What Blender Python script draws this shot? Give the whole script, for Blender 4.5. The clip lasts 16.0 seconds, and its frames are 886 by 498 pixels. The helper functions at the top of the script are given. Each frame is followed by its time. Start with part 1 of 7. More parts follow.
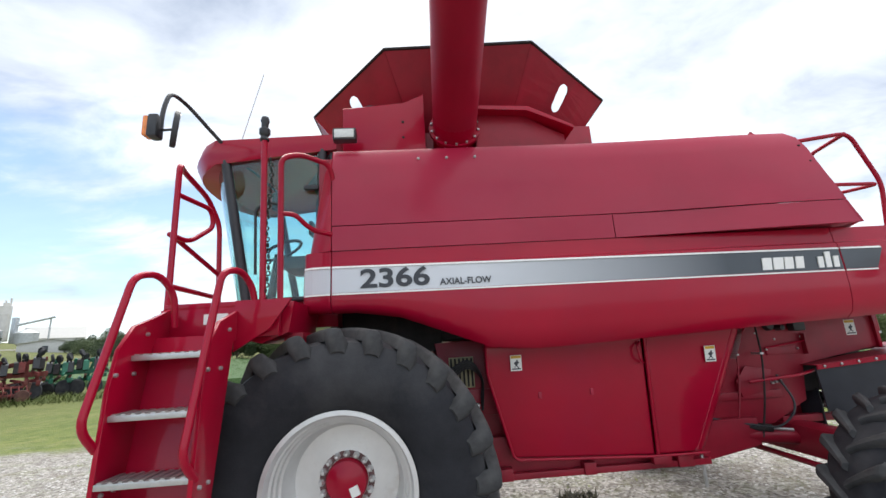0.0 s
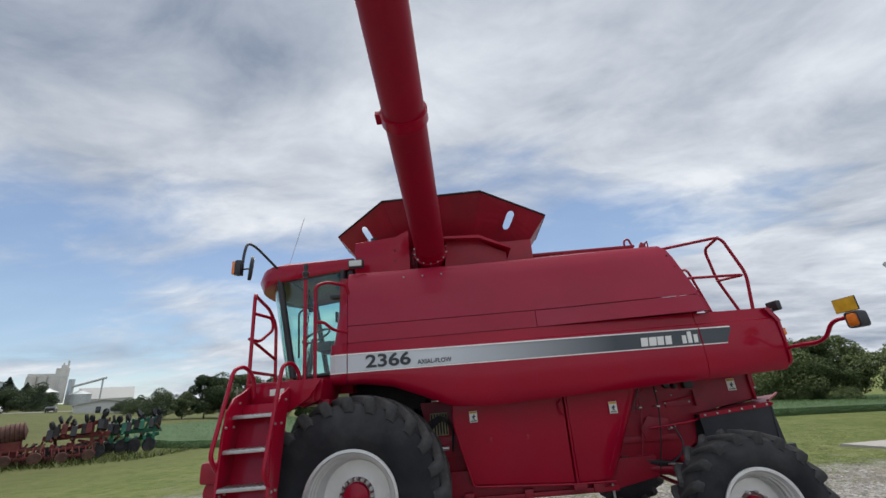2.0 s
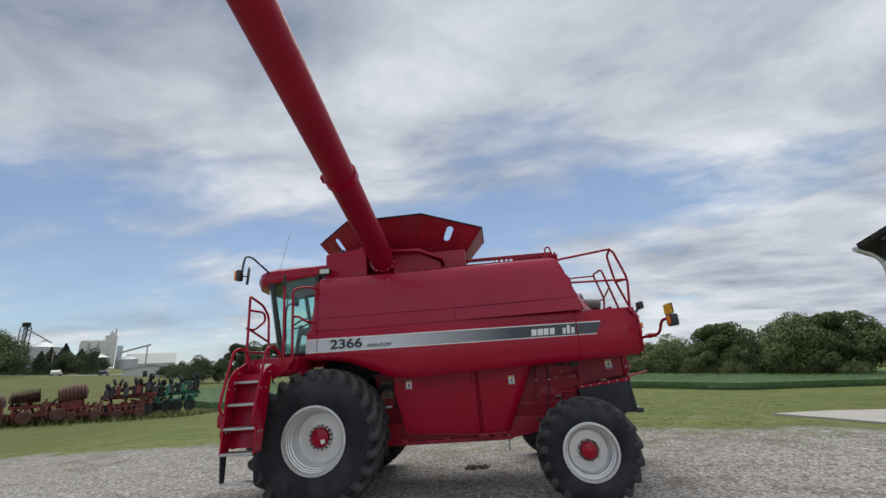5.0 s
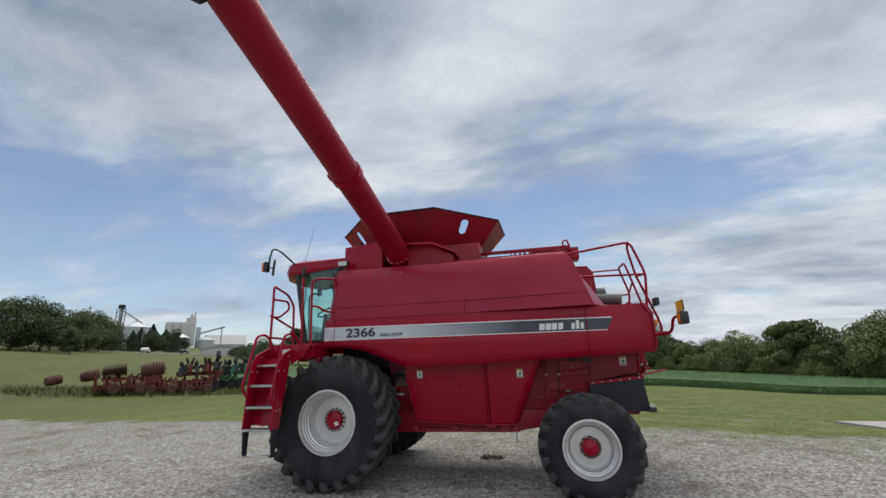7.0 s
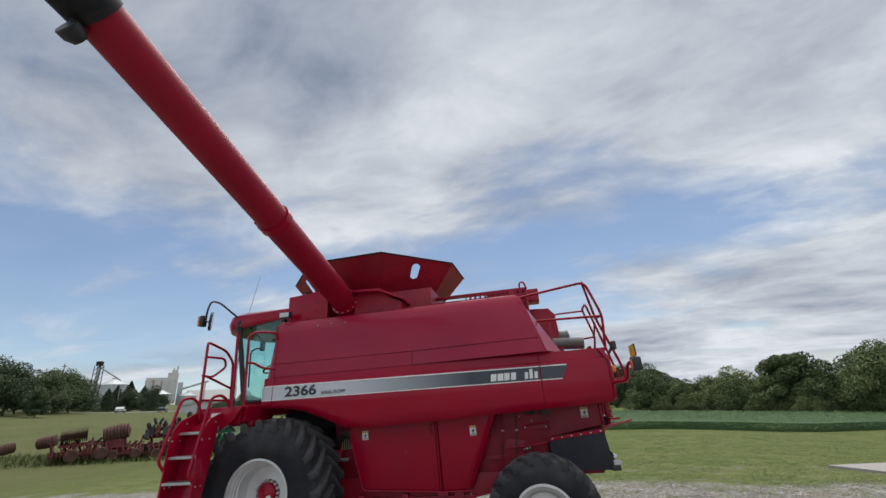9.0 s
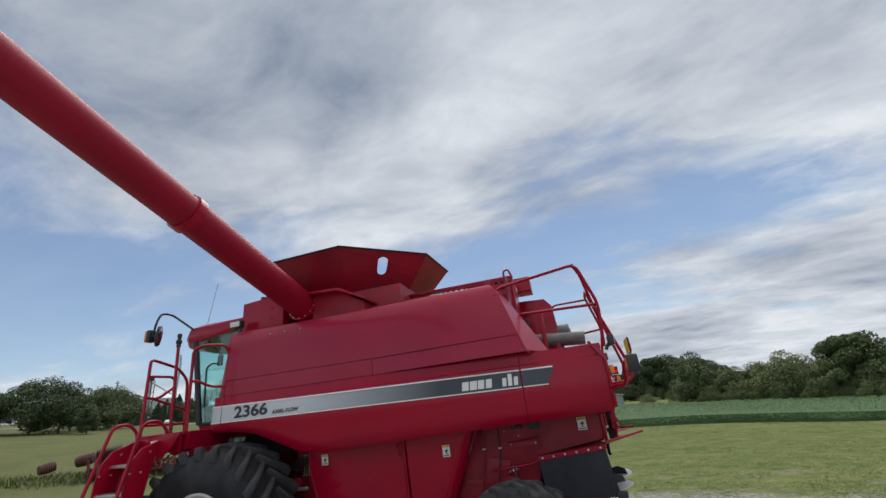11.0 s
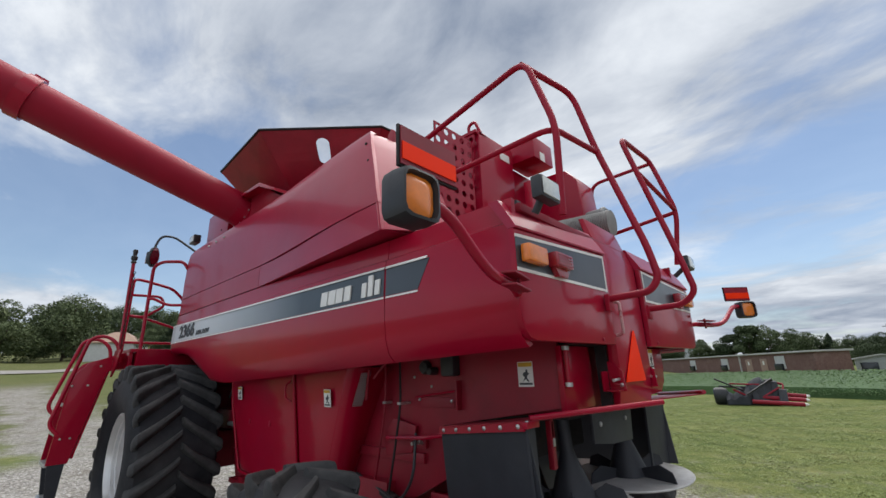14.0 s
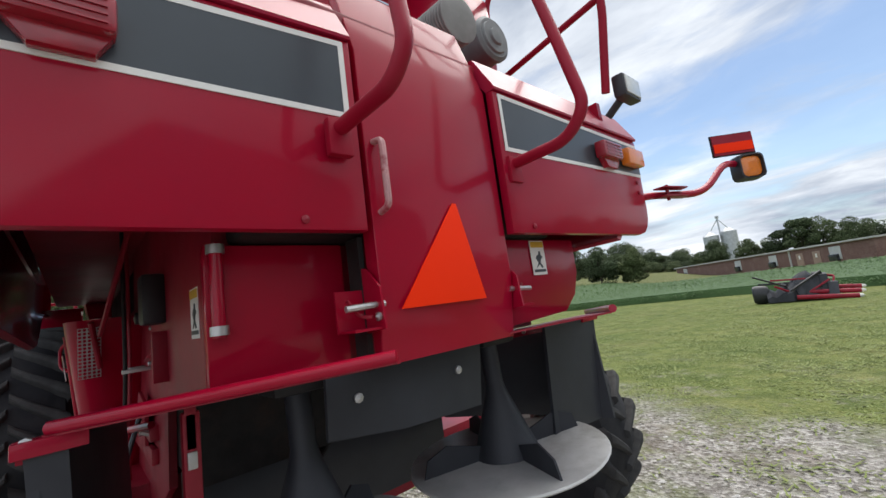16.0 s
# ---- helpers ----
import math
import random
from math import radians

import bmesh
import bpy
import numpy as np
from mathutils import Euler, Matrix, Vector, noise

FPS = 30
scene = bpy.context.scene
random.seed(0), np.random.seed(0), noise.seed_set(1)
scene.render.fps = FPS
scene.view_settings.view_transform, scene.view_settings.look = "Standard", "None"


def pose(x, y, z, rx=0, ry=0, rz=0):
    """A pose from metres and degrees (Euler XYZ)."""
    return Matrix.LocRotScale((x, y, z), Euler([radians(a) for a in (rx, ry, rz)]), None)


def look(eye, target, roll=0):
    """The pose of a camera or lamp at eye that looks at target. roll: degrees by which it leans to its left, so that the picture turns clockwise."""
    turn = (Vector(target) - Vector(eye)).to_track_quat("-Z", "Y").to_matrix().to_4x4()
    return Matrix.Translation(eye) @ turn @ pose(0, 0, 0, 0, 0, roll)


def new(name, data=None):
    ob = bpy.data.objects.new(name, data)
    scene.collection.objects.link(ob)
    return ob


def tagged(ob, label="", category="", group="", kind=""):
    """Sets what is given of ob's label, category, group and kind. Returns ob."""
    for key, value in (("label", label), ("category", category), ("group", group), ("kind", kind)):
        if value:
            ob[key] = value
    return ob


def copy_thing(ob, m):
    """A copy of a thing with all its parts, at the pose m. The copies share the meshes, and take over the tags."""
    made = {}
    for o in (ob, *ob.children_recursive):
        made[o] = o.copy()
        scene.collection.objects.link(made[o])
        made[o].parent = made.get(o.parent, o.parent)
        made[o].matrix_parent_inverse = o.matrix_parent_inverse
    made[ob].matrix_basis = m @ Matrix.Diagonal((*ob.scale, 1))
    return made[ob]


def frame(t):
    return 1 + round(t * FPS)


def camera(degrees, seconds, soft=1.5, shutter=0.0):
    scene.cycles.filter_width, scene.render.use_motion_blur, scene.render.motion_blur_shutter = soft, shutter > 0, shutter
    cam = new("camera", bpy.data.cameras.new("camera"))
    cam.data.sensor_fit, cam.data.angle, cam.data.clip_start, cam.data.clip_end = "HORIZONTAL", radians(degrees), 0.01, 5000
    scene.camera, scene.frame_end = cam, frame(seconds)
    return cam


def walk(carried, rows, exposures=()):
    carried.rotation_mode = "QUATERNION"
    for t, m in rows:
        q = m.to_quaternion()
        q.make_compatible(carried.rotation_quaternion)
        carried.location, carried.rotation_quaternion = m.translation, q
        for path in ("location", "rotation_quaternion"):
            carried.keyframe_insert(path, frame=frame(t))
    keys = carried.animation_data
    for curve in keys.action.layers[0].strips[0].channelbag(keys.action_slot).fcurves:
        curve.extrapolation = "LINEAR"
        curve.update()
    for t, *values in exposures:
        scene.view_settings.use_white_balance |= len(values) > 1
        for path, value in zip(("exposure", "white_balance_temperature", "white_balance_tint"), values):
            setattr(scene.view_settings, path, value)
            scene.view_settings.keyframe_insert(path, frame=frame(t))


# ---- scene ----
cam = camera(94.0, 16.0)
PATH = [
    (0, (0.446, 1.038, 1.667), (0.572, 2.982, 2.118), -3.6),
    (0.5, (0.44, 0.696, 1.638), (0.613, 2.653, 2.011), -4.1),
    (1, (0.607, 0.288, 1.576), (0.743, 2.259, 1.888), -3.0),
    (1.5, (0.765, -0.156, 1.606), (0.913, 1.789, 2.047), -3.7),
    (2, (1.002, -0.647, 1.692), (0.992, 1.232, 2.379), -4.9),
    (2.2, (1.082, -0.82, 1.722), (1.025, 1.04, 2.436), -5.1),
    (2.5, (1.191, -1.056, 1.736), (1.064, 0.808, 2.45), -6.1),
    (3, (1.29, -1.423, 1.709), (1.156, 0.463, 2.36), -7.3),
    (3.5, (1.57, -1.711, 1.689), (1.5, 0.207, 2.25), -8.0),
    (3.7, (1.725, -1.794, 1.687), (1.687, 0.145, 2.174), -7.5),
    (6, (2.474, -2.315, 1.655), (2.221, -0.428, 2.267), -0.4),
    (6.5, (2.661, -2.251, 1.68), (2.337, -0.366, 2.264), -0.8),
    (7, (2.937, -2.207, 1.658), (2.541, -0.32, 2.189), -1.9),
    (7.5, (3.165, -1.942, 1.669), (2.716, -0.064, 2.19), -2.6),
    (8, (3.327, -1.879, 1.674), (2.871, -0.014, 2.234), -3.0),
    (8.5, (3.476, -1.839, 1.709), (3.068, 0.01, 2.355), -3.4),
    (9, (3.527, -1.763, 1.756), (3.198, 0.071, 2.481), -4.2),
    (9.2, (3.566, -1.725, 1.738), (3.259, 0.096, 2.506), -4.6),
    (11.5, (4.418, -0.124, 1.881), (3.847, 1.646, 2.615), -6.7),
    (12, (4.677, 0.466, 1.726), (3.95, 2.163, 2.494), -5.0),
    (12.5, (4.881, 1.046, 1.719), (3.988, 2.677, 2.454), -3.6),
    (13, (5.128, 1.481, 1.711), (4.079, 3.039, 2.398), -2.6),
    (13.5, (5.271, 1.988, 1.668), (4.087, 3.47, 2.301), -1.9),
    (14, (5.441, 2.504, 1.622), (4.147, 3.917, 2.196), -2.0),
    (14.5, (5.516, 2.926, 1.619), (4.133, 4.272, 2.144), -2.8),
    (15, (5.492, 3.416, 1.61), (4.032, 4.7, 2.081), -3.6),
    (15.5, (5.514, 3.862, 1.581), (3.995, 5.103, 1.971), -5.4),
    (16, (5.414, 4.284, 1.538), (3.943, 5.613, 1.802), -7.6),
]
EXPOSURES = [(0, 0.90), (0.5, 0.56), (1.0, 0.40), (1.5, 0.26), (2.5, -0.02), (9.2, -0.04), (12.5, 0.04), (13.5, 0.12), (14.5, 0.24), (15.0, 0.34), (15.5, 0.38), (16, 0.44)]
walk(cam, [(t, look(eye, target, roll)) for t, eye, target, roll in PATH], EXPOSURES)

# ---- world and sun ----
SUN_AZ, SUN_EL = -8.0, 66.0          # degrees: clockwise from +y, above the horizon
world = bpy.data.worlds.new("world")
scene.world = world
world.use_nodes = True
wn, wl = world.node_tree.nodes, world.node_tree.links
wn.clear()


def wnode(kind, **settings):
    n = wn.new(kind)
    for k, v in settings.items():
        if k in n.inputs:
            n.inputs[k].default_value = v
    return n


w_out = wn.new("ShaderNodeOutputWorld")
w_bg = wn.new("ShaderNodeBackground")
w_sky = wn.new("ShaderNodeTexSky")
w_sky.sky_type = "NISHITA"
w_sky.sun_disc = False
w_sky.sun_elevation = radians(SUN_EL)
w_sky.sun_rotation = radians(SUN_AZ)
w_sky.dust_density = 0.4
w_sky.air_density = 1.0
w_tc = wn.new("ShaderNodeTexCoord")
w_sep = wn.new("ShaderNodeSeparateXYZ")
wl.new(w_tc.outputs["Generated"], w_sep.inputs[0])


def wmath(op, a, b=None):
    n = wn.new("ShaderNodeMath")
    n.operation = op
    for i, v in enumerate((a, b)):
        if v is None:
            continue
        if isinstance(v, (int, float)):
            n.inputs[i].default_value = v
        else:
            wl.new(v, n.inputs[i])
    return n.outputs[0]


# the cloud sheet: a plane overhead, so that clouds crowd towards the horizon
w_z = wmath("ADD", wmath("MAXIMUM", w_sep.outputs["Z"], 0.0), 0.16)
w_u = wmath("DIVIDE", w_sep.outputs["X"], w_z)
w_v = wmath("DIVIDE", w_sep.outputs["Y"], w_z)
w_cmb = wn.new("ShaderNodeCombineXYZ")
wl.new(w_u, w_cmb.inputs[0])
wl.new(w_v, w_cmb.inputs[1])


def cloud_noise(scale, detail, rough, distort, stretch, turn, shift):
    mp = wn.new("ShaderNodeMapping")
    mp.inputs["Rotation"].default_value = (0, 0, radians(turn))
    mp.inputs["Scale"].default_value = stretch
    mp.inputs["Location"].default_value = shift
    wl.new(w_flow, mp.inputs[0])
    nz = wn.new("ShaderNodeTexNoise")
    nz.inputs["Scale"].default_value = scale
    nz.inputs["Detail"].default_value = detail
    nz.inputs["Roughness"].default_value = rough
    nz.inputs["Distortion"].default_value = distort
    wl.new(mp.outputs[0], nz.inputs["Vector"])
    return nz.outputs[0]


# slow swirls bend the sheet before it is torn into streaks
w_bend = wn.new("ShaderNodeTexNoise")
w_bend.inputs["Scale"].default_value, w_bend.inputs["Detail"].default_value = 0.9, 3
wl.new(w_cmb.outputs[0], w_bend.inputs["Vector"])
w_shift = wn.new("ShaderNodeVectorMath")
w_shift.operation = "MULTIPLY_ADD"
w_shift.inputs[1].default_value = (0.45, 0.45, 0.0)
wl.new(w_bend.outputs["Color"], w_shift.inputs[0])
wl.new(w_cmb.outputs[0], w_shift.inputs[2])
w_flow = w_shift.outputs[0]

c_big = cloud_noise(0.50, 8, 0.56, 0.2, (1.0, 1.4, 1), 35, (3.1, 0.6, 0))
c_fine = cloud_noise(1.45, 9, 0.58, 0.25, (0.9, 1.45, 1), 38, (0.7, 5.0, 0))
c_wisp = cloud_noise(3.0, 9, 0.60, 0.3, (0.85, 1.4, 1), 44, (2.2, 1.3, 0))
c_soft = cloud_noise(0.62, 6, 0.55, 0.3, (1.0, 1.4, 1), 55, (9.0, 2.0, 0))
w_cover = wmath("ADD", wmath("MULTIPLY", c_big, 0.66), wmath("ADD", wmath("MULTIPLY", c_fine, 0.22), wmath("MULTIPLY", c_wisp, 0.12)))
# the sheet thins out towards the west and opens in a broken band low over the land
w_cover = wmath("ADD", w_cover, wmath("MULTIPLY", w_sep.outputs["X"], 0.085))
w_band = wn.new("ShaderNodeValToRGB")
w_band.color_ramp.interpolation = "EASE"
w_stops = w_band.color_ramp.elements
w_stops[0].position, w_stops[0].color = 0.12, (0, 0, 0, 1)
w_stops[1].position, w_stops[1].color = 0.44, (0, 0, 0, 1)
for p in (0.21, 0.31):
    w_stops.new(p).color = (1, 1, 1, 1)
wl.new(w_sep.outputs["Z"], w_band.inputs[0])
w_cover = wmath("SUBTRACT", w_cover, wmath("MULTIPLY", w_band.outputs[0], 0.075))
w_high = wn.new("ShaderNodeMapRange")
w_high.interpolation_type = "SMOOTHSTEP"
w_high.inputs["From Min"].default_value, w_high.inputs["From Max"].default_value = 0.34, 0.58
wl.new(w_sep.outputs["Z"], w_high.inputs[0])
w_cover = wmath("ADD", w_cover, wmath("MULTIPLY", w_high.outputs[0], 0.055))
w_ramp = wn.new("ShaderNodeValToRGB")
w_ramp.color_ramp.elements[0].position = 0.38
w_ramp.color_ramp.elements[0].color = (0.10, 0.10, 0.10, 1)
w_ramp.color_ramp.elements[1].position = 0.485
w_ramp.color_ramp.elements[1].color = (1, 1, 1, 1)
wl.new(w_cover, w_ramp.inputs[0])
# white tops and bluish-grey undersides
w_tone = wn.new("ShaderNodeValToRGB")
w_tone.color_ramp.elements[0].position = 0.36
w_tone.color_ramp.elements[0].color = (2.0, 2.45, 3.3, 1)
w_tone.color_ramp.elements[1].position = 0.60
w_tone.color_ramp.elements[1].color = (7.0, 7.35, 7.8, 1)
wl.new(wmath("ADD", wmath("MULTIPLY", c_soft, 0.48), wmath("ADD", wmath("MULTIPLY", c_fine, 0.30), wmath("MULTIPLY", c_wisp, 0.22))), w_tone.inputs[0])
w_mix = wn.new("ShaderNodeMix")
w_mix.data_type = "RGBA"
wl.new(w_ramp.outputs[0], w_mix.inputs["Factor"])
wl.new(w_sky.outputs[0], w_mix.inputs[6])
wl.new(w_tone.outputs[0], w_mix.inputs[7])
w_sun = wn.new("ShaderNodeVectorMath")
w_sun.operation = "DOT_PRODUCT"
w_sun.inputs[1].default_value = (math.sin(radians(SUN_AZ)), math.cos(radians(SUN_AZ)), 0.0)
wl.new(w_tc.outputs["Generated"], w_sun.inputs[0])
w_dull = wn.new("ShaderNodeMapRange")
w_dull.inputs["From Min"].default_value, w_dull.inputs["From Max"].default_value = -0.7, 0.1
w_dull.inputs["To Min"].default_value, w_dull.inputs["To Max"].default_value = 0.147, 0.112
wl.new(w_sun.outputs["Value"], w_dull.inputs[0])
wl.new(w_mix.outputs[2], w_bg.inputs["Color"])
wl.new(w_dull.outputs[0], w_bg.inputs["Strength"])
wl.new(w_bg.outputs[0], w_out.inputs[0])

sun_lamp = bpy.data.lights.new("sun", "SUN")
sun_lamp.energy = 2.7
sun_lamp.angle = radians(60)
sun_lamp.color = (1.0, 0.965, 0.92)
sun_ob = new("sun", sun_lamp)
sun_dir = Vector((math.sin(radians(SUN_AZ)) * math.cos(radians(SUN_EL)), math.cos(radians(SUN_AZ)) * math.cos(radians(SUN_EL)), math.sin(radians(SUN_EL))))
sun_ob.matrix_world = look(sun_dir * 60, (0, 0, 0))


# ---- materials ----
def material(name, color, rough=0.5, metal=0.0, vary=0.08, scale=6.0, bump=0.0, bump_scale=60.0, coat=0.0, second=None, second_scale=2.0, second_range=(0.5, 0.7), spec=0.5, stretch=(1, 1, 1)):
    m = bpy.data.materials.new(name)
    m.use_nodes = True
    nt = m.node_tree
    b = nt.nodes["Principled BSDF"]
    b.inputs["Metallic"].default_value = metal
    b.inputs["Coat Weight"].default_value = coat
    b.inputs["Coat Roughness"].default_value = 0.26
    b.inputs["Specular IOR Level"].default_value = spec
    tc = nt.nodes.new("ShaderNodeTexCoord")
    mp = nt.nodes.new("ShaderNodeMapping")
    mp.inputs["Scale"].default_value = stretch
    nt.links.new(tc.outputs["Object"], mp.inputs[0])
    src = mp.outputs[0]

    def nz(s, detail=5, rough_=0.6):
        n = nt.nodes.new("ShaderNodeTexNoise")
        n.inputs["Scale"].default_value = s
        n.inputs["Detail"].default_value = detail
        n.inputs["Roughness"].default_value = rough_
        nt.links.new(src, n.inputs["Vector"])
        return n.outputs[0]

    ramp = nt.nodes.new("ShaderNodeValToRGB")
    lo = [max(0, c * (1 - vary)) for c in color]
    hi = [min(1, c * (1 + vary)) for c in color]
    ramp.color_ramp.elements[0].position, ramp.color_ramp.elements[0].color = 0.3, (*lo, 1)
    ramp.color_ramp.elements[1].position, ramp.color_ramp.elements[1].color = 0.7, (*hi, 1)
    nt.links.new(nz(scale), ramp.inputs[0])
    col = ramp.outputs[0]
    if second:
        mask = nt.nodes.new("ShaderNodeValToRGB")
        mask.color_ramp.elements[0].position, mask.color_ramp.elements[1].position = second_range
        nt.links.new(nz(second_scale, 8, 0.65), mask.inputs[0])
        mx = nt.nodes.new("ShaderNodeMix")
        mx.data_type = "RGBA"
        nt.links.new(mask.outputs[0], mx.inputs["Factor"])
        nt.links.new(col, mx.inputs[6])
        mx.inputs[7].default_value = (*second, 1)
        col = mx.outputs[2]
    nt.links.new(col, b.inputs["Base Color"])
    rr = nt.nodes.new("ShaderNodeMapRange")
    rr.inputs["To Min"].default_value = max(0.02, rough - 0.09)
    rr.inputs["To Max"].default_value = min(1, rough + 0.09)
    nt.links.new(nz(scale * 2.3), rr.inputs[0])
    nt.links.new(rr.outputs[0], b.inputs["Roughness"])
    if bump:
        bp = nt.nodes.new("ShaderNodeBump")
        bp.inputs["Strength"].default_value = bump
        bp.inputs["Distance"].default_value = 0.01
        nt.links.new(nz(bump_scale, 4), bp.inputs["Height"])
        nt.links.new(bp.outputs[0], b.inputs["Normal"])
    return m


RED = material("red paint", (0.335, 0.002, 0.022), 0.34, vary=0.10, scale=1.3, bump=0.02, bump_scale=7, coat=0.4, second=(0.30, 0.005, 0.030), second_scale=1.1, second_range=(0.5, 0.8), spec=0.12)
RED.node_tree.nodes["Principled BSDF"].inputs["Coat Roughness"].default_value = 0.10
RED_FADED = material("faded red paint", (0.34, 0.007, 0.036), 0.44, vary=0.10, scale=1.0, bump=0.02, bump_scale=6, coat=0.32, second=(0.34, 0.018, 0.050), second_scale=0.8, second_range=(0.45, 0.85), spec=0.25)
RED_FADED.node_tree.nodes["Principled BSDF"].inputs["Coat Roughness"].default_value = 0.12
RED_AUGER = material("weathered red tube paint", (0.30, 0.003, 0.022), 0.50, vary=0.12, scale=1.5, bump=0.02, bump_scale=8, second=(0.27, 0.010, 0.032), second_scale=1.6, second_range=(0.5, 0.85), spec=0.28)
# dust on low parts, and a darker red for the shaded straw-hood sides
RED_DUST_SHADE = material("dusty and shade-dulled red paint", (0.26, 0.005, 0.020), 0.5, vary=0.25, scale=2.5, bump=0.05, bump_scale=20, second=(0.16, 0.04, 0.036), second_scale=2.6, second_range=(0.6, 0.95), coat=0.15, spec=0.35)
RUBBER = material("tyre rubber", (0.016, 0.0165, 0.020), 0.74, vary=0.25, scale=7, bump=0.15, bump_scale=70, second=(0.065, 0.065, 0.067), second_scale=2.0, second_range=(0.46, 0.84), spec=0.28)
TREAD = material("dusty tread rubber", (0.045, 0.045, 0.046), 0.8, vary=0.35, scale=9, bump=0.12, bump_scale=60, second=(0.095, 0.092, 0.087), second_scale=4.0, second_range=(0.48, 0.82), spec=0.25)
RIM = material("silver wheel paint", (0.66, 0.66, 0.65), 0.36, metal=0.6, vary=0.06, scale=8, second=(0.45, 0.42, 0.38), second_scale=5, second_range=(0.6, 0.9))
RIM_DULL = material("dirty wheel centre", (0.15, 0.080, 0.078), 0.6, metal=0.2, vary=0.35, scale=20)
STEEL = material("galvanised steel", (0.50, 0.50, 0.49), 0.4, metal=0.8, vary=0.15, scale=14)
# dark parts; also body cores under the flanks, dark to stand in for shade
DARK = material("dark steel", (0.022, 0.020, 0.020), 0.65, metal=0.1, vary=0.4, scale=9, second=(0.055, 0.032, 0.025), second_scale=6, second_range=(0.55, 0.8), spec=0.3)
BLACK = material("black plastic", (0.022, 0.023, 0.026), 0.45, vary=0.2, scale=10, bump=0.05, bump_scale=120)
FLAP = material("black rubber sheet", (0.028, 0.030, 0.037), 0.55, vary=0.25, scale=3, second=(0.045, 0.046, 0.052), second_scale=2.2, second_range=(0.55, 0.85), spec=0.4)
STRIPE_DARK = material("charcoal decal", (0.035, 0.045, 0.055), 0.32, vary=0.12, scale=3, coat=0.2)
def stripe_fade():
    m = material("silver to charcoal decal", (0.5, 0.5, 0.5), 0.34, vary=0.05, scale=4, coat=0.2)
    nt = m.node_tree
    tc = nt.nodes.new("ShaderNodeTexCoord")
    sp = nt.nodes.new("ShaderNodeSeparateXYZ")
    mr = nt.nodes.new("ShaderNodeMapRange")
    mr.inputs["From Min"].default_value, mr.inputs["From Max"].default_value = 0.85, 2.75
    rp = nt.nodes.new("ShaderNodeValToRGB")
    rp.color_ramp.elements[0].color, rp.color_ramp.elements[1].color = (0.60, 0.62, 0.64, 1), (0.032, 0.042, 0.052, 1)
    nt.links.new(tc.outputs["Object"], sp.inputs[0])
    nt.links.new(sp.outputs["X"], mr.inputs[0])
    nt.links.new(mr.outputs[0], rp.inputs[0])
    nt.links.new(rp.outputs[0], nt.nodes["Principled BSDF"].inputs["Base Color"])
    return m


STRIPE_FADE = stripe_fade()
SILVER = material("silver decal", (0.62, 0.64, 0.66), 0.38, vary=0.05, scale=4)
WHITE = material("white decal", (0.78, 0.77, 0.73), 0.45, vary=0.05, scale=10)
DISC = material("worn pale steel plate", (0.46, 0.46, 0.45), 0.5, metal=0.25, vary=0.12, scale=9, second=(0.30, 0.29, 0.27), second_scale=4)
HEADLINER = material("grey cab lining", (0.06, 0.065, 0.07), 0.85, vary=0.1, scale=15)
INK = material("dark lettering", (0.030, 0.033, 0.040), 0.4, vary=0.1, scale=20)
AMBER = material("amber lens", (0.75, 0.20, 0.02), 0.22, vary=0.12, scale=25, coat=0.6)
REDLENS = material("red lens", (0.30, 0.008, 0.02), 0.22, vary=0.12, scale=25, coat=0.6)
ORANGE = material("fluorescent orange-red", (1.0, 0.035, 0.002), 0.6, vary=0.01, scale=4, spec=0.15)
YELLOW = material("yellow reflector", (0.62, 0.36, 0.02), 0.5, vary=0.15, scale=12)
LAMPGLASS = material("lamp glass", (0.62, 0.64, 0.60), 0.12, vary=0.08, scale=60, coat=0.7)
CLOTH = material("grey seat cloth", (0.07, 0.075, 0.08), 0.85, vary=0.2, scale=20, bump=0.1)
BROWN = material("rusty brown steel", (0.085, 0.036, 0.028), 0.8, vary=0.4, scale=5, second=(0.15, 0.065, 0.042), second_scale=3)
GREENP = material("green implement paint", (0.012, 0.13, 0.075), 0.5, vary=0.25, scale=4)


def glass(name, color, rough=0.02):
    m = bpy.data.materials.new(name)
    m.use_nodes = True
    b = m.node_tree.nodes["Principled BSDF"]
    b.inputs["Base Color"].default_value = (*color, 1)
    b.inputs["Roughness"].default_value = rough
    b.inputs["Transmission Weight"].default_value = 1.0
    b.inputs["IOR"].default_value = 1.5
    return m


GLASS = glass("green tinted cab glass", (0.60, 0.85, 0.80))
MIRROR = material("dull mirror", (0.28, 0.29, 0.30), 0.05, metal=1.0, vary=0.01)


# ---- mesh helpers ----
def finish(name, bm, mat, smooth=True, angle=35):
    bmesh.ops.recalc_face_normals(bm, faces=bm.faces[:])
    me = bpy.data.meshes.new(name)
    bm.to_mesh(me)
    bm.free()
    for m in (mat if isinstance(mat, (list, tuple)) else [mat]):
        me.materials.append(m)
    if smooth:
        me.shade_smooth()
        me.set_sharp_from_angle(angle=radians(angle))
    return me


def part(name, bm, mat, parent, label="", smooth=True):
    ob = new(name, finish(name, bm, mat, smooth))
    ob.parent = parent
    if label:
        tagged(ob, label)
    return ob


def thing(name, label, category, at=(0, 0, 0), group="", rz=0.0, kind=""):
    ob = new(name)
    ob.matrix_basis = pose(*at, 0, 0, rz)
    return tagged(ob, label, category, group, kind)


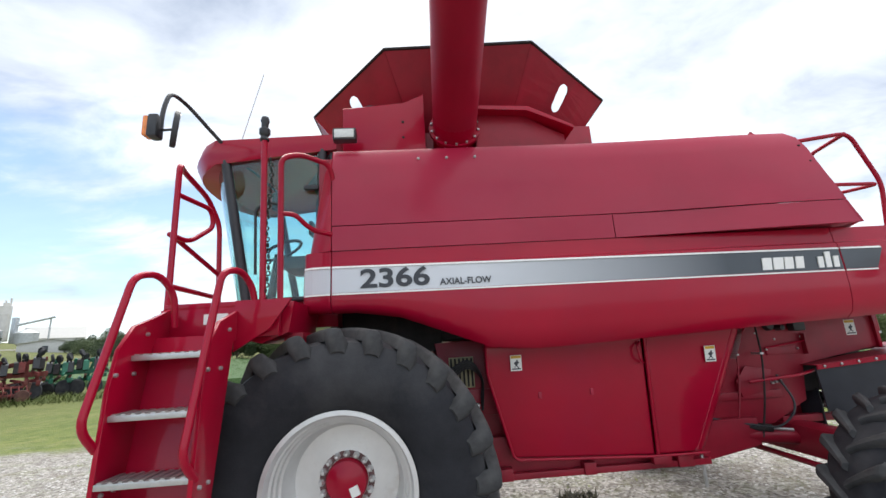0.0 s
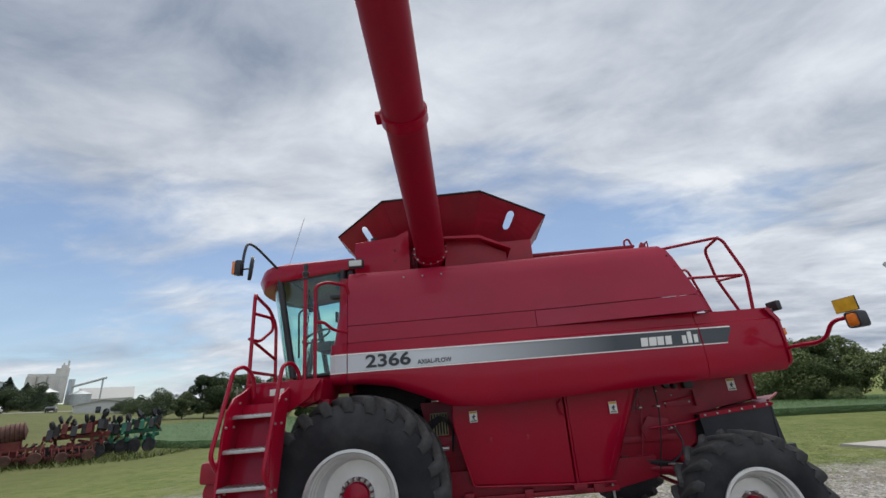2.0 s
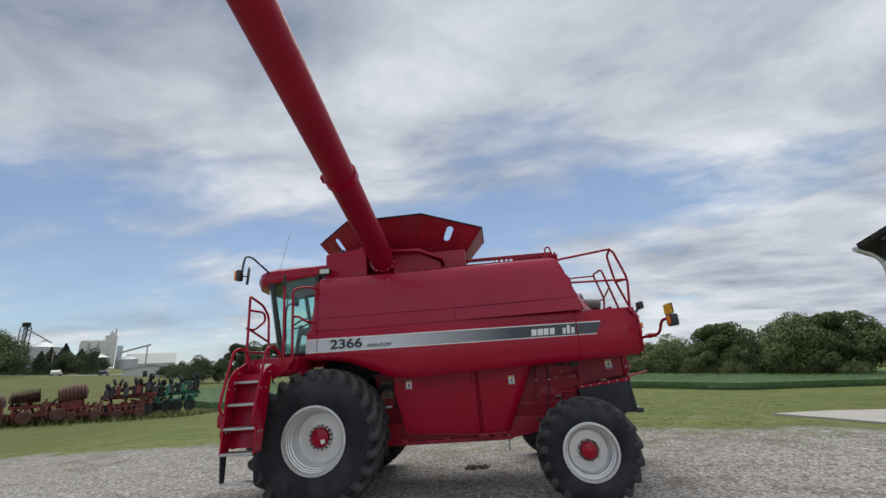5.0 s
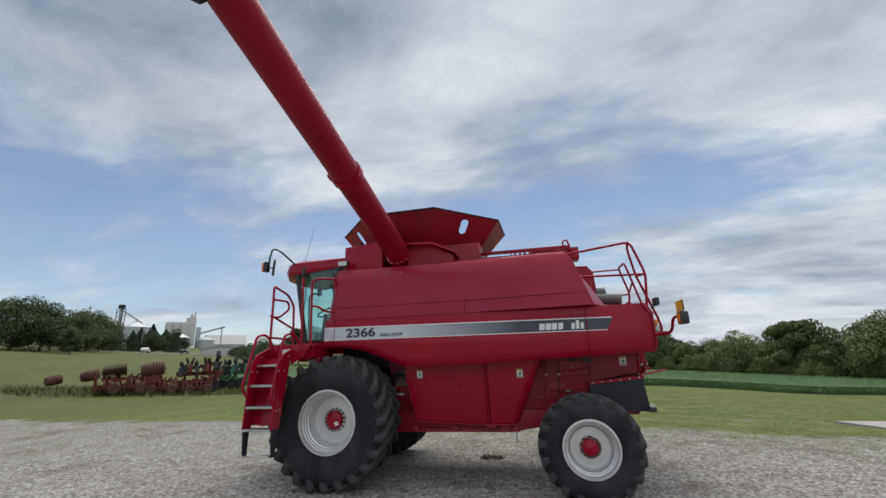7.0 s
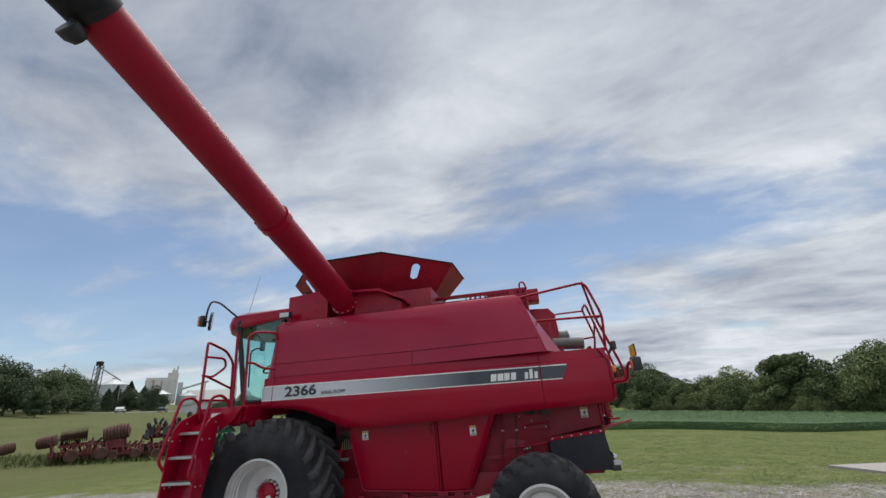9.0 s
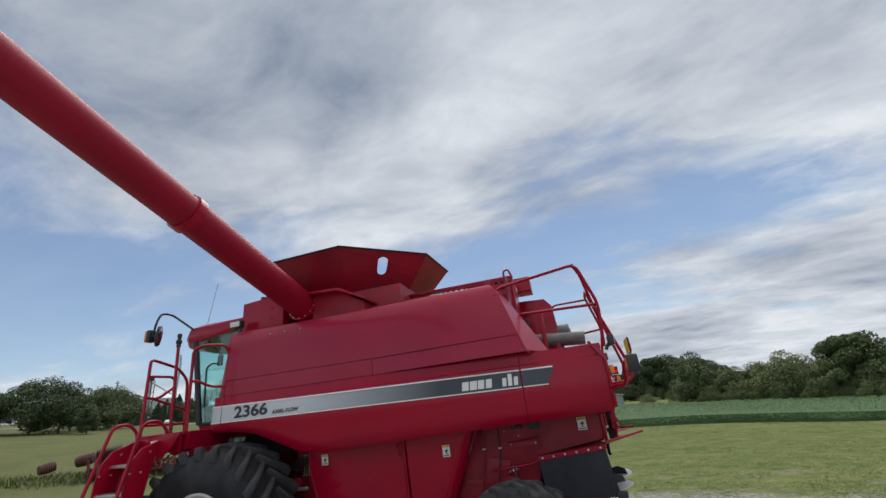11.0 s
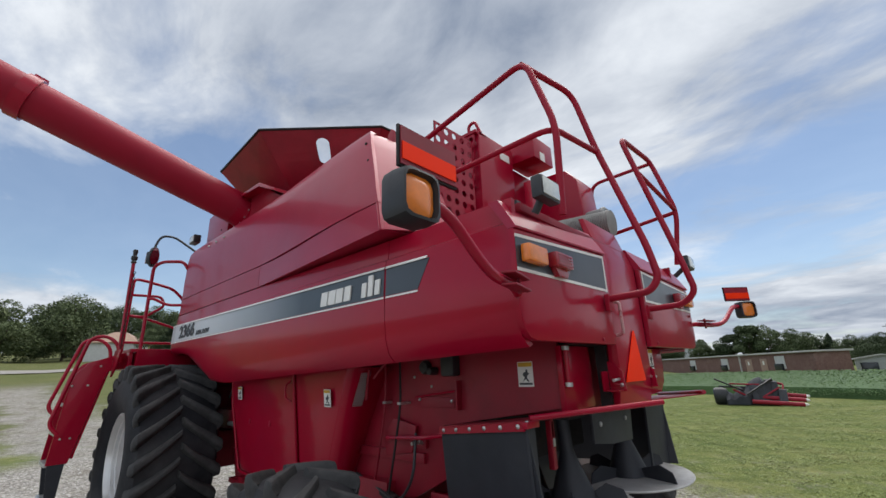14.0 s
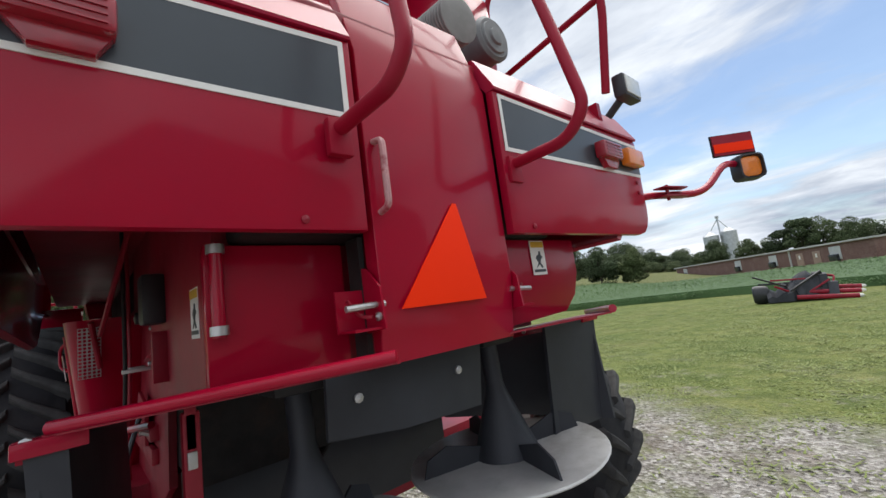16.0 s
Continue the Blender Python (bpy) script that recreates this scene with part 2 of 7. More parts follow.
def solid(name, bm, mat, label, category, at=(0, 0, 0), group="", rz=0.0, kind=""):
    ob = new(name, finish(name, bm, mat))
    ob.matrix_basis = pose(*at, 0, 0, rz)
    return tagged(ob, label, category, group, kind)


def add_box(bm, x0, x1, y0, y1, z0, z1, bevel=0.0, m=None):
    vs = [bm.verts.new((x, y, z)) for x in (x0, x1) for y in (y0, y1) for z in (z0, z1)]
    fs = [bm.faces.new([vs[i] for i in f]) for f in ((0, 1, 3, 2), (4, 6, 7, 5), (0, 4, 5, 1), (2, 3, 7, 6), (0, 2, 6, 4), (1, 5, 7, 3))]
    if m is not None:
        bmesh.ops.transform(bm, matrix=m, verts=vs)
    if bevel:
        es = list({e for f in fs for e in f.edges})
        bmesh.ops.bevel(bm, geom=es, offset=bevel, segments=2, affect="EDGES", profile=0.6)
    return bm


def box(x0, x1, y0, y1, z0, z1, bevel=0.0, m=None):
    return add_box(bmesh.new(), x0, x1, y0, y1, z0, z1, bevel, m)


def add_prism(bm, poly, axis, a, b, bevel=0.0):
    """A polygon in the plane across an axis, drawn out along it from a to b."""
    def put(p, q, t):
        return {"x": (t, p, q), "y": (p, t, q), "z": (p, q, t)}[axis]
    lo = [bm.verts.new(put(p, q, a)) for p, q in poly]
    hi = [bm.verts.new(put(p, q, b)) for p, q in poly]
    n = len(poly)
    fs = [bm.faces.new(lo), bm.faces.new(hi[::-1])]
    for i in range(n):
        fs.append(bm.faces.new((lo[i], lo[(i + 1) % n], hi[(i + 1) % n], hi[i])))
    if bevel:
        bmesh.ops.bevel(bm, geom=list({e for f in fs[:2] for e in f.edges}), offset=bevel, segments=2, affect="EDGES", profile=0.6)
    return bm


def prism(poly, axis, a, b, bevel=0.0):
    return add_prism(bmesh.new(), poly, axis, a, b, bevel)


def add_loft(bm, rings, closed=True, caps=True):
    """Skin a row of rings of equal length."""
    vs = [[bm.verts.new(p) for p in r] for r in rings]
    n = len(rings[0])
    for a, b in zip(vs, vs[1:]):
        for i in range(n if closed else n - 1):
            bm.faces.new((a[i], a[(i + 1) % n], b[(i + 1) % n], b[i]))
    if caps and closed:
        bm.faces.new(vs[0][::-1])
        bm.faces.new(vs[-1])
    return bm


def loft(rings, closed=True, caps=True):
    return add_loft(bmesh.new(), rings, closed, caps)


def rounded(points, radius, steps=5, closed=False):
    """A polyline with its corners rounded."""
    pts = [Vector(p) for p in points]
    out = []
    n = len(pts)
    for i, p in enumerate(pts):
        if not closed and i in (0, n - 1):
            out.append(p)
            continue
        a, b = pts[i - 1], pts[(i + 1) % n]
        u, v = a - p, b - p
        r = min(radius, u.length * 0.45, v.length * 0.45)
        s, e = p + u.normalized() * r, p + v.normalized() * r
        for k in range(steps + 1):
            t = k / steps
            out.append(s * (1 - t) ** 2 + p * 2 * t * (1 - t) + e * t * t)
    return out


def add_tube(bm, points, r, bend=0.12, sides=12, closed=False):
    pts = rounded(points, bend, 5, closed) if len(points) > 2 else [Vector(p) for p in points]
    n = len(pts)
    rings, normal = [], None
    for i, p in enumerate(pts):
        d = (pts[min(i + 1, n - 1)] - pts[max(i - 1, 0)]).normalized()
        if normal is None:
            normal = d.orthogonal().normalized()
        normal = (normal - d * normal.dot(d)).normalized()
        side = d.cross(normal)
        rings.append([p + (normal * math.cos(2 * math.pi * k / sides) + side * math.sin(2 * math.pi * k / sides)) * r for k in range(sides)])
    return add_loft(bm, rings)


def tube(points, r, bend=0.12, sides=12):
    return add_tube(bmesh.new(), points, r, bend, max(sides, 12) if r > 0.012 else sides)


def add_lathe(bm, profile, m, segs=48, close=False, caps=True):
    """Spin (radius, along) pairs round the local z axis of m."""
    rings = [[m @ Vector((r * math.cos(2 * math.pi * k / segs), r * math.sin(2 * math.pi * k / segs), a)) for k in range(segs)] for r, a in profile]
    vs = [[bm.verts.new(p) for p in ring] for ring in rings]
    pairs = list(zip(vs, vs[1:])) + ([(vs[-1], vs[0])] if close else [])
    for a, b in pairs:
        for i in range(segs):
            bm.faces.new((a[i], a[(i + 1) % segs], b[(i + 1) % segs], b[i]))
    if not close and caps:
        if profile[0][0] > 1e-6:
            bm.faces.new(vs[0][::-1])
        if profile[-1][0] > 1e-6:
            bm.faces.new(vs[-1])
    return bm


def lathe(profile, m, segs=48, close=False, caps=True):
    return add_lathe(bmesh.new(), profile, m, segs, close, caps)


def axis_y(x, y, z, side):
    """Local z points outwards along y on that side (-1: towards the near side)."""
    return Matrix.Translation((x, y, z)) @ Matrix.Rotation(radians(90 if side < 0 else -90), 4, "X")


def lettering(text, size, at, rx, rz, mat, parent, name="lettering", width=None, depth=0.002, bold=0.0):
    cu = bpy.data.curves.new(name, "FONT")
    cu.body, cu.size, cu.extrude, cu.offset = text, size, depth, bold
    ob = bpy.data.objects.new(name, cu)
    me = bpy.data.meshes.new_from_object(ob)
    bpy.data.objects.remove(ob)
    xs = [v.co.x for v in me.vertices]
    if width:
        k = width / (max(xs) - min(xs))
        for v in me.vertices:
            v.co.x *= k
    me.materials.append(mat)
    o = new(name, me)
    o.parent = parent
    o.matrix_basis = pose(*at, rx, 0, rz)
    return o


# ---- ground ----
def smooth01(t):
    t = min(1.0, max(0.0, t))
    return t * t * (3 - 2 * t)


def land(x, y):
    """Height of the land: level round the machine, rising to the town, falling towards the woods."""
    slope = 0.029 + 0.076 * smooth01((y - 2) / 28) - 0.021 * smooth01((y - 30) / 50)
    up = max(0.0, -x - 12)
    slope += 0.045 * (1 - smooth01((y + 2) / 24)) * smooth01((up - 25) / 40)
    z = slope * up * smooth01(up / 18)
    z = min(z, 16 + 0.05 * z)
    z -= 0.055 * max(0.0, x - 5) * smooth01((x - 5) / 14)
    z = max(z, -6.0)
    return z


def ground_sheet():
    axis = sorted({round(s * v, 3) for s in (-1, 1) for v in ([i * 0.75 for i in range(0, 33)] + [26, 29, 33, 38, 44, 52, 62, 75, 90, 110, 140, 180, 240, 330, 500, 900, 2000])})
    bm = bmesh.new()
    rows = [[bm.verts.new((x, y + 4, land(x, y + 4) + (noise.noise(Vector((x * 0.4, y * 0.4, 0))) * 0.02 if abs(x) < 30 else 0))) for x in axis] for y in axis]
    for a, b in zip(rows, rows[1:]):
        for i in range(len(axis) - 1):
            bm.faces.new((a[i], a[i + 1], b[i + 1], b[i]))
    return bm


def ground_material():
    m = bpy.data.materials.new("gravel and mown grass")
    m.use_nodes = True
    nt = m.node_tree
    N, L = nt.nodes, nt.links
    b = N["Principled BSDF"]
    b.inputs["Roughness"].default_value = 0.92
    b.inputs["Specular IOR Level"].default_value = 0.2
    tc = N.new("ShaderNodeTexCoord")
    sep = N.new("ShaderNodeSeparateXYZ")
    L.new(tc.outputs["Object"], sep.inputs[0])
    X, Y = sep.outputs["X"], sep.outputs["Y"]

    def mt(op, a, b_=None, c=None, clamp=False):
        n = N.new("ShaderNodeMath")
        n.operation, n.use_clamp = op, clamp
        for i, v in enumerate((a, b_, c)):
            if v is None:
                continue
            if isinstance(v, (int, float)):
                n.inputs[i].default_value = v
            else:
                L.new(v, n.inputs[i])
        return n.outputs[0]

    def nz(scale, detail=6, rough=0.6):
        n = N.new("ShaderNodeTexNoise")
        n.inputs["Scale"].default_value, n.inputs["Detail"].default_value, n.inputs["Roughness"].default_value = scale, detail, rough
        L.new(tc.outputs["Object"], n.inputs["Vector"])
        return n.outputs[0]

    def ramp(fac, *stops):
        n = N.new("ShaderNodeValToRGB")
        el = n.color_ramp.elements
        while len(el) < len(stops):
            el.new(0.5)
        for e, (p, c) in zip(el, stops):
            e.position, e.color = p, (*c, 1)
        L.new(fac, n.inputs[0])
        return n.outputs[0]

    def mix(f, a, c):
        n = N.new("ShaderNodeMix")
        n.data_type = "RGBA"
        L.new(f, n.inputs["Factor"])
        L.new(a, n.inputs[6])
        L.new(c, n.inputs[7])
        return n.outputs[2]

    def step(v, lo, hi):
        n = N.new("ShaderNodeMapRange")
        n.interpolation_type = "SMOOTHSTEP"
        n.inputs["From Min"].default_value, n.inputs["From Max"].default_value = lo, hi
        L.new(v, n.inputs[0])
        return n.outputs[0]

    # gravel: grey crushed stone
    vor = N.new("ShaderNodeTexVoronoi")
    vor.inputs["Scale"].default_value = 30
    L.new(tc.outputs["Object"], vor.inputs["Vector"])
    stones = ramp(vor.outputs["Color"], (0.12, (0.088, 0.078, 0.069)), (0.45, (0.275, 0.257, 0.236)), (0.85, (0.52, 0.50, 0.47)))
    dust = ramp(nz(1.1, 12, 0.72), (0.32, (0.189, 0.168, 0.140)), (0.5, (0.308, 0.283, 0.248)), (0.7, (0.427, 0.402, 0.364)))
    half = N.new("ShaderNodeMix")
    half.data_type = "RGBA"
    half.inputs["Factor"].default_value = 0.30
    L.new(stones, half.inputs[6])
    L.new(dust, half.inputs[7])
    coarse = ramp(nz(6.5, 9, 0.78), (0.36, (0.50, 0.47, 0.45)), (0.50, (0.95, 0.95, 0.95)), (0.66, (1.35, 1.35, 1.35)))
    lumps = N.new("ShaderNodeMix")
    lumps.data_type, lumps.blend_type = "RGBA", "MULTIPLY"
    lumps.inputs["Factor"].default_value = 0.9
    L.new(half.outputs[2], lumps.inputs[6])
    L.new(coarse, lumps.inputs[7])
    gravel = lumps.outputs[2]
    # mown grass
    blades = ramp(nz(22, 8, 0.7), (0.3, (0.060, 0.085, 0.021)), (0.5, (0.129, 0.161, 0.042)), (0.7, (0.249, 0.258, 0.097)))
    patches = ramp(nz(0.55, 9, 0.68), (0.34, (0.076, 0.117, 0.026)), (0.5, (0.145, 0.173, 0.047)), (0.66, (0.225, 0.217, 0.089)))
    g2 = N.new("ShaderNodeMix")
    g2.data_type = "RGBA"
    g2.inputs["Factor"].default_value = 0.5
    L.new(blades, g2.inputs[6])
    L.new(patches, g2.inputs[7])
    # rougher, browner pasture towards the rise
    rough_grass = ramp(nz(0.22, 10, 0.7), (0.32, (0.085, 0.101, 0.034)), (0.55, (0.120, 0.125, 0.048)), (0.72, (0.153, 0.141, 0.064)))
    west = mt("MULTIPLY", step(mt("ADD", mt("MULTIPLY", X, -1.0), mt("MULTIPLY", nz(0.12, 4), 10.0)), 12.0, 26.0), 0.8)
    clumps = ramp(nz(2.6, 10, 0.72), (0.36, (0.55, 0.62, 0.50)), (0.5, (1.0, 1.0, 1.0)), (0.66, (1.32, 1.22, 1.25)))
    tint = N.new("ShaderNodeMix")
    tint.data_type, tint.blend_type = "RGBA", "MULTIPLY"
    tint.inputs["Factor"].default_value = 0.85
    L.new(g2.outputs[2], tint.inputs[6])
    L.new(clumps, tint.inputs[7])
    grass = mix(west, tint.outputs[2], rough_grass)
    # where the gravel ends
    wob = mt("MULTIPLY", mt("SUBTRACT", nz(0.45, 8, 0.65), 0.5), 5.0)
    edge = mt("ADD", mt("MULTIPLY", X, -0.25), 10.3)
    edge = mt("MAXIMUM", mt("MINIMUM", edge, 10.6), 7.8)
    far = step(mt("SUBTRACT", mt("ADD", Y, wob), edge), -0.5, 0.7)
    left = mt("MULTIPLY", step(mt("ADD", mt("MULTIPLY", X, -1.0), wob), 6.5, 8.5), step(mt("SUBTRACT", 3.5, mt("ADD", Y, wob)), -0.6, 0.6))
    green = mt("MAXIMUM", far, left)
    lane = step(mt("ADD", Y, wob), 5.0, 8.5)
    beyond = mt("MAXIMUM", step(mt("MULTIPLY", X, -1.0), 44, 56), mt("MULTIPLY", step(mt("MULTIPLY", X, -1.0), 16, 22), lane))
    green = mt("MAXIMUM", green, beyond)
    tufts = mt("MULTIPLY", mt("MULTIPLY", step(nz(1.7, 10, 0.75), 0.47, 0.62), 0.7), mt("ADD", 0.45, mt("MULTIPLY", step(X, -5.0, 2.0), 0.55)))
    green = mt("MAXIMUM", green, mt("MULTIPLY", tufts, step(mt("ADD", mt("ADD", Y, wob), mt("MULTIPLY", X, -0.20)), 2.5, 9.0)))
    bare = mt("MULTIPLY", step(nz(0.9, 12, 0.8), 0.50, 0.66), mt("MULTIPLY", step(X, -12.0, -4.0), mt("SUBTRACT", 1.0, step(mt("ADD", Y, mt("MULTIPLY", X, 0.2)), 10.0, 15.0))))
    green = mt("MULTIPLY", green, mt("SUBTRACT", 1.0, mt("MULTIPLY", bare, 0.85)))
    # brown dirt trodden into the stone
    dirt = ramp(nz(30, 6, 0.7), (0.3, (0.091, 0.073, 0.056)), (0.7, (0.189, 0.161, 0.126)))
    gravel = mix(mt("MULTIPLY", step(nz(0.75, 10, 0.70), 0.51, 0.66), 0.7), gravel, dirt)
    earth = ramp(nz(9, 8, 0.7), (0.3, (0.17, 0.135, 0.100)), (0.7, (0.36, 0.30, 0.235)))
    gravel = mix(mt("MULTIPLY", bare, step(mt("SUBTRACT", mt("ADD", Y, wob), edge), -1.5, 0.5)), gravel, earth)
    col = mix(green, gravel, grass)
    L.new(col, b.inputs["Base Color"])
    bp = N.new("ShaderNodeBump")
    bp.inputs["Strength"].default_value, bp.inputs["Distance"].default_value = 1.0, 0.03
    hgt = mt("ADD", vor.outputs["Distance"], mt("MULTIPLY", nz(40, 6), 0.6))
    L.new(hgt, bp.inputs["Height"])
    L.new(bp.outputs[0], b.inputs["Normal"])
    return m


ground = solid("ground", ground_sheet(), ground_material(), "grey crushed gravel yard running into mown grass", "ground", kind="structure")


# ---- the combine harvester ----
CX, CY = 0.0, 5.06
HW = 1.09
combine = thing("combine_harvester", "red combine harvester with faded paint parked on gravel", "combine harvester", (CX, CY, 0))


def belt_bottom(x):
    pts = [(-0.40, 1.93), (0.0, 1.925), (0.3, 1.88), (0.6, 1.765), (0.94, 1.63), (1.3, 1.60), (4.6, 1.715)]
    for (a, p), (b, q) in zip(pts, pts[1:]):
        if x <= b:
            t = (x - a) / (b - a)
            return p + (q - p) * t
    return pts[-1][1]


def belt_ring(x, side, thick=0.03, top=2.37):
    b = belt_bottom(x)
    h = 2.02 - b
    out = [(-1.074, top), (-1.080, 2.275), (-1.082, 2.255), (-1.098, 2.245), (-1.105, 2.13), (-1.108, 2.03), (-1.107, b + h * 0.66), (-1.098, b + h * 0.36), (-1.075, b + h * 0.13), (-1.03, b)]
    inn = [(y + thick, z + (0.012 if i > 6 else 0.0)) for i, (y, z) in enumerate(out)][::-1]
    return [(x, -side * y, z) for y, z in out + inn]


def stations(a, b, n):
    return [a + (b - a) * i / n for i in range(n + 1)]


def belts(side):
    cuts = [(-0.165, 3.66, 24), (3.666, 4.508 if side < 0 else 4.588, 5)]
    for a, b, n in cuts:
        part("side_shield", loft([belt_ring(x, side) for x in stations(a, b, n)]), RED, combine, "glossy red lower side shield")
    # the corner piece before the wheel arch
    rings = []
    for x, inset in ((-0.385, 0.10), (-0.36, 0.045), (-0.30, 0.015), (-0.171, 0.0)):
        rings.append([(px, py * (1 - inset), pz) for px, py, pz in belt_ring(x, side)])
    part("side_shield_corner", loft(rings), RED, combine)


belts(-1)
belts(1)


# stripe decal on both flanks, rising a little towards the front
def stripe_piece(name, x0, x1, z00, z01, z10, z11, mat, side, y=1.1105, slant=0.0, label=""):
    s = side
    bm = bmesh.new()
    n = max(1, int((x1 - x0) / 0.3))
    rings = []
    for i in range(n + 1):
        t = i / n
        x = x0 + (x1 - x0) * t
        lo, hi = z00 + (z10 - z00) * t, z01 + (z11 - z01) * t
        dx = slant if i == n else 0
        rings.append([(x, s * (y - 0.006), lo), (x, s * y, lo), (x + dx, s * (y - 0.006), hi), (x + dx, s * (y - 0.010), hi)])
    add_loft(bm, rings)
    return part(name, bm, mat, combine, label, smooth=False)


def stripe(side):
    def zb(x): return 2.062 - 0.006 * x
    def zt(x): return 2.238 - 0.012 * x
    stripe_piece("stripe", -0.16, 3.655, zb(-0.16), zt(-0.16), zb(3.655), zt(3.655), STRIPE_FADE, side)
    stripe_piece("stripe", 3.672, 3.93, zb(3.67), zt(3.67), zb(3.93), zt(3.93), STRIPE_DARK, side, slant=0.085)
    for f, d in ((zt, 0.0), (zb, -0.014)):
        for a, b in ((-0.16, 3.655), (3.672, 4.0 if d == 0 else 3.93)):
            stripe_piece("pinstripe", a, b, f(a) + d, f(a) + d + 0.014, f(b) + d, f(b) + d + 0.014, WHITE, side, y=1.1125)
    # the stripe runs on round the corner piece
    def corner(name, lo, hi, y, mat):
        rings = []
        for x, inset in ((-0.372, 0.074), (-0.36, 0.045), (-0.30, 0.015), (-0.171, 0.0)):
            k = side * (1 - inset)
            rings.append([(x, k * (y - 0.006), lo(x)), (x, k * y, lo(x)), (x, k * (y - 0.006), hi(x)), (x, k * (y - 0.010), hi(x))])
        part(name, loft(rings), mat, combine, "", smooth=False)

    corner("stripe", zb, zt, 1.1115, STRIPE_FADE)
    corner("pinstripe", zt, lambda x: zt(x) + 0.014, 1.1135, WHITE)
    corner("pinstripe", lambda x: zb(x) - 0.014, zb, 1.1135, WHITE)


stripe(-1)
stripe(1)
lettering("2366", 0.185, (0.035, -1.1135, 2.092), 90, 0, INK, combine, "model_number", 0.49, 0.002, 0.0045)
lettering("AXIAL-FLOW", 0.065, (0.60, -1.1135, 2.083), 90, 0, INK, combine, "lettering", 0.37, 0.0015, 0.0012)
# maker's mark: plain pale blocks
for i, w in enumerate((0.085, 0.09, 0.08, 0.075)):
    x = 3.01 + i * 0.088
    part("maker_mark", prism([(x, 2.062), (x + w * 0.86, 2.062), (x + w * 0.86 + 0.012, 2.152), (x + 0.012, 2.152)], "y", -1.1165, -1.108), WHITE, combine, "plain white decal block")
for i, h in enumerate((0.085, 0.12, 0.085)):
    x = 3.455 + i * 0.062
    part("maker_mark", prism([(x, 2.058), (x + 0.042, 2.058), (x + 0.05, 2.058 + h), (x + 0.008, 2.058 + h)], "y", -1.1165, -1.108), WHITE, combine, "plain white decal bar")


# upper hood: one long skin on each flank, its top edge rolled over, and a skirt under it
def hood_ring(x, side, z0, bulge=0.0):
    pts = [(-1.085 - bulge, z0), (-1.082 - bulge * 0.95, z0 + 0.10), (-1.08 - bulge * 0.80, 2.80), (-1.072 - bulge * 0.66, 3.02), (-1.055 - bulge * 0.60, 3.12), (-1.015 - bulge * 0.55, 3.185), (-0.95 - bulge * 0.4, 3.212), (-0.72, 3.225)]
    inn = [(y + 0.025, z - (0.02 if i > 4 else 0)) for i, (y, z) in enumerate(pts)][::-1]
    return [(x, -side * y, z) for y, z in pts + inn]


def skirt_ring(x, side, top, low):
    pts = [(-1.083 - low, 2.374), (-1.084 - (low + top) / 2, 2.46), (-1.084 - top, 2.555)]
    inn = [(y + 0.02, z) for y, z in pts][::-1]
    return [(x, -side * y, z) for y, z in pts + inn]


def hood_rear(pz):
    x = 3.52 + 0.265 * (3.20 - min(3.20, pz)) / 0.83
    k = max(0.0, min(1.0, (pz - 3.06) / 0.165))
    return x - 0.13 * (1 - math.sqrt(1 - k * k))


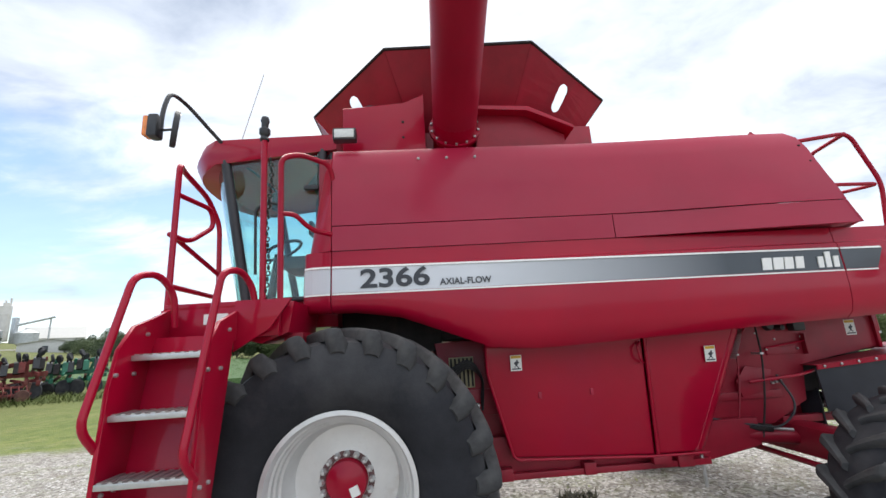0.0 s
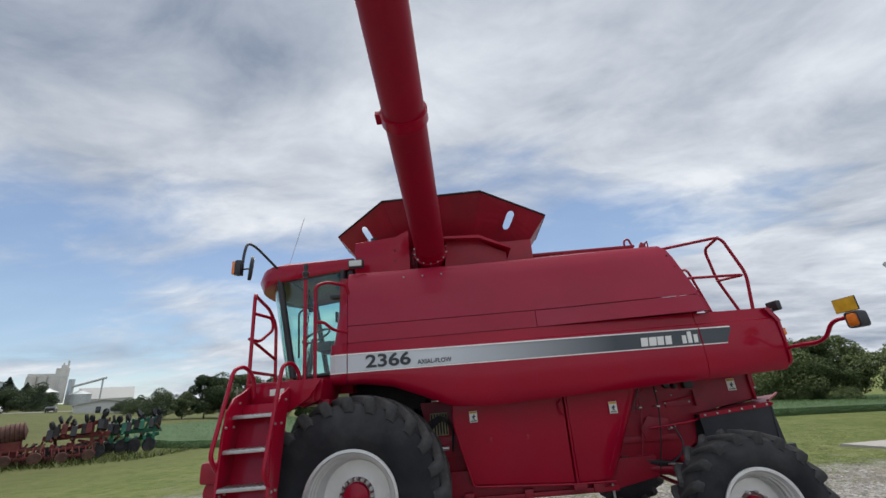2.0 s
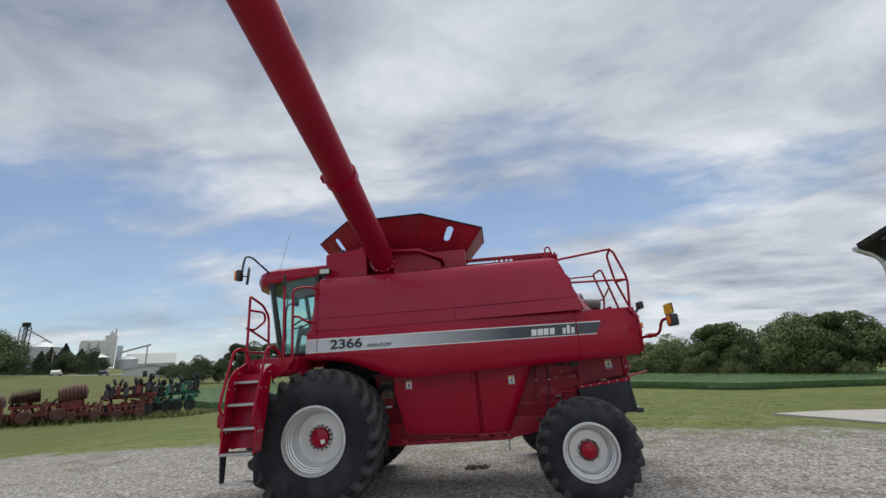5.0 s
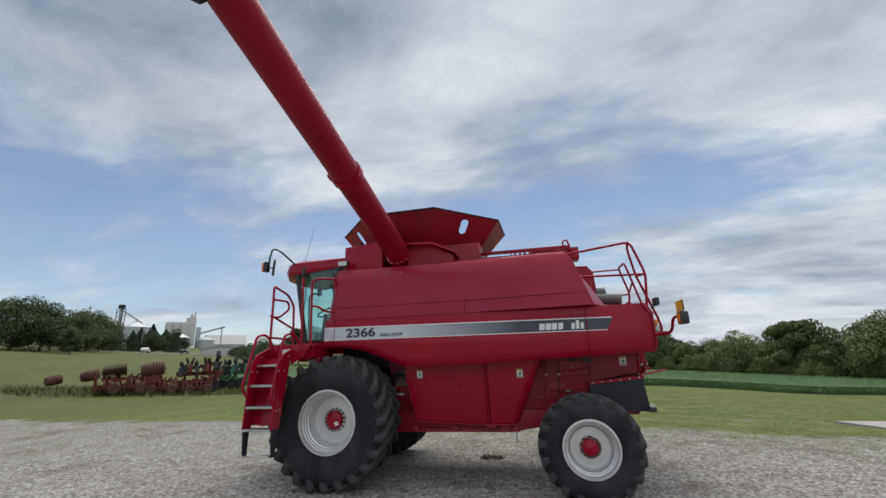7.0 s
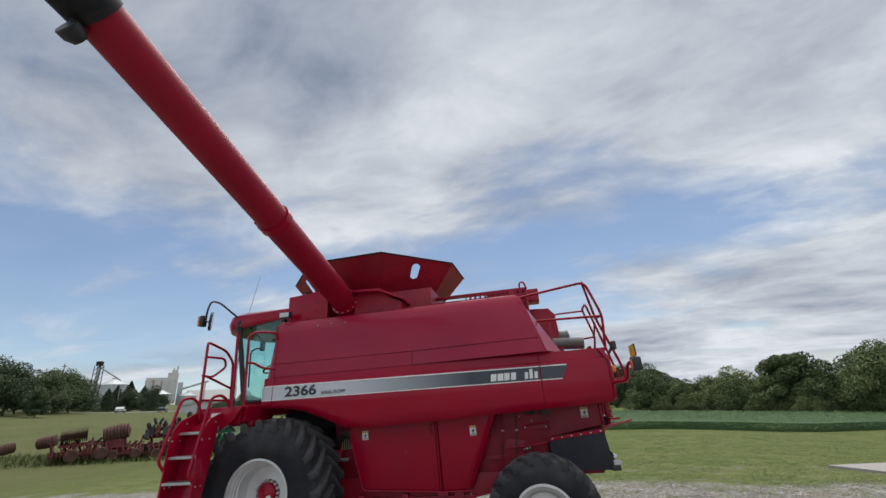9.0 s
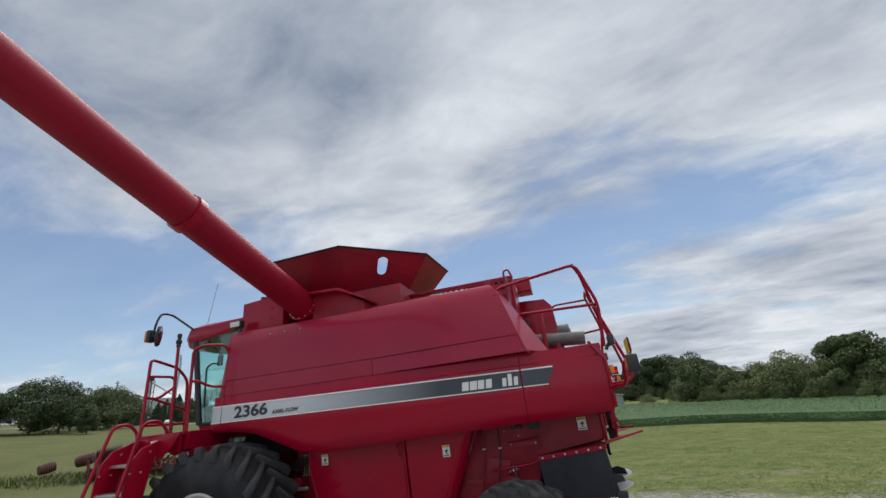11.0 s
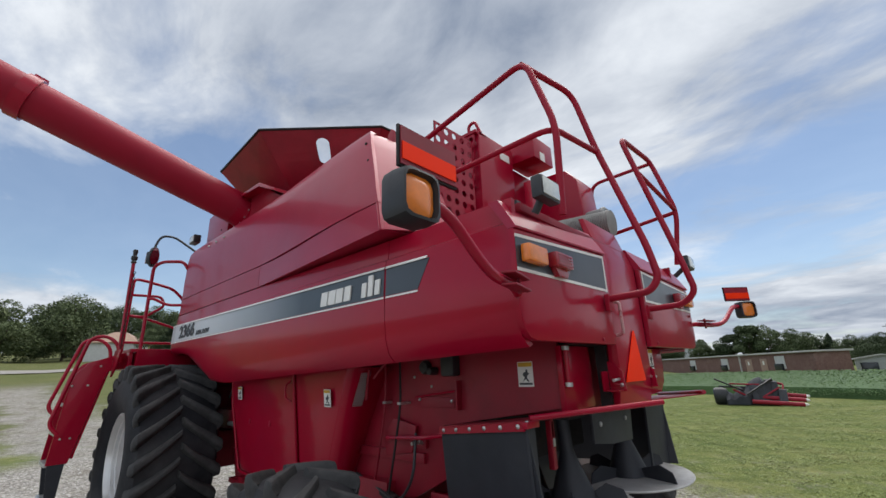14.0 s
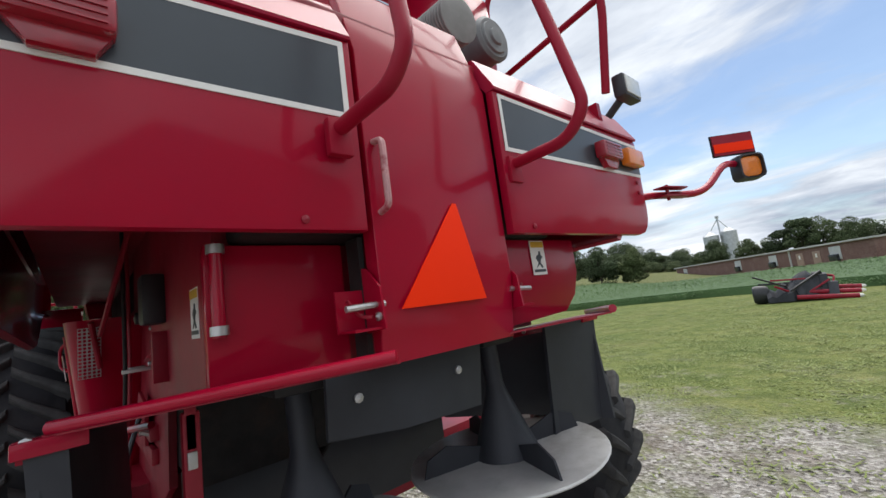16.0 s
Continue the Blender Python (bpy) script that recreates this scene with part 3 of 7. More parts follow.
def hoods(side):
    rings = []
    for i in range(17):
        t = i / 16
        ring = []
        for px, py, pz in hood_ring(0.0, side, 2.562, 0.125 * smooth01((t - 0.5) / 0.5)):
            ring.append((-0.165 + (hood_rear(pz) + 0.165) * t, py, pz))
        rings.append(ring)
    part("hood_panel", loft(rings), RED_FADED, combine, "faded red upper engine-side hood panel")
    part("hood_skirt", loft([skirt_ring(x, side, 0, 0) for x in stations(-0.165, 1.94, 6)]), RED_FADED, combine)
    rings = []
    for i in range(9):
        t = i / 8
        ring = []
        for px, py, pz in skirt_ring(0.0, side, 0.125 * smooth01(t), 0.150 * t):
            ring.append((1.947 + (hood_rear(pz) - 1.947) * t, py, pz))
        rings.append(ring)
    part("hood_skirt", loft(rings), RED_FADED, combine, "faded red hood skirt standing proud at its rear")
    rings = []
    for i in range(9):
        t = i / 8
        x, y = 1.947 + (hood_rear(2.374) - 0.006 - 1.947) * t, 1.081 + 0.150 * t
        rings.append([(x, side * a, z) for a, z in ((y - 0.004, 2.378), (1.00, 2.392), (1.00, 2.400), (y - 0.006, 2.386))])
    part("skirt_return", loft(rings), RED_FADED, combine, "turned-in lower edge of the hood skirt")
    # rolled front corner
    rings = []
    for x, k in ((-0.36, 0.14), (-0.33, 0.075), (-0.26, 0.02), (-0.171, 0.0)):
        ring = []
        for px, py, pz in hood_ring(x, side, 2.372):
            lean = (pz - 2.37) / 0.85 * 0.13 if x < -0.2 else 0
            ring.append((px + lean, py * (1 - k), pz - (0.03 if pz > 3.1 and x < -0.3 else 0)))
        rings.append(ring)
    part("hood_corner", loft(rings), RED, combine, "rounded red front corner of the hood")
    # sloping end sheet, turning in behind the hood
    s = side
    zs = [2.38, 2.62, 2.86, 3.02, 3.12, 3.18, 3.215]
    outer = {2.38: 1.238, 2.62: 1.205, 2.86: 1.172, 3.02: 1.148, 3.12: 1.124, 3.18: 1.077, 3.215: 0.98}
    rings = []
    for z in zs:
        x, y = hood_rear(z) - 0.012, outer[z]
        t = (3.215 - z) / 0.835
        xi, yi = x + 0.02 + 0.20 * t, 0.66 + 0.18 * t
        rings.append([(x, s * y, z), (xi, s * yi, z), (xi - 0.02, s * yi, z), (x - 0.02, s * (y - 0.012), z)])
    part("hood_end_sheet", loft(rings), RED_FADED, combine, "sloping red sheet at the rear of the hood")
    part("deck_riser", box(3.40, 3.755, *sorted((s * 1.02, s * 0.50)), 2.30, 2.49, 0.01), RED_DUST_SHADE, combine)


hoods(-1)
hoods(1)
for z in (2.56, 2.72, 2.90, 3.04):
    part("bolt", lathe([(0.0, 0.010), (0.009, 0.006), (0.010, -0.004)], axis_y(hood_rear(z) - 0.05, -1.208 + 0.09 * (z - 2.4), z, -1), 8), DARK, combine)
for x in (0.49, 0.71, 0.93):
    part("bolt", lathe([(0.0, 0.012), (0.009, 0.008), (0.012, 0.0), (0.012, -0.01)], axis_y(x, -1.066, 3.08, -1), 10), STEEL, combine, "bright bolt head")
# lifting ear at the top rear of the hood
part("lifting_ear", prism([(3.36, 3.18), (3.46, 3.18), (3.455, 3.30), (3.42, 3.33), (3.385, 3.29)], "y", -0.86, -0.848, 0.004), RED_DUST_SHADE, combine)

# core of the body between the flanks; the boxes in DARK carry shade as colour
part("body_core", box(-0.30, 3.45, -0.93, 0.93, 2.02, 3.17, 0.02), RED_DUST_SHADE, combine)
part("arch_shade_core", box(-0.30, 0.62, -0.50, 0.50, 1.62, 2.02, 0.02), DARK, combine, "dark block inside the wheel arch, its colour standing in for shade")
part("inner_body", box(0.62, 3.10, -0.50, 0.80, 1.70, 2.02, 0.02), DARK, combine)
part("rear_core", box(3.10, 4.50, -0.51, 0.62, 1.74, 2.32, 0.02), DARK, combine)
part("rear_deck", box(3.40, 4.52, -1.02, 1.02, 2.32, 2.36, 0.005), RED_DUST_SHADE, combine)
part("separator_body", prism([(0.55, 1.68), (3.9, 1.78), (4.365, 1.78), (4.365, 1.41), (3.3, 1.32), (2.6, 0.74), (0.75, 0.68)], "y", -0.53, 0.60, 0.012), RED_DUST_SHADE, combine, "dusty red separator housing")
part("belly", prism([(0.6, 0.95), (3.1, 0.95), (3.1, 0.74), (2.5, 0.64), (0.75, 0.64)], "y", -0.62, 0.62, 0.012), RED_DUST_SHADE, combine)

# side doors under the flank
def lower_door(side):
    s = side
    def panel(poly, name, lab):
        bm = bmesh.new()
        # top leans out, foot tucks in
        def yy(z): return 0.82 - 0.10 * (1.65 - z) / 0.9
        out = [bm.verts.new((x, s * yy(z), z)) for x, z in poly]
        inn = [bm.verts.new((x, s * (yy(z) - 0.05), z)) for x, z in poly]
        n = len(poly)
        f1, f2 = bm.faces.new(out), bm.faces.new(inn[::-1])
        for i in range(n):
            bm.faces.new((out[i], out[(i + 1) % n], inn[(i + 1) % n], inn[i]))
        bmesh.ops.bevel(bm, geom=list(f1.edges), offset=0.014, segments=3, affect="EDGES", profile=0.5)
        return part(name, bm, RED, combine, lab)
    d = panel([(0.915, 1.66), (2.150, 1.66), (2.163, 0.765), (1.10, 0.82), (1.05, 0.92), (0.93, 1.42)], "service_door", "red sheet-metal service door")
    panel([(2.185, 1.66), (2.912, 1.68), (2.512, 0.80), (2.47, 0.765), (2.198, 0.765)], "service_door", "red sheet-metal service door")
    part("door_rim", tube([(0.93, s * 0.815, 1.62), (0.93, s * 0.80, 1.42), (1.09, s * 0.745, 0.81), (2.16, s * 0.735, 0.757), (2.58, s * 0.735, 0.755)], 0.010, 0.05, 8), RED, combine)
    part("door_hinge", tube([(2.17, s * 0.825, 1.64), (2.18, s * 0.735, 0.77)], 0.013, 0.05, 8), RED, combine)
    part("grab_loop", tube([(2.13, s * 0.825, 1.60), (2.09, s * 0.85, 1.57), (2.10, s * 0.85, 1.47), (2.14, s * 0.815, 1.44)], 0.009, 0.03, 8), RED, combine)
    for x in (1.32, 1.72):
        part("latch_tab", box(x - 0.012, x + 0.012, *sorted((s * 0.765, s * 0.786)), 1.23, 1.275, 0.003), RED_FADED, combine)
    part("latch", box(2.13, 2.27, *sorted((s * 0.69, s * 0.755)), 0.70, 0.755, 0.008), RED_DUST_SHADE, combine)
    for x, w in ((0.98, 0.10), (1.62, 0.09), (2.35, 0.12)):
        part("gusset", box(x, x + w, *sorted((s * 0.60, s * 0.70)), 0.655, 0.74, 0.006), RED_DUST_SHADE, combine)
    part("sill_beam", box(0.72, 2.62, *sorted((s * 0.56, s * 0.68)), 0.655, 0.70, 0.006), RED_DUST_SHADE, combine)
    return d


lower_door(-1)
lower_door(1)


def warning_decal(x, y, z, w, h, rz, lean=0.0):
    m = pose(x, y, z, lean, 0, rz)
    bm = box(-w / 2, w / 2, -0.0015, 0.0015, -h / 2, h / 2, 0, m)
    plate = part("warning_decal", bm, WHITE, combine, "white warning decal with an orange head bar")
    part("decal_bar", box(-w / 2 + 0.004, w / 2 - 0.004, -0.003, 0.0, h * 0.30, h / 2 - 0.004, 0, m), YELLOW, plate)
    part("decal_pictogram", prism([(-0.020, -0.040), (-0.004, -0.018), (-0.018, -0.002), (-0.010, 0.008), (0.002, 0.012), (0.004, 0.024), (0.014, 0.024), (0.014, 0.010), (0.026, 0.002), (0.012, -0.006), (0.008, -0.020), (0.022, -0.036), (0.014, -0.040), (0.002, -0.024)], "y", -0.003, 0.0), INK, plate).matrix_basis = m
    part("decal_bar", box(-w / 2 + 0.008, w / 2 - 0.008, -0.003, 0.0, -h * 0.42, -h * 0.34, 0, m), INK, plate)


warning_decal(1.15, -0.823, 1.50, 0.085, 0.115, 0, 6)
warning_decal(2.676, -0.823, 1.475, 0.085, 0.12, 0, 6)
warning_decal(4.173, -0.546, 1.60, 0.095, 0.13, 0)

# ---- under-body: axles, frame and drives ----
part("front_axle", box(-0.22, 0.16, -0.80, 0.80, 0.70, 1.08, 0.04), RED_DUST_SHADE, combine)
for s in (-1, 1):
    part("final_drive", box(-0.24, 0.24, *sorted((s * 0.62, s * 0.84)), 0.66, 1.14, 0.06), RED_DUST_SHADE, combine, "dusty red final-drive housing")
    part("frame_rail", box(-0.9, 3.4, *sorted((s * 0.42, s * 0.54)), 1.10, 1.30, 0.01), RED_DUST_SHADE, combine)
    part("axle_strut", tube([(2.5, s * 0.50, 0.86), (3.42, s * 0.62, 0.78)], 0.055, 0.05, 10), RED_DUST_SHADE, combine)
    part("axle_knuckle", box(3.36, 3.62, *sorted((s * 1.02, s * 1.26)), 0.42, 0.80, 0.05), RED_DUST_SHADE, combine)
    part("steering_rod", tube([(3.28, s * 0.15, 0.66), (3.30, s * 1.08, 0.64)], 0.022, 0.05, 8), RED_DUST_SHADE, combine)
part("rear_axle", box(3.38, 3.60, -1.08, 1.08, 0.66, 0.88, 0.03), RED_DUST_SHADE, combine)
part("axle_pivot", box(3.25, 3.75, -0.35, 0.35, 0.82, 1.34, 0.05), RED_DUST_SHADE, combine)
part("drop_pin", tube([(2.56, -0.66, 0.72), (2.56, -0.66, 0.50)], 0.013, 0.05, 8), STEEL, combine)
part("feeder_house", prism([(-0.25, 1.75), (-1.62, 1.18), (-1.70, 0.72), (-0.25, 1.05)], "y", -0.62, 0.62, 0.02), RED_DUST_SHADE, combine, "dusty red feeder house in front of the cab")
part("feeder_roller", tube([(-1.62, -0.86, 0.98), (-1.62, 0.86, 0.98)], 0.13, 0.1, 16), RED_DUST_SHADE, combine)
part("header_hook", box(-1.78, -1.54, -0.92, -0.80, 1.06, 1.28, 0.05), RED_DUST_SHADE, combine)


# ---- wheels ----
def wheel(name, x, side, yout, width, radius, rim_r, cz, lugs, lug_h, dish, label):
    """yout: the outer sidewall's distance from the middle of the machine."""
    w = new(name)
    w.parent = combine
    w.matrix_basis = axis_y(x, side * (yout - width / 2), cz, side)
    tagged(w, label)
    h, R, r = width / 2, radius - lug_h, rim_r
    prof = [(r - 0.012, h * 0.74), (r + 0.015, h * 0.80), (r + 0.05, h * 0.90), (r + (R - r) * 0.38, h * 1.0), (r + (R - r) * 0.62, h * 0.99), (R - 0.07, h * 0.92), (R - 0.025, h * 0.84), (R, h * 0.62), (R + 0.012, h * 0.25)]
    prof = prof + [(a, -b) for a, b in prof[::-1]]
    bm = lathe(prof, Matrix(), 72, close=True)
    part("tyre", bm, RUBBER, w, "worn black tractor tyre with chevron lugs")
    # chevron lugs, one mesh for each side of the tread
    for sg in (-1, 1):
        rows = []
        for k in range(13):
            t = k / 12
            u = max(0.0, (t - 0.6) / 0.4)
            w_ = min(1.0, t / 0.6)
            along = h * (0.02 + 0.88 * w_ + 0.10 * math.sin(u * math.pi / 2))
            wrap = 1 - math.cos(u * math.pi / 2)
            topr = radius - 0.010 * w_ - 0.150 * wrap * radius
            base = min(R - 0.01, topr - 0.035)
            ang = (0.17 - 0.27 * w_ ** 0.9 - 0.03 * u) * (0.95 / radius) * (width / 0.76)
            hw = (0.026 + 0.020 * w_ + 0.006 * u) * (radius / 0.915) ** 0.6 / radius
            sink = 0.05 * u
            lift = -0.012 * u ** 3
            rows.append([(rr * math.cos(ang + da), rr * math.sin(ang + da), sg * (along + lift - dz)) for da, rr, dz in ((-hw * 1.45, base, sink + 0.01), (-hw * 1.08, topr - 0.022, 0.016 * u), (-hw * 0.85, topr - 0.007, 0.006 * u), (-hw * 0.5, topr, 0), (hw * 0.5, topr, 0), (hw * 0.85, topr - 0.007, 0.006 * u), (hw * 1.08, topr - 0.022, 0.016 * u), (hw * 1.45, base, sink + 0.01))])
        me = finish("tread_lug", loft(rows), TREAD)
        for i in range(lugs):
            lug = new("tread_lug", me)
            lug.parent = w
            lug.matrix_basis = Matrix.Rotation(2 * math.pi * (i + (0.5 if sg > 0 else 0)) / lugs, 4, "Z")
    # rim: outer flange, well and dish
    r2 = r
    o = h * 0.80
    prof = [(r2 + 0.012, o - 0.01), (r2 + 0.014, o + 0.016), (r2 - 0.012, o + 0.018), (r2 - 0.022, o - 0.005), (r2 - 0.028, o - 0.03), (r2 - 0.040, o - 0.036), (r2 - 0.044, o - 0.065), (r2 - 0.056, o - 0.072), (r2 - 0.060, o - 0.11), (r2 - 0.074, o - 0.118), (r2 - 0.080, o - dish * 0.6), (r2 - 0.09, o - dish * 0.75), (r2 * 0.74, o - dish * 0.98), (r2 * 0.60, o - dish), (r2 * 0.42, o - dish * 0.97), (0.0, o - dish * 0.97)]
    rim = part("rim", lathe(prof, Matrix(), 64, caps=False), RIM, w, "silver painted steel rim")
    inner = [(r2 + 0.012, -o + 0.01), (r2 - 0.02, -o), (r2 - 0.09, -o + 0.1), (r2 - 0.09, o - dish * 0.8)]
    part("rim_barrel", lathe(inner, Matrix(), 48, caps=False), RIM, w)
    zz = o - dish * 0.97
    hub = part("hub", lathe([(r2 * 0.30, zz), (r2 * 0.30, zz + 0.03), (r2 * 0.275, zz + 0.05), (r2 * 0.20, zz + 0.06), (r2 * 0.12, zz + 0.075), (0, zz + 0.078)], Matrix(), 32), RED, w, "red hub cap")
    if radius > 0.8:
        part("hub_tag", box(0.01, 0.062, -0.09, -0.035, zz + 0.05, zz + 0.081, 0.0, Matrix.Rotation(0.35, 4, "Z")), WHITE, w, "small white tag")
    n = 16 if radius > 0.8 else 10
    for i in range(n):
        a = 2 * math.pi * i / n
        rr = r2 * 0.355 if radius > 0.8 else r2 * 0.40
        part("wheel_nut", lathe([(0.021 if radius > 0.8 else 0.014, zz - 0.01), (0.021 if radius > 0.8 else 0.014, zz + 0.026), (0.013, zz + 0.034), (0.009, zz + 0.05), (0.0, zz + 0.05)], Matrix.Translation((rr * math.cos(a), rr * math.sin(a), 0)), 6), RIM, w)
    part("wheel_bolt_ring", lathe([(r2 * 0.395, zz - 0.002), (r2 * 0.395, zz + 0.006), (r2 * 0.31, zz + 0.008), (r2 * 0.31, zz - 0.002)], Matrix(), 32, close=True), RIM_DULL, w)
    return w


for s in (-1, 1):
    wheel("front_wheel", -0.045, s, 1.55, 0.76, 0.915, 0.425, 0.90, 24, 0.072, 0.27, "large silver drive wheel with a black lugged tyre")
    wheel("rear_wheel", 3.487, s, 1.67 if s < 0 else 1.90, 0.40, 0.63, 0.325, 0.605, 19, 0.046, 0.15, "silver steering wheel with a black lugged tyre")


# ---- cab ----
def plan_ring(z, front, back, half, bow, n=9):
    """A cab outline at height z: straight sides and a bowed front."""
    pts = [(back, -half, z)]
    for i in range(n):
        a = -1 + 2 * i / (n - 1)
        pts.append((front - bow * (1 - a * a) ** 0.8, half * (abs(a) ** 0.75) * (1 if a > 0 else -1), z))
    pts.append((back, half, z))
    return pts


cab = new("cab")
cab.parent = combine
tagged(cab, "glazed operator cab with a red roof")


def cabpart(name, bm, mat, label=""):
    return part(name, bm, mat, cab, label)


def roof_ring(z, front, half, bow, brow):
    """A roof outline whose front brow hangs lower than its sides."""
    return [(x, y, z - brow * smooth01((-0.95 - x) / 0.35)) for x, y, z in plan_ring(z, front, -0.20, half, bow, 15)]


cabpart("roof", loft([roof_ring(3.345, -1.10, 0.68, 0.29, 0.13), roof_ring(3.35, -1.20, 0.735, 0.31, 0.13), roof_ring(3.42, -1.235, 0.75, 0.33, 0.08), roof_ring(3.49, -1.21, 0.735, 0.32, 0.03), roof_ring(3.53, -1.08, 0.62, 0.30, 0.0)]), RED, "red cab roof with a rounded front brow")
cabpart("headliner", loft([roof_ring(3.325, -1.05, 0.66, 0.25, 0.03), roof_ring(3.34, -1.05, 0.66, 0.25, 0.03)]), HEADLINER, "grey cab ceiling lining")
cabpart("cab_floor", loft([plan_ring(1.86, -0.84, -0.20, 0.68, 0.20), plan_ring(2.08, -0.91, -0.20, 0.715, 0.25)]), RED)
cabpart("rear_wall", box(-0.26, -0.20, -0.70, 0.70, 2.05, 3.36), BLACK)
# glazing between floor and roof
lo, hi = plan_ring(2.08, -0.90, -0.28, 0.71, 0.24, 13), plan_ring(3.36, -1.14, -0.28, 0.70, 0.25, 13)
def pane(name, i0, i1):
    rings = []
    for t in (0.0, 1.0):
        rings.append([tuple(Vector(a).lerp(Vector(b), t)) for a, b in zip(lo[i0:i1], hi[i0:i1])])
    bm = bmesh.new()
    n = i1 - i0
    V = [[bm.verts.new(p) for p in r] for r in rings]
    for i in range(n - 1):
        bm.faces.new((V[0][i], V[0][i + 1], V[1][i + 1], V[1][i]))
    bmesh.ops.recalc_face_normals(bm, faces=bm.faces[:])
    bmesh.ops.solidify(bm, geom=bm.faces[:], thickness=0.006)
    ob = cabpart(name, bm, GLASS, "green-tinted cab glass")
    ob.visible_shadow = False
    return ob


pane("side_window", 0, 2)
pane("windscreen", 1, 14)
pane("side_window", 13, 15)
for s in (-1, 1):
    k = 1 if s < 0 else 13
    a, b = Vector(lo[k]), Vector(hi[k])
    cabpart("door_pillar", tube([a, b], 0.040, 0.1, 12), BLACK, "black door pillar")
    cabpart("rear_pillar", tube([(-0.32, s * 0.72, 2.06), (-0.32, s * 0.70, 3.37)], 0.04, 0.1, 8), BLACK)
    cabpart("door_sill", tube([(-0.30, s * 0.735, 2.085), tuple(a)], 0.022, 0.1, 8), BLACK)
cabpart("seat_cushion", box(-0.80, -0.38, -0.26, 0.22, 2.42, 2.55, 0.05), CLOTH)
cabpart("seat_back", box(-0.50, -0.36, -0.25, 0.21, 2.52, 3.12, 0.06), CLOTH, "grey cloth operator seat")
cabpart("headrest", box(-0.46, -0.38, -0.14, 0.10, 3.12, 3.28, 0.03), CLOTH)
cabpart("steering_column", tube([(-0.98, 0.0, 2.08), (-0.90, 0.0, 2.62)], 0.04, 0.1, 8), BLACK)
ang = pose(-0.87, 0, 2.66, 0, -25, 0)
cabpart("steering_wheel", lathe([(0.19 + 0.016 * math.cos(2 * math.pi * k / 8), 0.016 * math.sin(2 * math.pi * k / 8)) for k in range(8)], ang, 28, close=True), BLACK)
cabpart("monitor", box(-0.70, -0.66, 0.30, 0.52, 2.90, 3.05, 0.01), BLACK)
cabpart("inner_mirror_arm", tube([(-1.06, -0.60, 3.32), (-0.90, -0.62, 3.20), (-0.72, -0.62, 3.02)], 0.010, 0.1, 8), BLACK)
cabpart("inner_mirror", box(-0.76, -0.68, -0.64, -0.60, 2.86, 3.02, 0.015), BLACK)
cabpart("window_frame_bar", tube([(-0.84, -0.72, 2.30), (-0.86, -0.72, 2.85), (-0.76, -0.72, 2.90), (-0.68, -0.725, 2.88)], 0.012, 0.06, 8), BLACK)
cabpart("door_handle", box(-0.46, -0.34, -0.77, -0.735, 2.98, 3.02, 0.008), BLACK)
cabpart("aerial", tube([(-1.06, -0.60, 3.50), (-0.86, -0.66, 4.15)], 0.004, 0.1, 6), STEEL)
cabpart("roof_knob", lathe([(0.0, 0.03), (0.03, 0.02), (0.03, 0.0)], Matrix.Translation((-1.06, -0.60, 3.51)), 10), STEEL)

# big front mirror and turn lamp on a bent arm
part("mirror_arm", tube([(-1.14, -0.70, 3.42), (-1.33, -0.98, 3.66), (-1.36, -1.14, 3.66), (-1.36, -1.20, 3.50), (-1.36, -1.22, 3.30)], 0.016, 0.10, 8), BLACK, combine, "black mirror arm")
turn = pose(-1.25, -1.22, 3.30, 0, 4, 31)
oval = [(0.078 * math.cos(2 * math.pi * k / 20), 0.145 * math.sin(2 * math.pi * k / 20)) for k in range(20)]
part("mirror_head", prism(oval, "x", -0.022, 0.015, 0.008), BLACK, combine, "black oval mirror housing").matrix_basis = turn
part("mirror_glass", prism([(y * 0.86, z * 0.9) for y, z in oval], "x", 0.0155, 0.0185), MIRROR, combine).matrix_basis = turn
part("mirror_stay", tube([(-1.36, -1.21, 3.30), (-1.26, -1.22, 3.30)], 0.010, 0.05, 6), BLACK, combine)
part("turn_lamp_body", box(-1.42, -1.35, -1.28, -1.185, 3.225, 3.40, 0.018), BLACK, combine)
part("turn_lamp_lens", box(-1.455, -1.418, -1.275, -1.19, 3.235, 3.39, 0.014), AMBER, combine, "amber turn-signal lens")


# ---- platform, ladder and rails ----
platform = new("platform")
platform.parent = combine
tagged(platform, "red access platform beside the cab")
part("deck", box(-1.08, -0.36, -1.46, -0.72, 1.96, 2.0, 0.008), RED, platform)
part("deck_front", box(-1.08, -0.40, -1.46, -1.42, 1.78, 1.97, 0.010), RED, platform)
part("deck_side", box(-1.10, -1.05, -1.45, -0.72, 1.78, 1.97, 0.010), RED, platform)
part("deck_box", prism([(-0.60, 1.99), (-0.33, 1.99), (-0.36, 1.80), (-0.52, 1.74), (-0.60, 1.76)], "y", -1.40, -0.74, 0.01), RED, platform)
part("deck_beam", box(-0.42, -0.30, -1.30, -0.60, 1.70, 1.80, 0.01), RED_DUST_SHADE, platform)
part("deck_decal", box(-0.84, -0.70, -1.4635, -1.459, 1.87, 1.93), WHITE, platform, "small white decal")

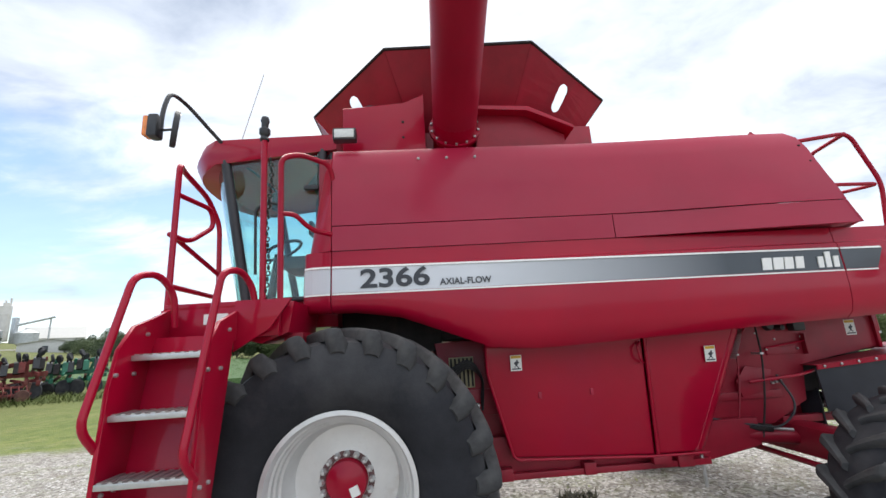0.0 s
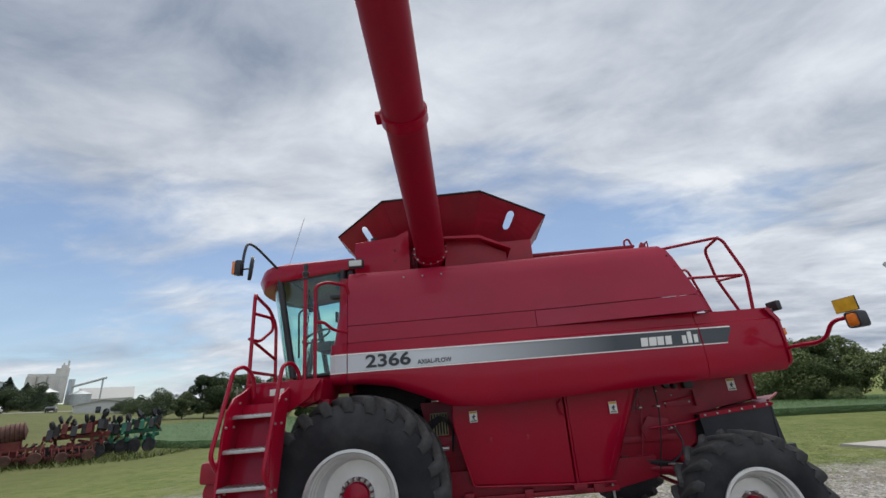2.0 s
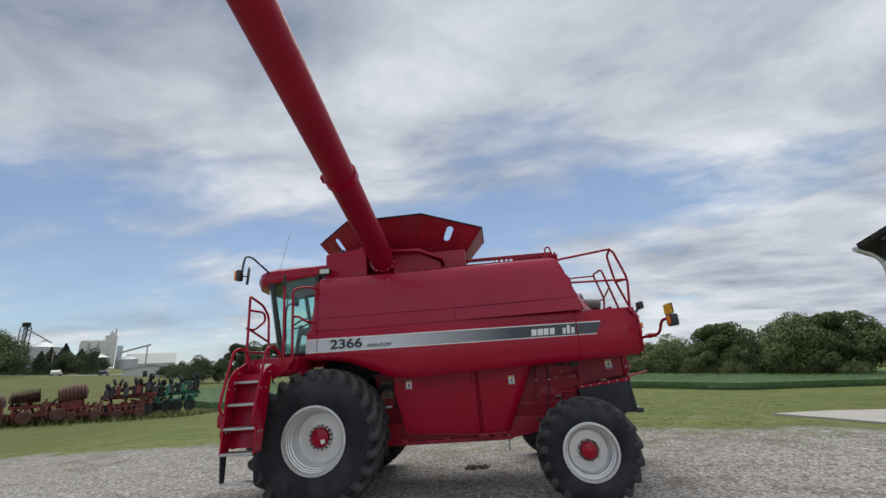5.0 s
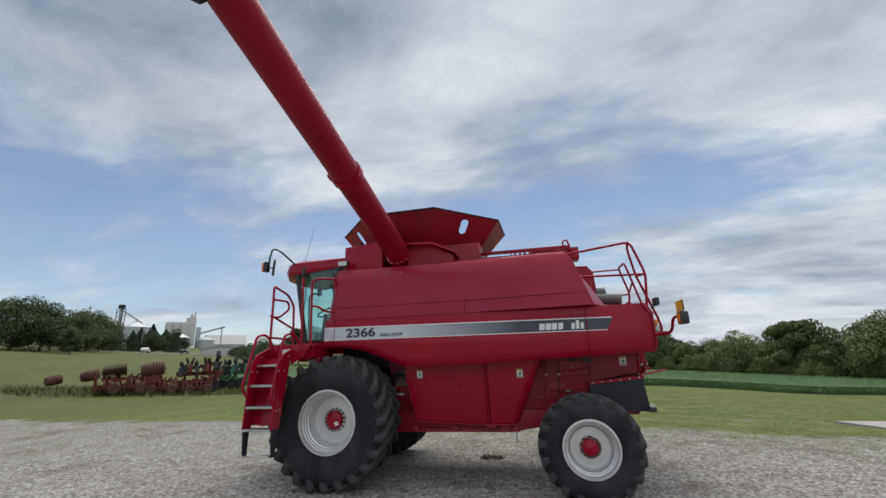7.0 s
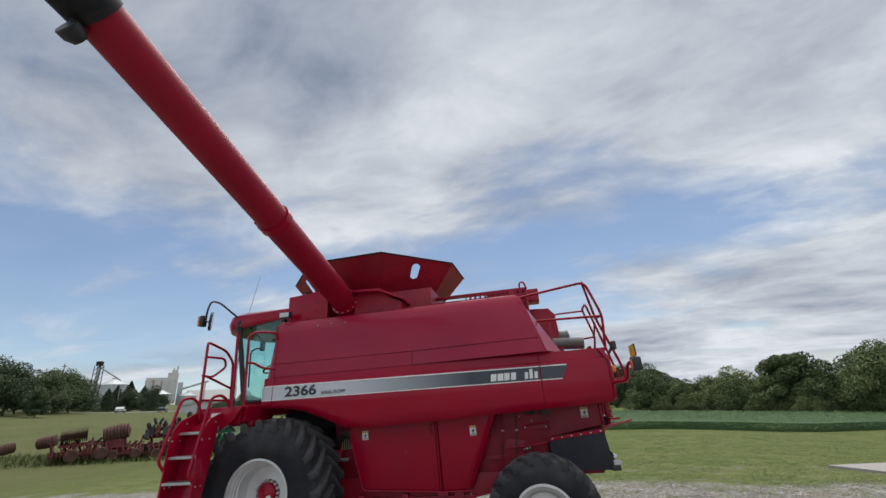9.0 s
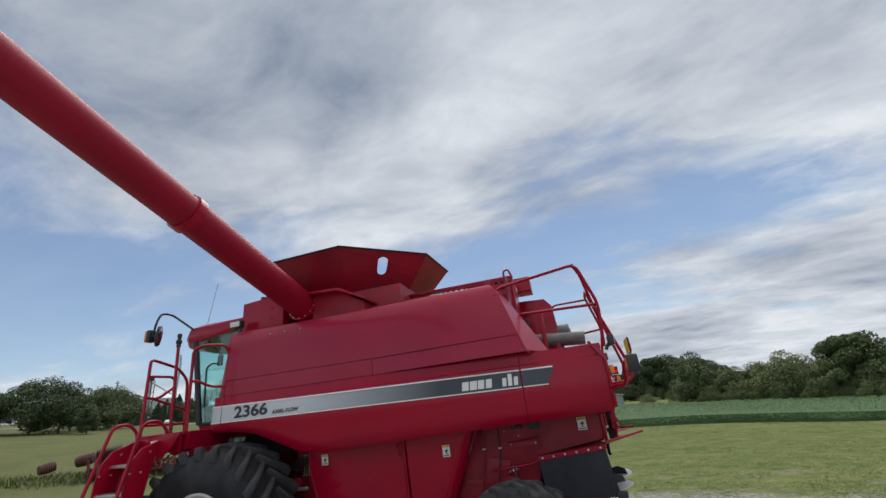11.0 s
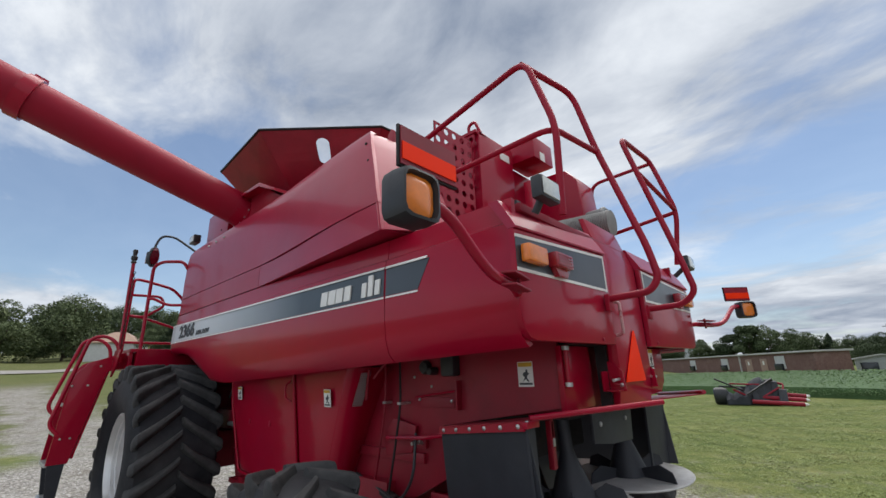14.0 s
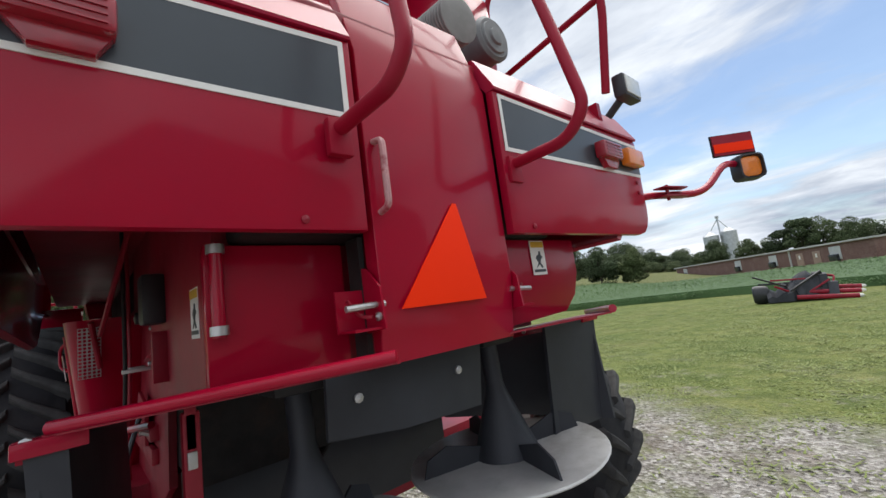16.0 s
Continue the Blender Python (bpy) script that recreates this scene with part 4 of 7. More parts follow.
ladder = new("ladder")
ladder.parent = combine
tagged(ladder, "red boarding ladder with grip-strut steps")
for x0 in (-1.055, -0.625):
    poly = [(-1.95, 0.86), (-1.78, 0.86), (-1.60, 1.76), (-1.44, 1.80), (-1.44, 1.98), (-1.58, 1.92), (-1.76, 1.86), (-1.86, 1.74), (-1.90, 1.55)]
    part("stringer", prism(poly, "x", x0, x0 + 0.022, 0.004), RED, ladder, "red ladder side plate")
    part("rubber_foot", prism([(-1.94, 0.90), (-1.80, 0.90), (-1.82, 0.52), (-1.90, 0.52)], "x", x0 + 0.004, x0 + 0.018), FLAP, ladder, "black rubber ladder foot")
    for yy, zz in ((-1.87, 1.62), (-1.74, 1.62), (-1.88, 1.10), (-1.80, 1.10), (-1.66, 1.82)):
        part("bolt", lathe([(0.0, 0.026), (0.010, 0.022), (0.012, -0.002)], Matrix.Translation((x0 + 0.012, yy, zz)) @ Matrix.Rotation(radians(90), 4, "Y"), 8), STEEL, ladder)
bm = bmesh.new()
add_loft(bm, [[(-1.05, -1.76, 0.90), (-0.62, -1.76, 0.90), (-0.62, -1.745, 0.90), (-1.05, -1.745, 0.90)], [(-1.05, -1.58, 1.80), (-0.62, -1.58, 1.80), (-0.62, -1.565, 1.80), (-1.05, -1.565, 1.80)]])
part("ladder_back", bm, RED, ladder)
for y, z in ((-1.74, 1.71), (-1.86, 1.437), (-1.90, 1.157), (-1.93, 0.87)):
    t = part("tread", box(-1.033, -0.624, y - 0.03, y + 0.14, z - 0.028, z, 0.005), STEEL, ladder, "galvanised grip tread")
    for i in range(9):
        part("grip_ridge", box(-1.02 + i * 0.045, -1.0 + i * 0.045, y - 0.026, y + 0.13, z - 0.001, z + 0.006), STEEL, t)
part("tread", box(-1.05, -0.62, -1.93, -1.80, 0.520, 0.535, 0.003), STEEL, ladder, "galvanised lower step plate")
for x, top in ((-1.06, 2.15), (-0.61, 2.15)):
    part("grab_rail", tube([(x, -1.90, 1.29 if x < -0.8 else 1.14), (x - 0.02, -1.99, 1.40 if x < -0.8 else 1.24), (x + 0.02, -1.80, 2.12), (x + 0.06, -1.66, 2.15), (x + 0.09, -1.55, 2.05), (x + 0.09, -1.52, 1.86)], 0.019, 0.14, 10), RED, ladder, "bent red grab rail")
part("ladder_gusset", prism([(-0.62, 1.99), (-0.30, 1.99), (-0.42, 1.82), (-0.62, 1.70)], "y", -1.56, -1.54, 0.004), RED, ladder)

rails = new("platform_railing")
rails.parent = combine
tagged(rails, "red tubular platform railing")
part("post", tube([(-0.47, -1.54, 1.85), (-0.49, -1.56, 3.02)], 0.019, 0.1, 10), RED, rails)
part("post_spring", lathe([(0.026, 0), (0.030, 0.01), (0.022, 0.03), (0.034, 0.05), (0.034, 0.08), (0.022, 0.09), (0.022, 0.12), (0.028, 0.14), (0.022, 0.165), (0, 0.17)], Matrix.Translation((-0.49, -1.56, 3.0)), 14), BLACK, rails)
bm = bmesh.new()
for i in range(26):
    z = 2.88 - i * 0.035
    add_lathe(bm, [(0.013 + 0.0045 * math.cos(2 * math.pi * k / 5), 0.0045 * math.sin(2 * math.pi * k / 5)) for k in range(5)], Matrix.Translation((-0.455 + 0.01 * math.sin(i * 0.4), -1.54, z)) @ Matrix.Rotation(radians(90), 4, "X" if i % 2 else "Y"), 8, close=True)
part("chain", bm, DARK, rails, "dark hanging chain")
part("loop_rail", tube([(-0.43, -1.36, 2.0), (-0.45, -1.36, 2.98), (-0.34, -1.30, 3.03), (-0.18, -1.12, 3.03), (-0.16, -1.06, 2.93)], 0.019, 0.12, 10), RED, rails)
part("loop_rail", tube([(-0.44, -1.36, 2.58), (-0.36, -1.33, 2.58), (-0.28, -1.20, 2.50), (-0.16, -1.06, 2.50)], 0.017, 0.08, 10), RED, rails)
part("front_rail", tube([(-1.08, -1.42, 1.80), (-1.08, -1.42, 2.93), (-1.12, -1.30, 2.93), (-1.12, -0.96, 2.86), (-1.10, -0.80, 2.70), (-1.08, -0.78, 2.0)], 0.019, 0.08, 10), RED, rails)
part("front_rail", tube([(-1.08, -1.41, 2.72), (-1.02, -1.10, 2.72), (-1.02, -1.05, 2.60), (-1.08, -1.25, 2.44), (-1.12, -1.42, 2.46), (-1.14, -1.30, 2.46), (-1.09, -0.80, 2.30)], 0.017, 0.07, 10), RED, rails)
part("front_rail", tube([(-1.08, -1.41, 2.12), (-1.09, -0.80, 2.12)], 0.017, 0.07, 10), RED, rails)


# ---- grain tank and its extension ----
tank = new("grain_tank")
tank.parent = combine
tagged(tank, "red grain tank with a flared folding extension")
TOP = [(0.25, -0.97), (1.50, -1.04), (2.48, -0.20), (2.52, 0.80), (1.50, 1.62), (0.25, 1.58), (-0.58, 0.75), (-0.58, 0.04)]
LOW = [(0.46, -0.52), (1.36, -0.54), (2.10, -0.08), (2.12, 0.62), (1.36, 1.14), (0.46, 1.12), (-0.14, 0.58), (-0.16, 0.12)]
ZT = [4.14, 4.13, 4.09, 4.10, 4.12, 4.13, 4.13, 4.13]
part("tank_box", box(-0.15, 2.15, -0.52, 0.93, 3.10, 3.62, 0.01), RED_DUST_SHADE, tank)


def flap_panel(i, slot=None):
    j = (i + 1) % 8
    a, b = Vector((*LOW[i], 3.60)), Vector((*LOW[j], 3.60))
    c, d = Vector((*TOP[j], ZT[j])), Vector((*TOP[i], ZT[i]))
    n = (b - a).cross(d - a).normalized() * 0.006
    bm = bmesh.new()
    def P(u, v): return (a.lerp(b, u)).lerp(d.lerp(c, u), v)
    outer = [(0, 0), (1, 0), (1, 1), (0, 1)]
    if slot is None:
        f = [P(*q) for q in outer]
        lo_, hi_ = [bm.verts.new(p - n) for p in f], [bm.verts.new(p + n) for p in f]
        bm.faces.new(lo_[::-1]); bm.faces.new(hi_)
        for k in range(4):
            bm.faces.new((lo_[k], lo_[(k + 1) % 4], hi_[(k + 1) % 4], hi_[k]))
    else:
        u0, v0, w, h = slot
        hole = []
        for k in range(24):
            t = 2 * math.pi * k / 24
            cx, sy = math.cos(t), math.sin(t)
            hole.append((u0 + w * cx, v0 + (h - w) * (1 if sy > 0 else -1 if sy < 0 else 0) * (1 if abs(sy) > 1e-6 else 0) + w * 1.6 * sy))
        # square frame round the hole, the same number of points
        frame_pts = []
        for k in range(24):
            t = 2 * math.pi * k / 24
            cx, sy = math.cos(t), math.sin(t)
            m_ = max(abs(cx), abs(sy))
            frame_pts.append((0.5 + 0.5 * cx / m_, 0.5 + 0.5 * sy / m_))
        for off in (-1, 1):
            A = [bm.verts.new(P(*q) + n * off) for q in frame_pts]
            B = [bm.verts.new(P(*q) + n * off) for q in hole]
            for k in range(24):
                bm.faces.new((A[k], A[(k + 1) % 24], B[(k + 1) % 24], B[k]))
    part("extension_panel", bm, RED_DUST_SHADE, tank, "dark red folding tank extension panel", smooth=False)
    part("panel_lip", tube([tuple(d), tuple(c)], 0.014, 0.05, 6), DARK, tank)


for i in range(8):
    flap_panel(i, (0.5, 0.64, 0.062, 0.17) if i in (1, 7) else None)
part("tank_lip", tube([(-0.58, 0.04, 4.13), (-0.20, 0.10, 3.66)], 0.012, 0.05, 6), RED, tank)
part("clean_grain_housing", prism([(-0.11, 3.22), (0.56, 3.22), (0.56, 3.74), (0.40, 3.65), (-0.11, 3.62)], "y", -0.92, -0.30, 0.008), RED, tank, "red sheet housing beside the tank")
for zz in (3.34, 3.48):
    part("bolt", lathe([(0.0, 0.008), (0.011, 0.004), (0.011, -0.004)], axis_y(0.38, -0.922, zz, -1), 8), DARK, tank)
part("work_lamp_body", box(-0.16, 0.02, -1.10, -1.02, 3.245, 3.345, 0.015), BLACK, tank)
part("work_lamp_glass", box(-0.145, 0.005, -1.106, -1.098, 3.26, 3.33, 0.006), LAMPGLASS, tank, "clear work-lamp glass")
part("beacon", lathe([(0.06, 0), (0.06, 0.03), (0.045, 0.06), (0.05, 0.09), (0.0, 0.10)], Matrix.Translation((0.10, -0.75, 3.63)), 14), BLACK, tank)
part("auger_cover", prism([(0.98, 3.20), (1.75, 3.20), (1.75, 3.36), (1.62, 3.42), (1.40, 3.56), (1.02, 3.58)], "y", -0.86, -0.50, 0.01), RED_DUST_SHADE, tank, "red cover over the tank's cross auger")
part("cover_lip", prism([(0.96, 3.56), (1.42, 3.54), (1.80, 3.36), (1.80, 3.39), (1.43, 3.575), (0.96, 3.595)], "y", -0.96, -0.50, 0.004), RED, tank)

# ---- unloading auger, swung out over the near side ----
auger = new("unloading_auger")
auger.parent = combine
tagged(auger, "long red unloading auger swung out to the side")
AZ, EL = radians(-2.0), radians(17.0)
D = Vector((math.sin(AZ) * math.cos(EL), -math.cos(AZ) * math.cos(EL), math.sin(EL)))
base = Vector((0.82, -0.72, 3.42))
axis = Matrix.Translation(base) @ D.to_track_quat("Z", "X").to_matrix().to_4x4()
part("elbow", tube([(0.82, -0.45, 3.16), (0.82, -0.60, 3.34), tuple(base + D * 0.25)], 0.185, 0.25, 28), RED, auger)
part("tube", lathe([(0.185, -0.12), (0.185, -0.11), (0.185, 1.5), (0.185, 3.0), (0.185, 4.60), (0.185, 4.62)], axis, 56), RED_AUGER, auger, "long red auger tube")
part("flange", lathe([(0.185, 0.10), (0.218, 0.10), (0.218, 0.135), (0.185, 0.135)], axis, 40, close=True), RED, auger)
for i in range(14):
    a = 2 * math.pi * i / 14
    part("bolt", lathe([(0.011, 0.08), (0.011, 0.150), (0.0, 0.152)], axis @ Matrix.Translation((0.202 * math.cos(a), 0.202 * math.sin(a), 0)), 6), STEEL, auger)
part("collar", lathe([(0.186, 2.07), (0.208, 2.07), (0.208, 2.17), (0.186, 2.17)], axis, 40, close=True), RED, auger, "red clamp collar")
part("collar_lug", box(-0.03, 0.03, 0.18, 0.25, 2.07, 2.17, 0.006, axis), RED, auger)
part("collar_lug", box(0.17, 0.24, -0.03, 0.03, 2.07, 2.17, 0.006, axis), RED, auger)
part("cable", tube([axis @ Vector((0.10, 0.165, 0.1)), axis @ Vector((0.10, 0.175, 2.0)), axis @ Vector((0.10, 0.172, 4.6))], 0.006, 0.05, 6), BLACK, auger)
part("spout_collar", lathe([(0.195, 4.55), (0.205, 4.55), (0.205, 4.80), (0.195, 4.80)], axis, 36, close=True), DARK, auger, "dark steel spout collar")
tip = base + D * 4.6
spout = [tip + D * 0.0, tip + D * 0.30, tip + D * 0.62 + Vector((0, 0, -0.06)), tip + D * 0.88 + Vector((0, 0, -0.26)), tip + D * 0.98 + Vector((0, 0, -0.52))]
bm = bmesh.new()
rings = []
for i, p in enumerate(spout):
    q = spout[min(i + 1, 4)] - spout[max(i - 1, 0)]
    mm = Matrix.Translation(p) @ q.to_track_quat("Z", "X").to_matrix().to_4x4()
    rr = 0.205 + 0.02 * i
    rings.append([mm @ Vector((rr * math.cos(2 * math.pi * k / 28), rr * math.sin(2 * math.pi * k / 28), 0)) for k in range(28)])
add_loft(bm, rings, caps=False)
bmesh.ops.solidify(bm, geom=bm.faces[:], thickness=0.012)
part("spout", bm, BLACK, auger, "black rubber discharge spout")
part("spout_lamp", lathe([(0.0, -0.10), (0.05, -0.09), (0.085, -0.04), (0.09, 0.02), (0.08, 0.03), (0.0, 0.032)], axis @ Matrix.Translation((-0.27, 0.05, 4.58)), 20), BLACK, auger, "round black unloading lamp")
part("lamp_stay", tube([axis @ Vector((-0.19, 0.03, 4.62)), axis @ Vector((-0.27, 0.05, 4.58))], 0.014, 0.05, 8), BLACK, auger)


# ---- rear end ----
def rear_panel(yi, yo, side):
    """One half of the tail: a flat sheet with a round lower corner, a bevelled lip, a tapering stripe and two lamps. yi, yo: its inner and outer edges."""
    def xs(y): return 4.578 + 0.033 * y
    d = 1 if yo > yi else -1
    rim = [(yi, 2.235), (yo, 2.205), (yo, 1.86), (yo - d * 0.008, 1.815), (yo - d * 0.03, 1.775), (yo - d * 0.062, 1.748), (yo - d * 0.11, 1.737), (yi, 1.737)]
    bm = bmesh.new()
    front = [bm.verts.new((xs(y), y, z)) for y, z in rim]
    back = [bm.verts.new((xs(y) - 0.030, y, z)) for y, z in rim]
    f = bm.faces.new(front)
    bm.faces.new(back[::-1])
    for i in range(len(rim)):
        bm.faces.new((front[i], front[(i + 1) % len(rim)], back[(i + 1) % len(rim)], back[i]))
    bmesh.ops.bevel(bm, geom=list(f.edges), offset=0.006, segments=2, affect="EDGES", profile=0.6)
    part("rear_panel", bm, RED, combine, "glossy red rear panel")
    # bevelled lip over the sheet
    rings = []
    for y, z in ((yi, 2.235), (yo, 2.205)):
        x = xs(y)
        rings.append([(x - 0.03, y, z + 0.002), (x + 0.008, y, z + 0.002), (x + 0.010, y, z + 0.010), (x - 0.070, y, z + 0.150), (x - 0.125, y, z + 0.150)])
    part("rear_panel_lip", loft(rings), RED_FADED, combine, "faded red bevelled lip")
    # the stripe narrows a little towards the flank
    a, b = yi + d * 0.02, yo - d * 0.004
    def top(y): return 2.212 - 0.045 * (y - a) / (b - a)
    def band(name, y0, y1, z0, z1, out, mat, label=""):
        rings = [[(xs(y) - 0.004, y, z0(y)), (xs(y) + out, y, z0(y)), (xs(y) + out, y, z1(y)), (xs(y) - 0.004, y, z1(y))] for y in (y0, y1)]
        part(name, loft(rings), mat, combine, label, smooth=False)
    band("rear_stripe", a, b, lambda y: 2.034, top, 0.0020, STRIPE_DARK, "charcoal stripe with a pale border")
    band("rear_pinstripe", a, b, lambda y: 2.020, lambda y: 2.034, 0.0030, WHITE)
    band("rear_pinstripe", a, b, top, lambda y: top(y) + 0.014, 0.0030, WHITE)
    band("rear_pinstripe", a, a + d * 0.014, lambda y: 2.034, top, 0.0032, WHITE)
    o, sh = side, abs(yo) - 1.120
    la, lr = sorted((o * (1.092 + sh), o * (0.930 + sh))), sorted((o * (0.876 + sh), o * (0.712 + sh)))
    xl = xs(sum(la) / 2)
    part("turn_lamp", box(xl + 0.002, xl + 0.048, *la, 2.058, 2.138, 0.014), AMBER, combine, "amber tail turn lamp")
    xl = xs(sum(lr) / 2)
    tail = part("tail_lamp", box(xl + 0.002, xl + 0.052, *lr, 2.066, 2.138, 0.012), REDLENS, combine, "red tail lamp")
    for i in range(4):
        part("lens_rib", box(xl + 0.0525, xl + 0.0555, lr[0] + 0.014, lr[1] - 0.014, 2.077 + i * 0.015, 2.081 + i * 0.015), REDLENS, tail)
    part("lamp_bracket", prism([(lr[0] + 0.02, 2.067), (lr[1] - 0.006, 2.067), (lr[1] - 0.03, 2.028), (lr[0] + 0.05, 2.028)], "x", xl + 0.002, xl + 0.030, 0.004), REDLENS, combine)
    for yy, zz in ((o * (1.06 + sh), 1.94), (o * (1.06 + sh), 1.99), (o * 0.4, 1.76)):
        part("bolt", lathe([(0.0, 0.008), (0.010, 0.004), (0.010, -0.004)], Matrix.Translation((xs(yy) + 0.001, yy, zz)) @ Matrix.Rotation(radians(90), 4, "Y"), 8), RED_DUST_SHADE, combine)


rear_panel(-0.245, -1.125, -1)
rear_panel(0.290, 1.300, 1)
# middle door with the slow-vehicle triangle
part("rear_door", prism([(4.50, 1.41), (4.535, 1.41), (4.56, 1.60), (4.56, 2.23), (4.47, 2.50), (4.44, 2.50), (4.52, 2.22)], "y", -0.225, 0.275, 0.006), RED, combine, "tall red rear door")
part("slow_vehicle_triangle", prism([(-0.172, 1.540), (0.137, 1.540), (0.062, 1.825), (0.048, 1.825)], "x", 4.563, 4.569, 0.002), ORANGE, combine, "fluorescent orange slow-vehicle triangle")
part("door_handle", tube([(4.56, -0.198, 1.975), (4.60, -0.198, 1.968), (4.60, -0.198, 1.795), (4.56, -0.198, 1.788)], 0.009, 0.02, 8), material("worn handle paint", (0.55, 0.30, 0.30), 0.5, vary=0.2, scale=30, second=(0.30, 0.02, 0.04), second_scale=18, second_range=(0.5, 0.62)), combine, "door handle worn to bare pale metal")
# lower rear housing
part("rear_lower_panel", box(4.375, 4.405, -0.57, -0.235, 1.42, 1.735, 0.006), RED, combine, "red lower rear panel")
part("rear_lower_panel", prism([(0.285, 1.735), (0.80, 1.735), (0.80, 1.60), (0.76, 1.51), (0.68, 1.45), (0.285, 1.43)], "x", 4.455, 4.485, 0.006), RED, combine)
part("rear_lower_frame", box(4.44, 4.50, -0.24, -0.225, 1.40, 1.735), DARK, combine)
part("pivot_bolt", tube([(4.422, -0.548, 1.735), (4.422, -0.548, 1.530)], 0.014, 0.05, 10), RED, combine)
for z in (1.722, 1.545):
    part("rod_collar", tube([(4.422, -0.548, z - 0.010), (4.422, -0.548, z + 0.010)], 0.019, 0.05, 10), STEEL, combine)
for s, y in ((-1, -0.234), (1, 0.284)):
    part("hinge_bracket", prism([(4.49, 1.655), (4.52, 1.65), (4.575, 1.60), (4.585, 1.50), (4.49, 1.49)], "y", y - 0.003, y + 0.003), RED, combine, "thin red hinge plate")
    part("hinge_bracket", box(4.50, 4.57, *sorted((y, y + s * 0.075)), 1.500, 1.506), RED, combine)
    part("hinge_bracket", box(4.492, 4.498, *sorted((y, y + s * 0.08)), 1.50, 1.60), RED, combine)
    part("hinge_pin", tube([(4.555, y + s * 0.085, 1.555), (4.555, y - s * 0.02, 1.56)], 0.008, 0.05, 8), STEEL, combine)
    part("hinge_pin", tube([(4.535, y + s * 0.07, 1.575), (4.535, y + s * 0.04, 1.535), (4.56, y + s * 0.02, 1.53)], 0.005, 0.02, 6), RED_DUST_SHADE, combine)
    part("bolt", lathe([(0.0, 0.012), (0.011, 0.006), (0.011, -0.004)], axis_y(4.565, y + s * 0.004, 1.53, s), 8), STEEL, combine)
warning_decal(4.490, 0.535, 1.665, 0.085, 0.13, 90)
# side housings of the straw hood
for s in (-1, 1):
    # this darker red puts the flank's shade into the sheet's colour
    part("straw_hood_side", prism([(2.70, 2.02), (3.45, 2.02), (3.45, 2.31), (4.374, 2.31), (4.374, 1.43), (3.66, 1.33), (3.62, 1.04), (3.30, 0.88), (2.58, 0.80), (2.58, 1.20)], "y", *sorted((s * 0.521, s * 0.546)), 0.004), RED_DUST_SHADE, combine, "red straw-hood side sheet")
    k = 1.0 if s < 0 else 1.30
    bm = bmesh.new()
    plan = [(3.64, 0.52), (4.34, 0.535), (4.48, 0.54), (4.52, 0.24), (4.70, 0.30 * k), (4.785, 0.345 * k), (4.34, 0.825 * k), (3.64, 0.675)]
    def fall(x): return 0.048 * max(0.0, x - 4.34) / 0.44 - 0.078 * max(0.0, 4.34 - x) / 0.70
    top = [bm.verts.new((x, s * y, 1.402 + fall(x))) for x, y in plan]
    low = [bm.verts.new((x, s * y, 1.396 + fall(x))) for x, y in plan]
    bm.faces.new(top)
    bm.faces.new(low[::-1])
    for i in range(8):
        bm.faces.new((top[i], top[(i + 1) % 8], low[(i + 1) % 8], low[i]))
    bmesh.ops.triangulate(bm, faces=bm.faces[:])
    part("spreader_ledge", bm, RED_DUST_SHADE, combine, "dusty red ledge sheet", smooth=False)
    part("ledge_pipe", tube([(4.345, s * 0.815 * k, 1.412), (4.785, s * 0.352 * k, 1.458)], 0.0125, 0.10, 12), RED, combine, "straight red rod along the ledge")
    part("ledge_bolt", lathe([(0.0, 0.012), (0.012, 0.006), (0.012, -0.004)], Matrix.Translation((4.345, s * 0.845 * k, 1.392)) @ Matrix.Rotation(radians(90), 4, "Y"), 8), STEEL, combine)
    bm = bmesh.new()
    add_loft(bm, [[(3.65, s * 0.67, 1.305), (3.65, s * 0.658, 1.305), (3.68, s * 0.648, 0.96), (3.68, s * 0.66, 0.96)], [(3.95, s * 0.745 * k, 1.340), (3.95, s * 0.733 * k, 1.340), (3.97, s * 0.72 * k, 0.93), (3.97, s * 0.732 * k, 0.93)], [(4.34, s * 0.845 * k, 1.39), (4.34, s * 0.833 * k, 1.39), (4.40, s * 0.80 * k, 0.93), (4.40, s * 0.812 * k, 0.93)]])
    part("side_flap", bm, FLAP, combine, "black rubber spreader flap")
    bm = bmesh.new()
    add_loft(bm, [[(3.65, s * 0.677, 1.284), (3.65, s * 0.687, 1.284), (3.65, s * 0.687, 1.320), (3.65, s * 0.677, 1.320)], [(4.34, s * 0.848 * k, 1.36), (4.34, s * 0.858 * k, 1.36), (4.34, s * 0.858 * k, 1.40), (4.34, s * 0.848 * k, 1.40)]])
    part("flap_bar", bm, RED, combine)
    part("flap_end", prism([(s * 0.85 * k, 1.39), (s * (0.79 * k if s < 0 else 0.70), 1.39), (s * (0.77 * k if s < 0 else 0.66), 0.95), (s * 0.815 * k, 0.93)], "x", 4.335, 4.350), FLAP, combine)
    part("flap_cap", box(4.33, 4.36, *sorted((s * 0.865 * k, s * 0.76 * k)), 1.37, 1.399, 0.004), RED, combine)
    for i in range(6):
        part("bolt", lathe([(0.0, 0.012), (0.011, 0.006), (0.011, -0.004)], axis_y(3.70 + i * 0.12, s * (0.700 + i * 0.0293) * (1 + (k - 1) * (0.1 + 0.15 * i)), 1.309 + i * 0.0135, s), 8), STEEL, combine)
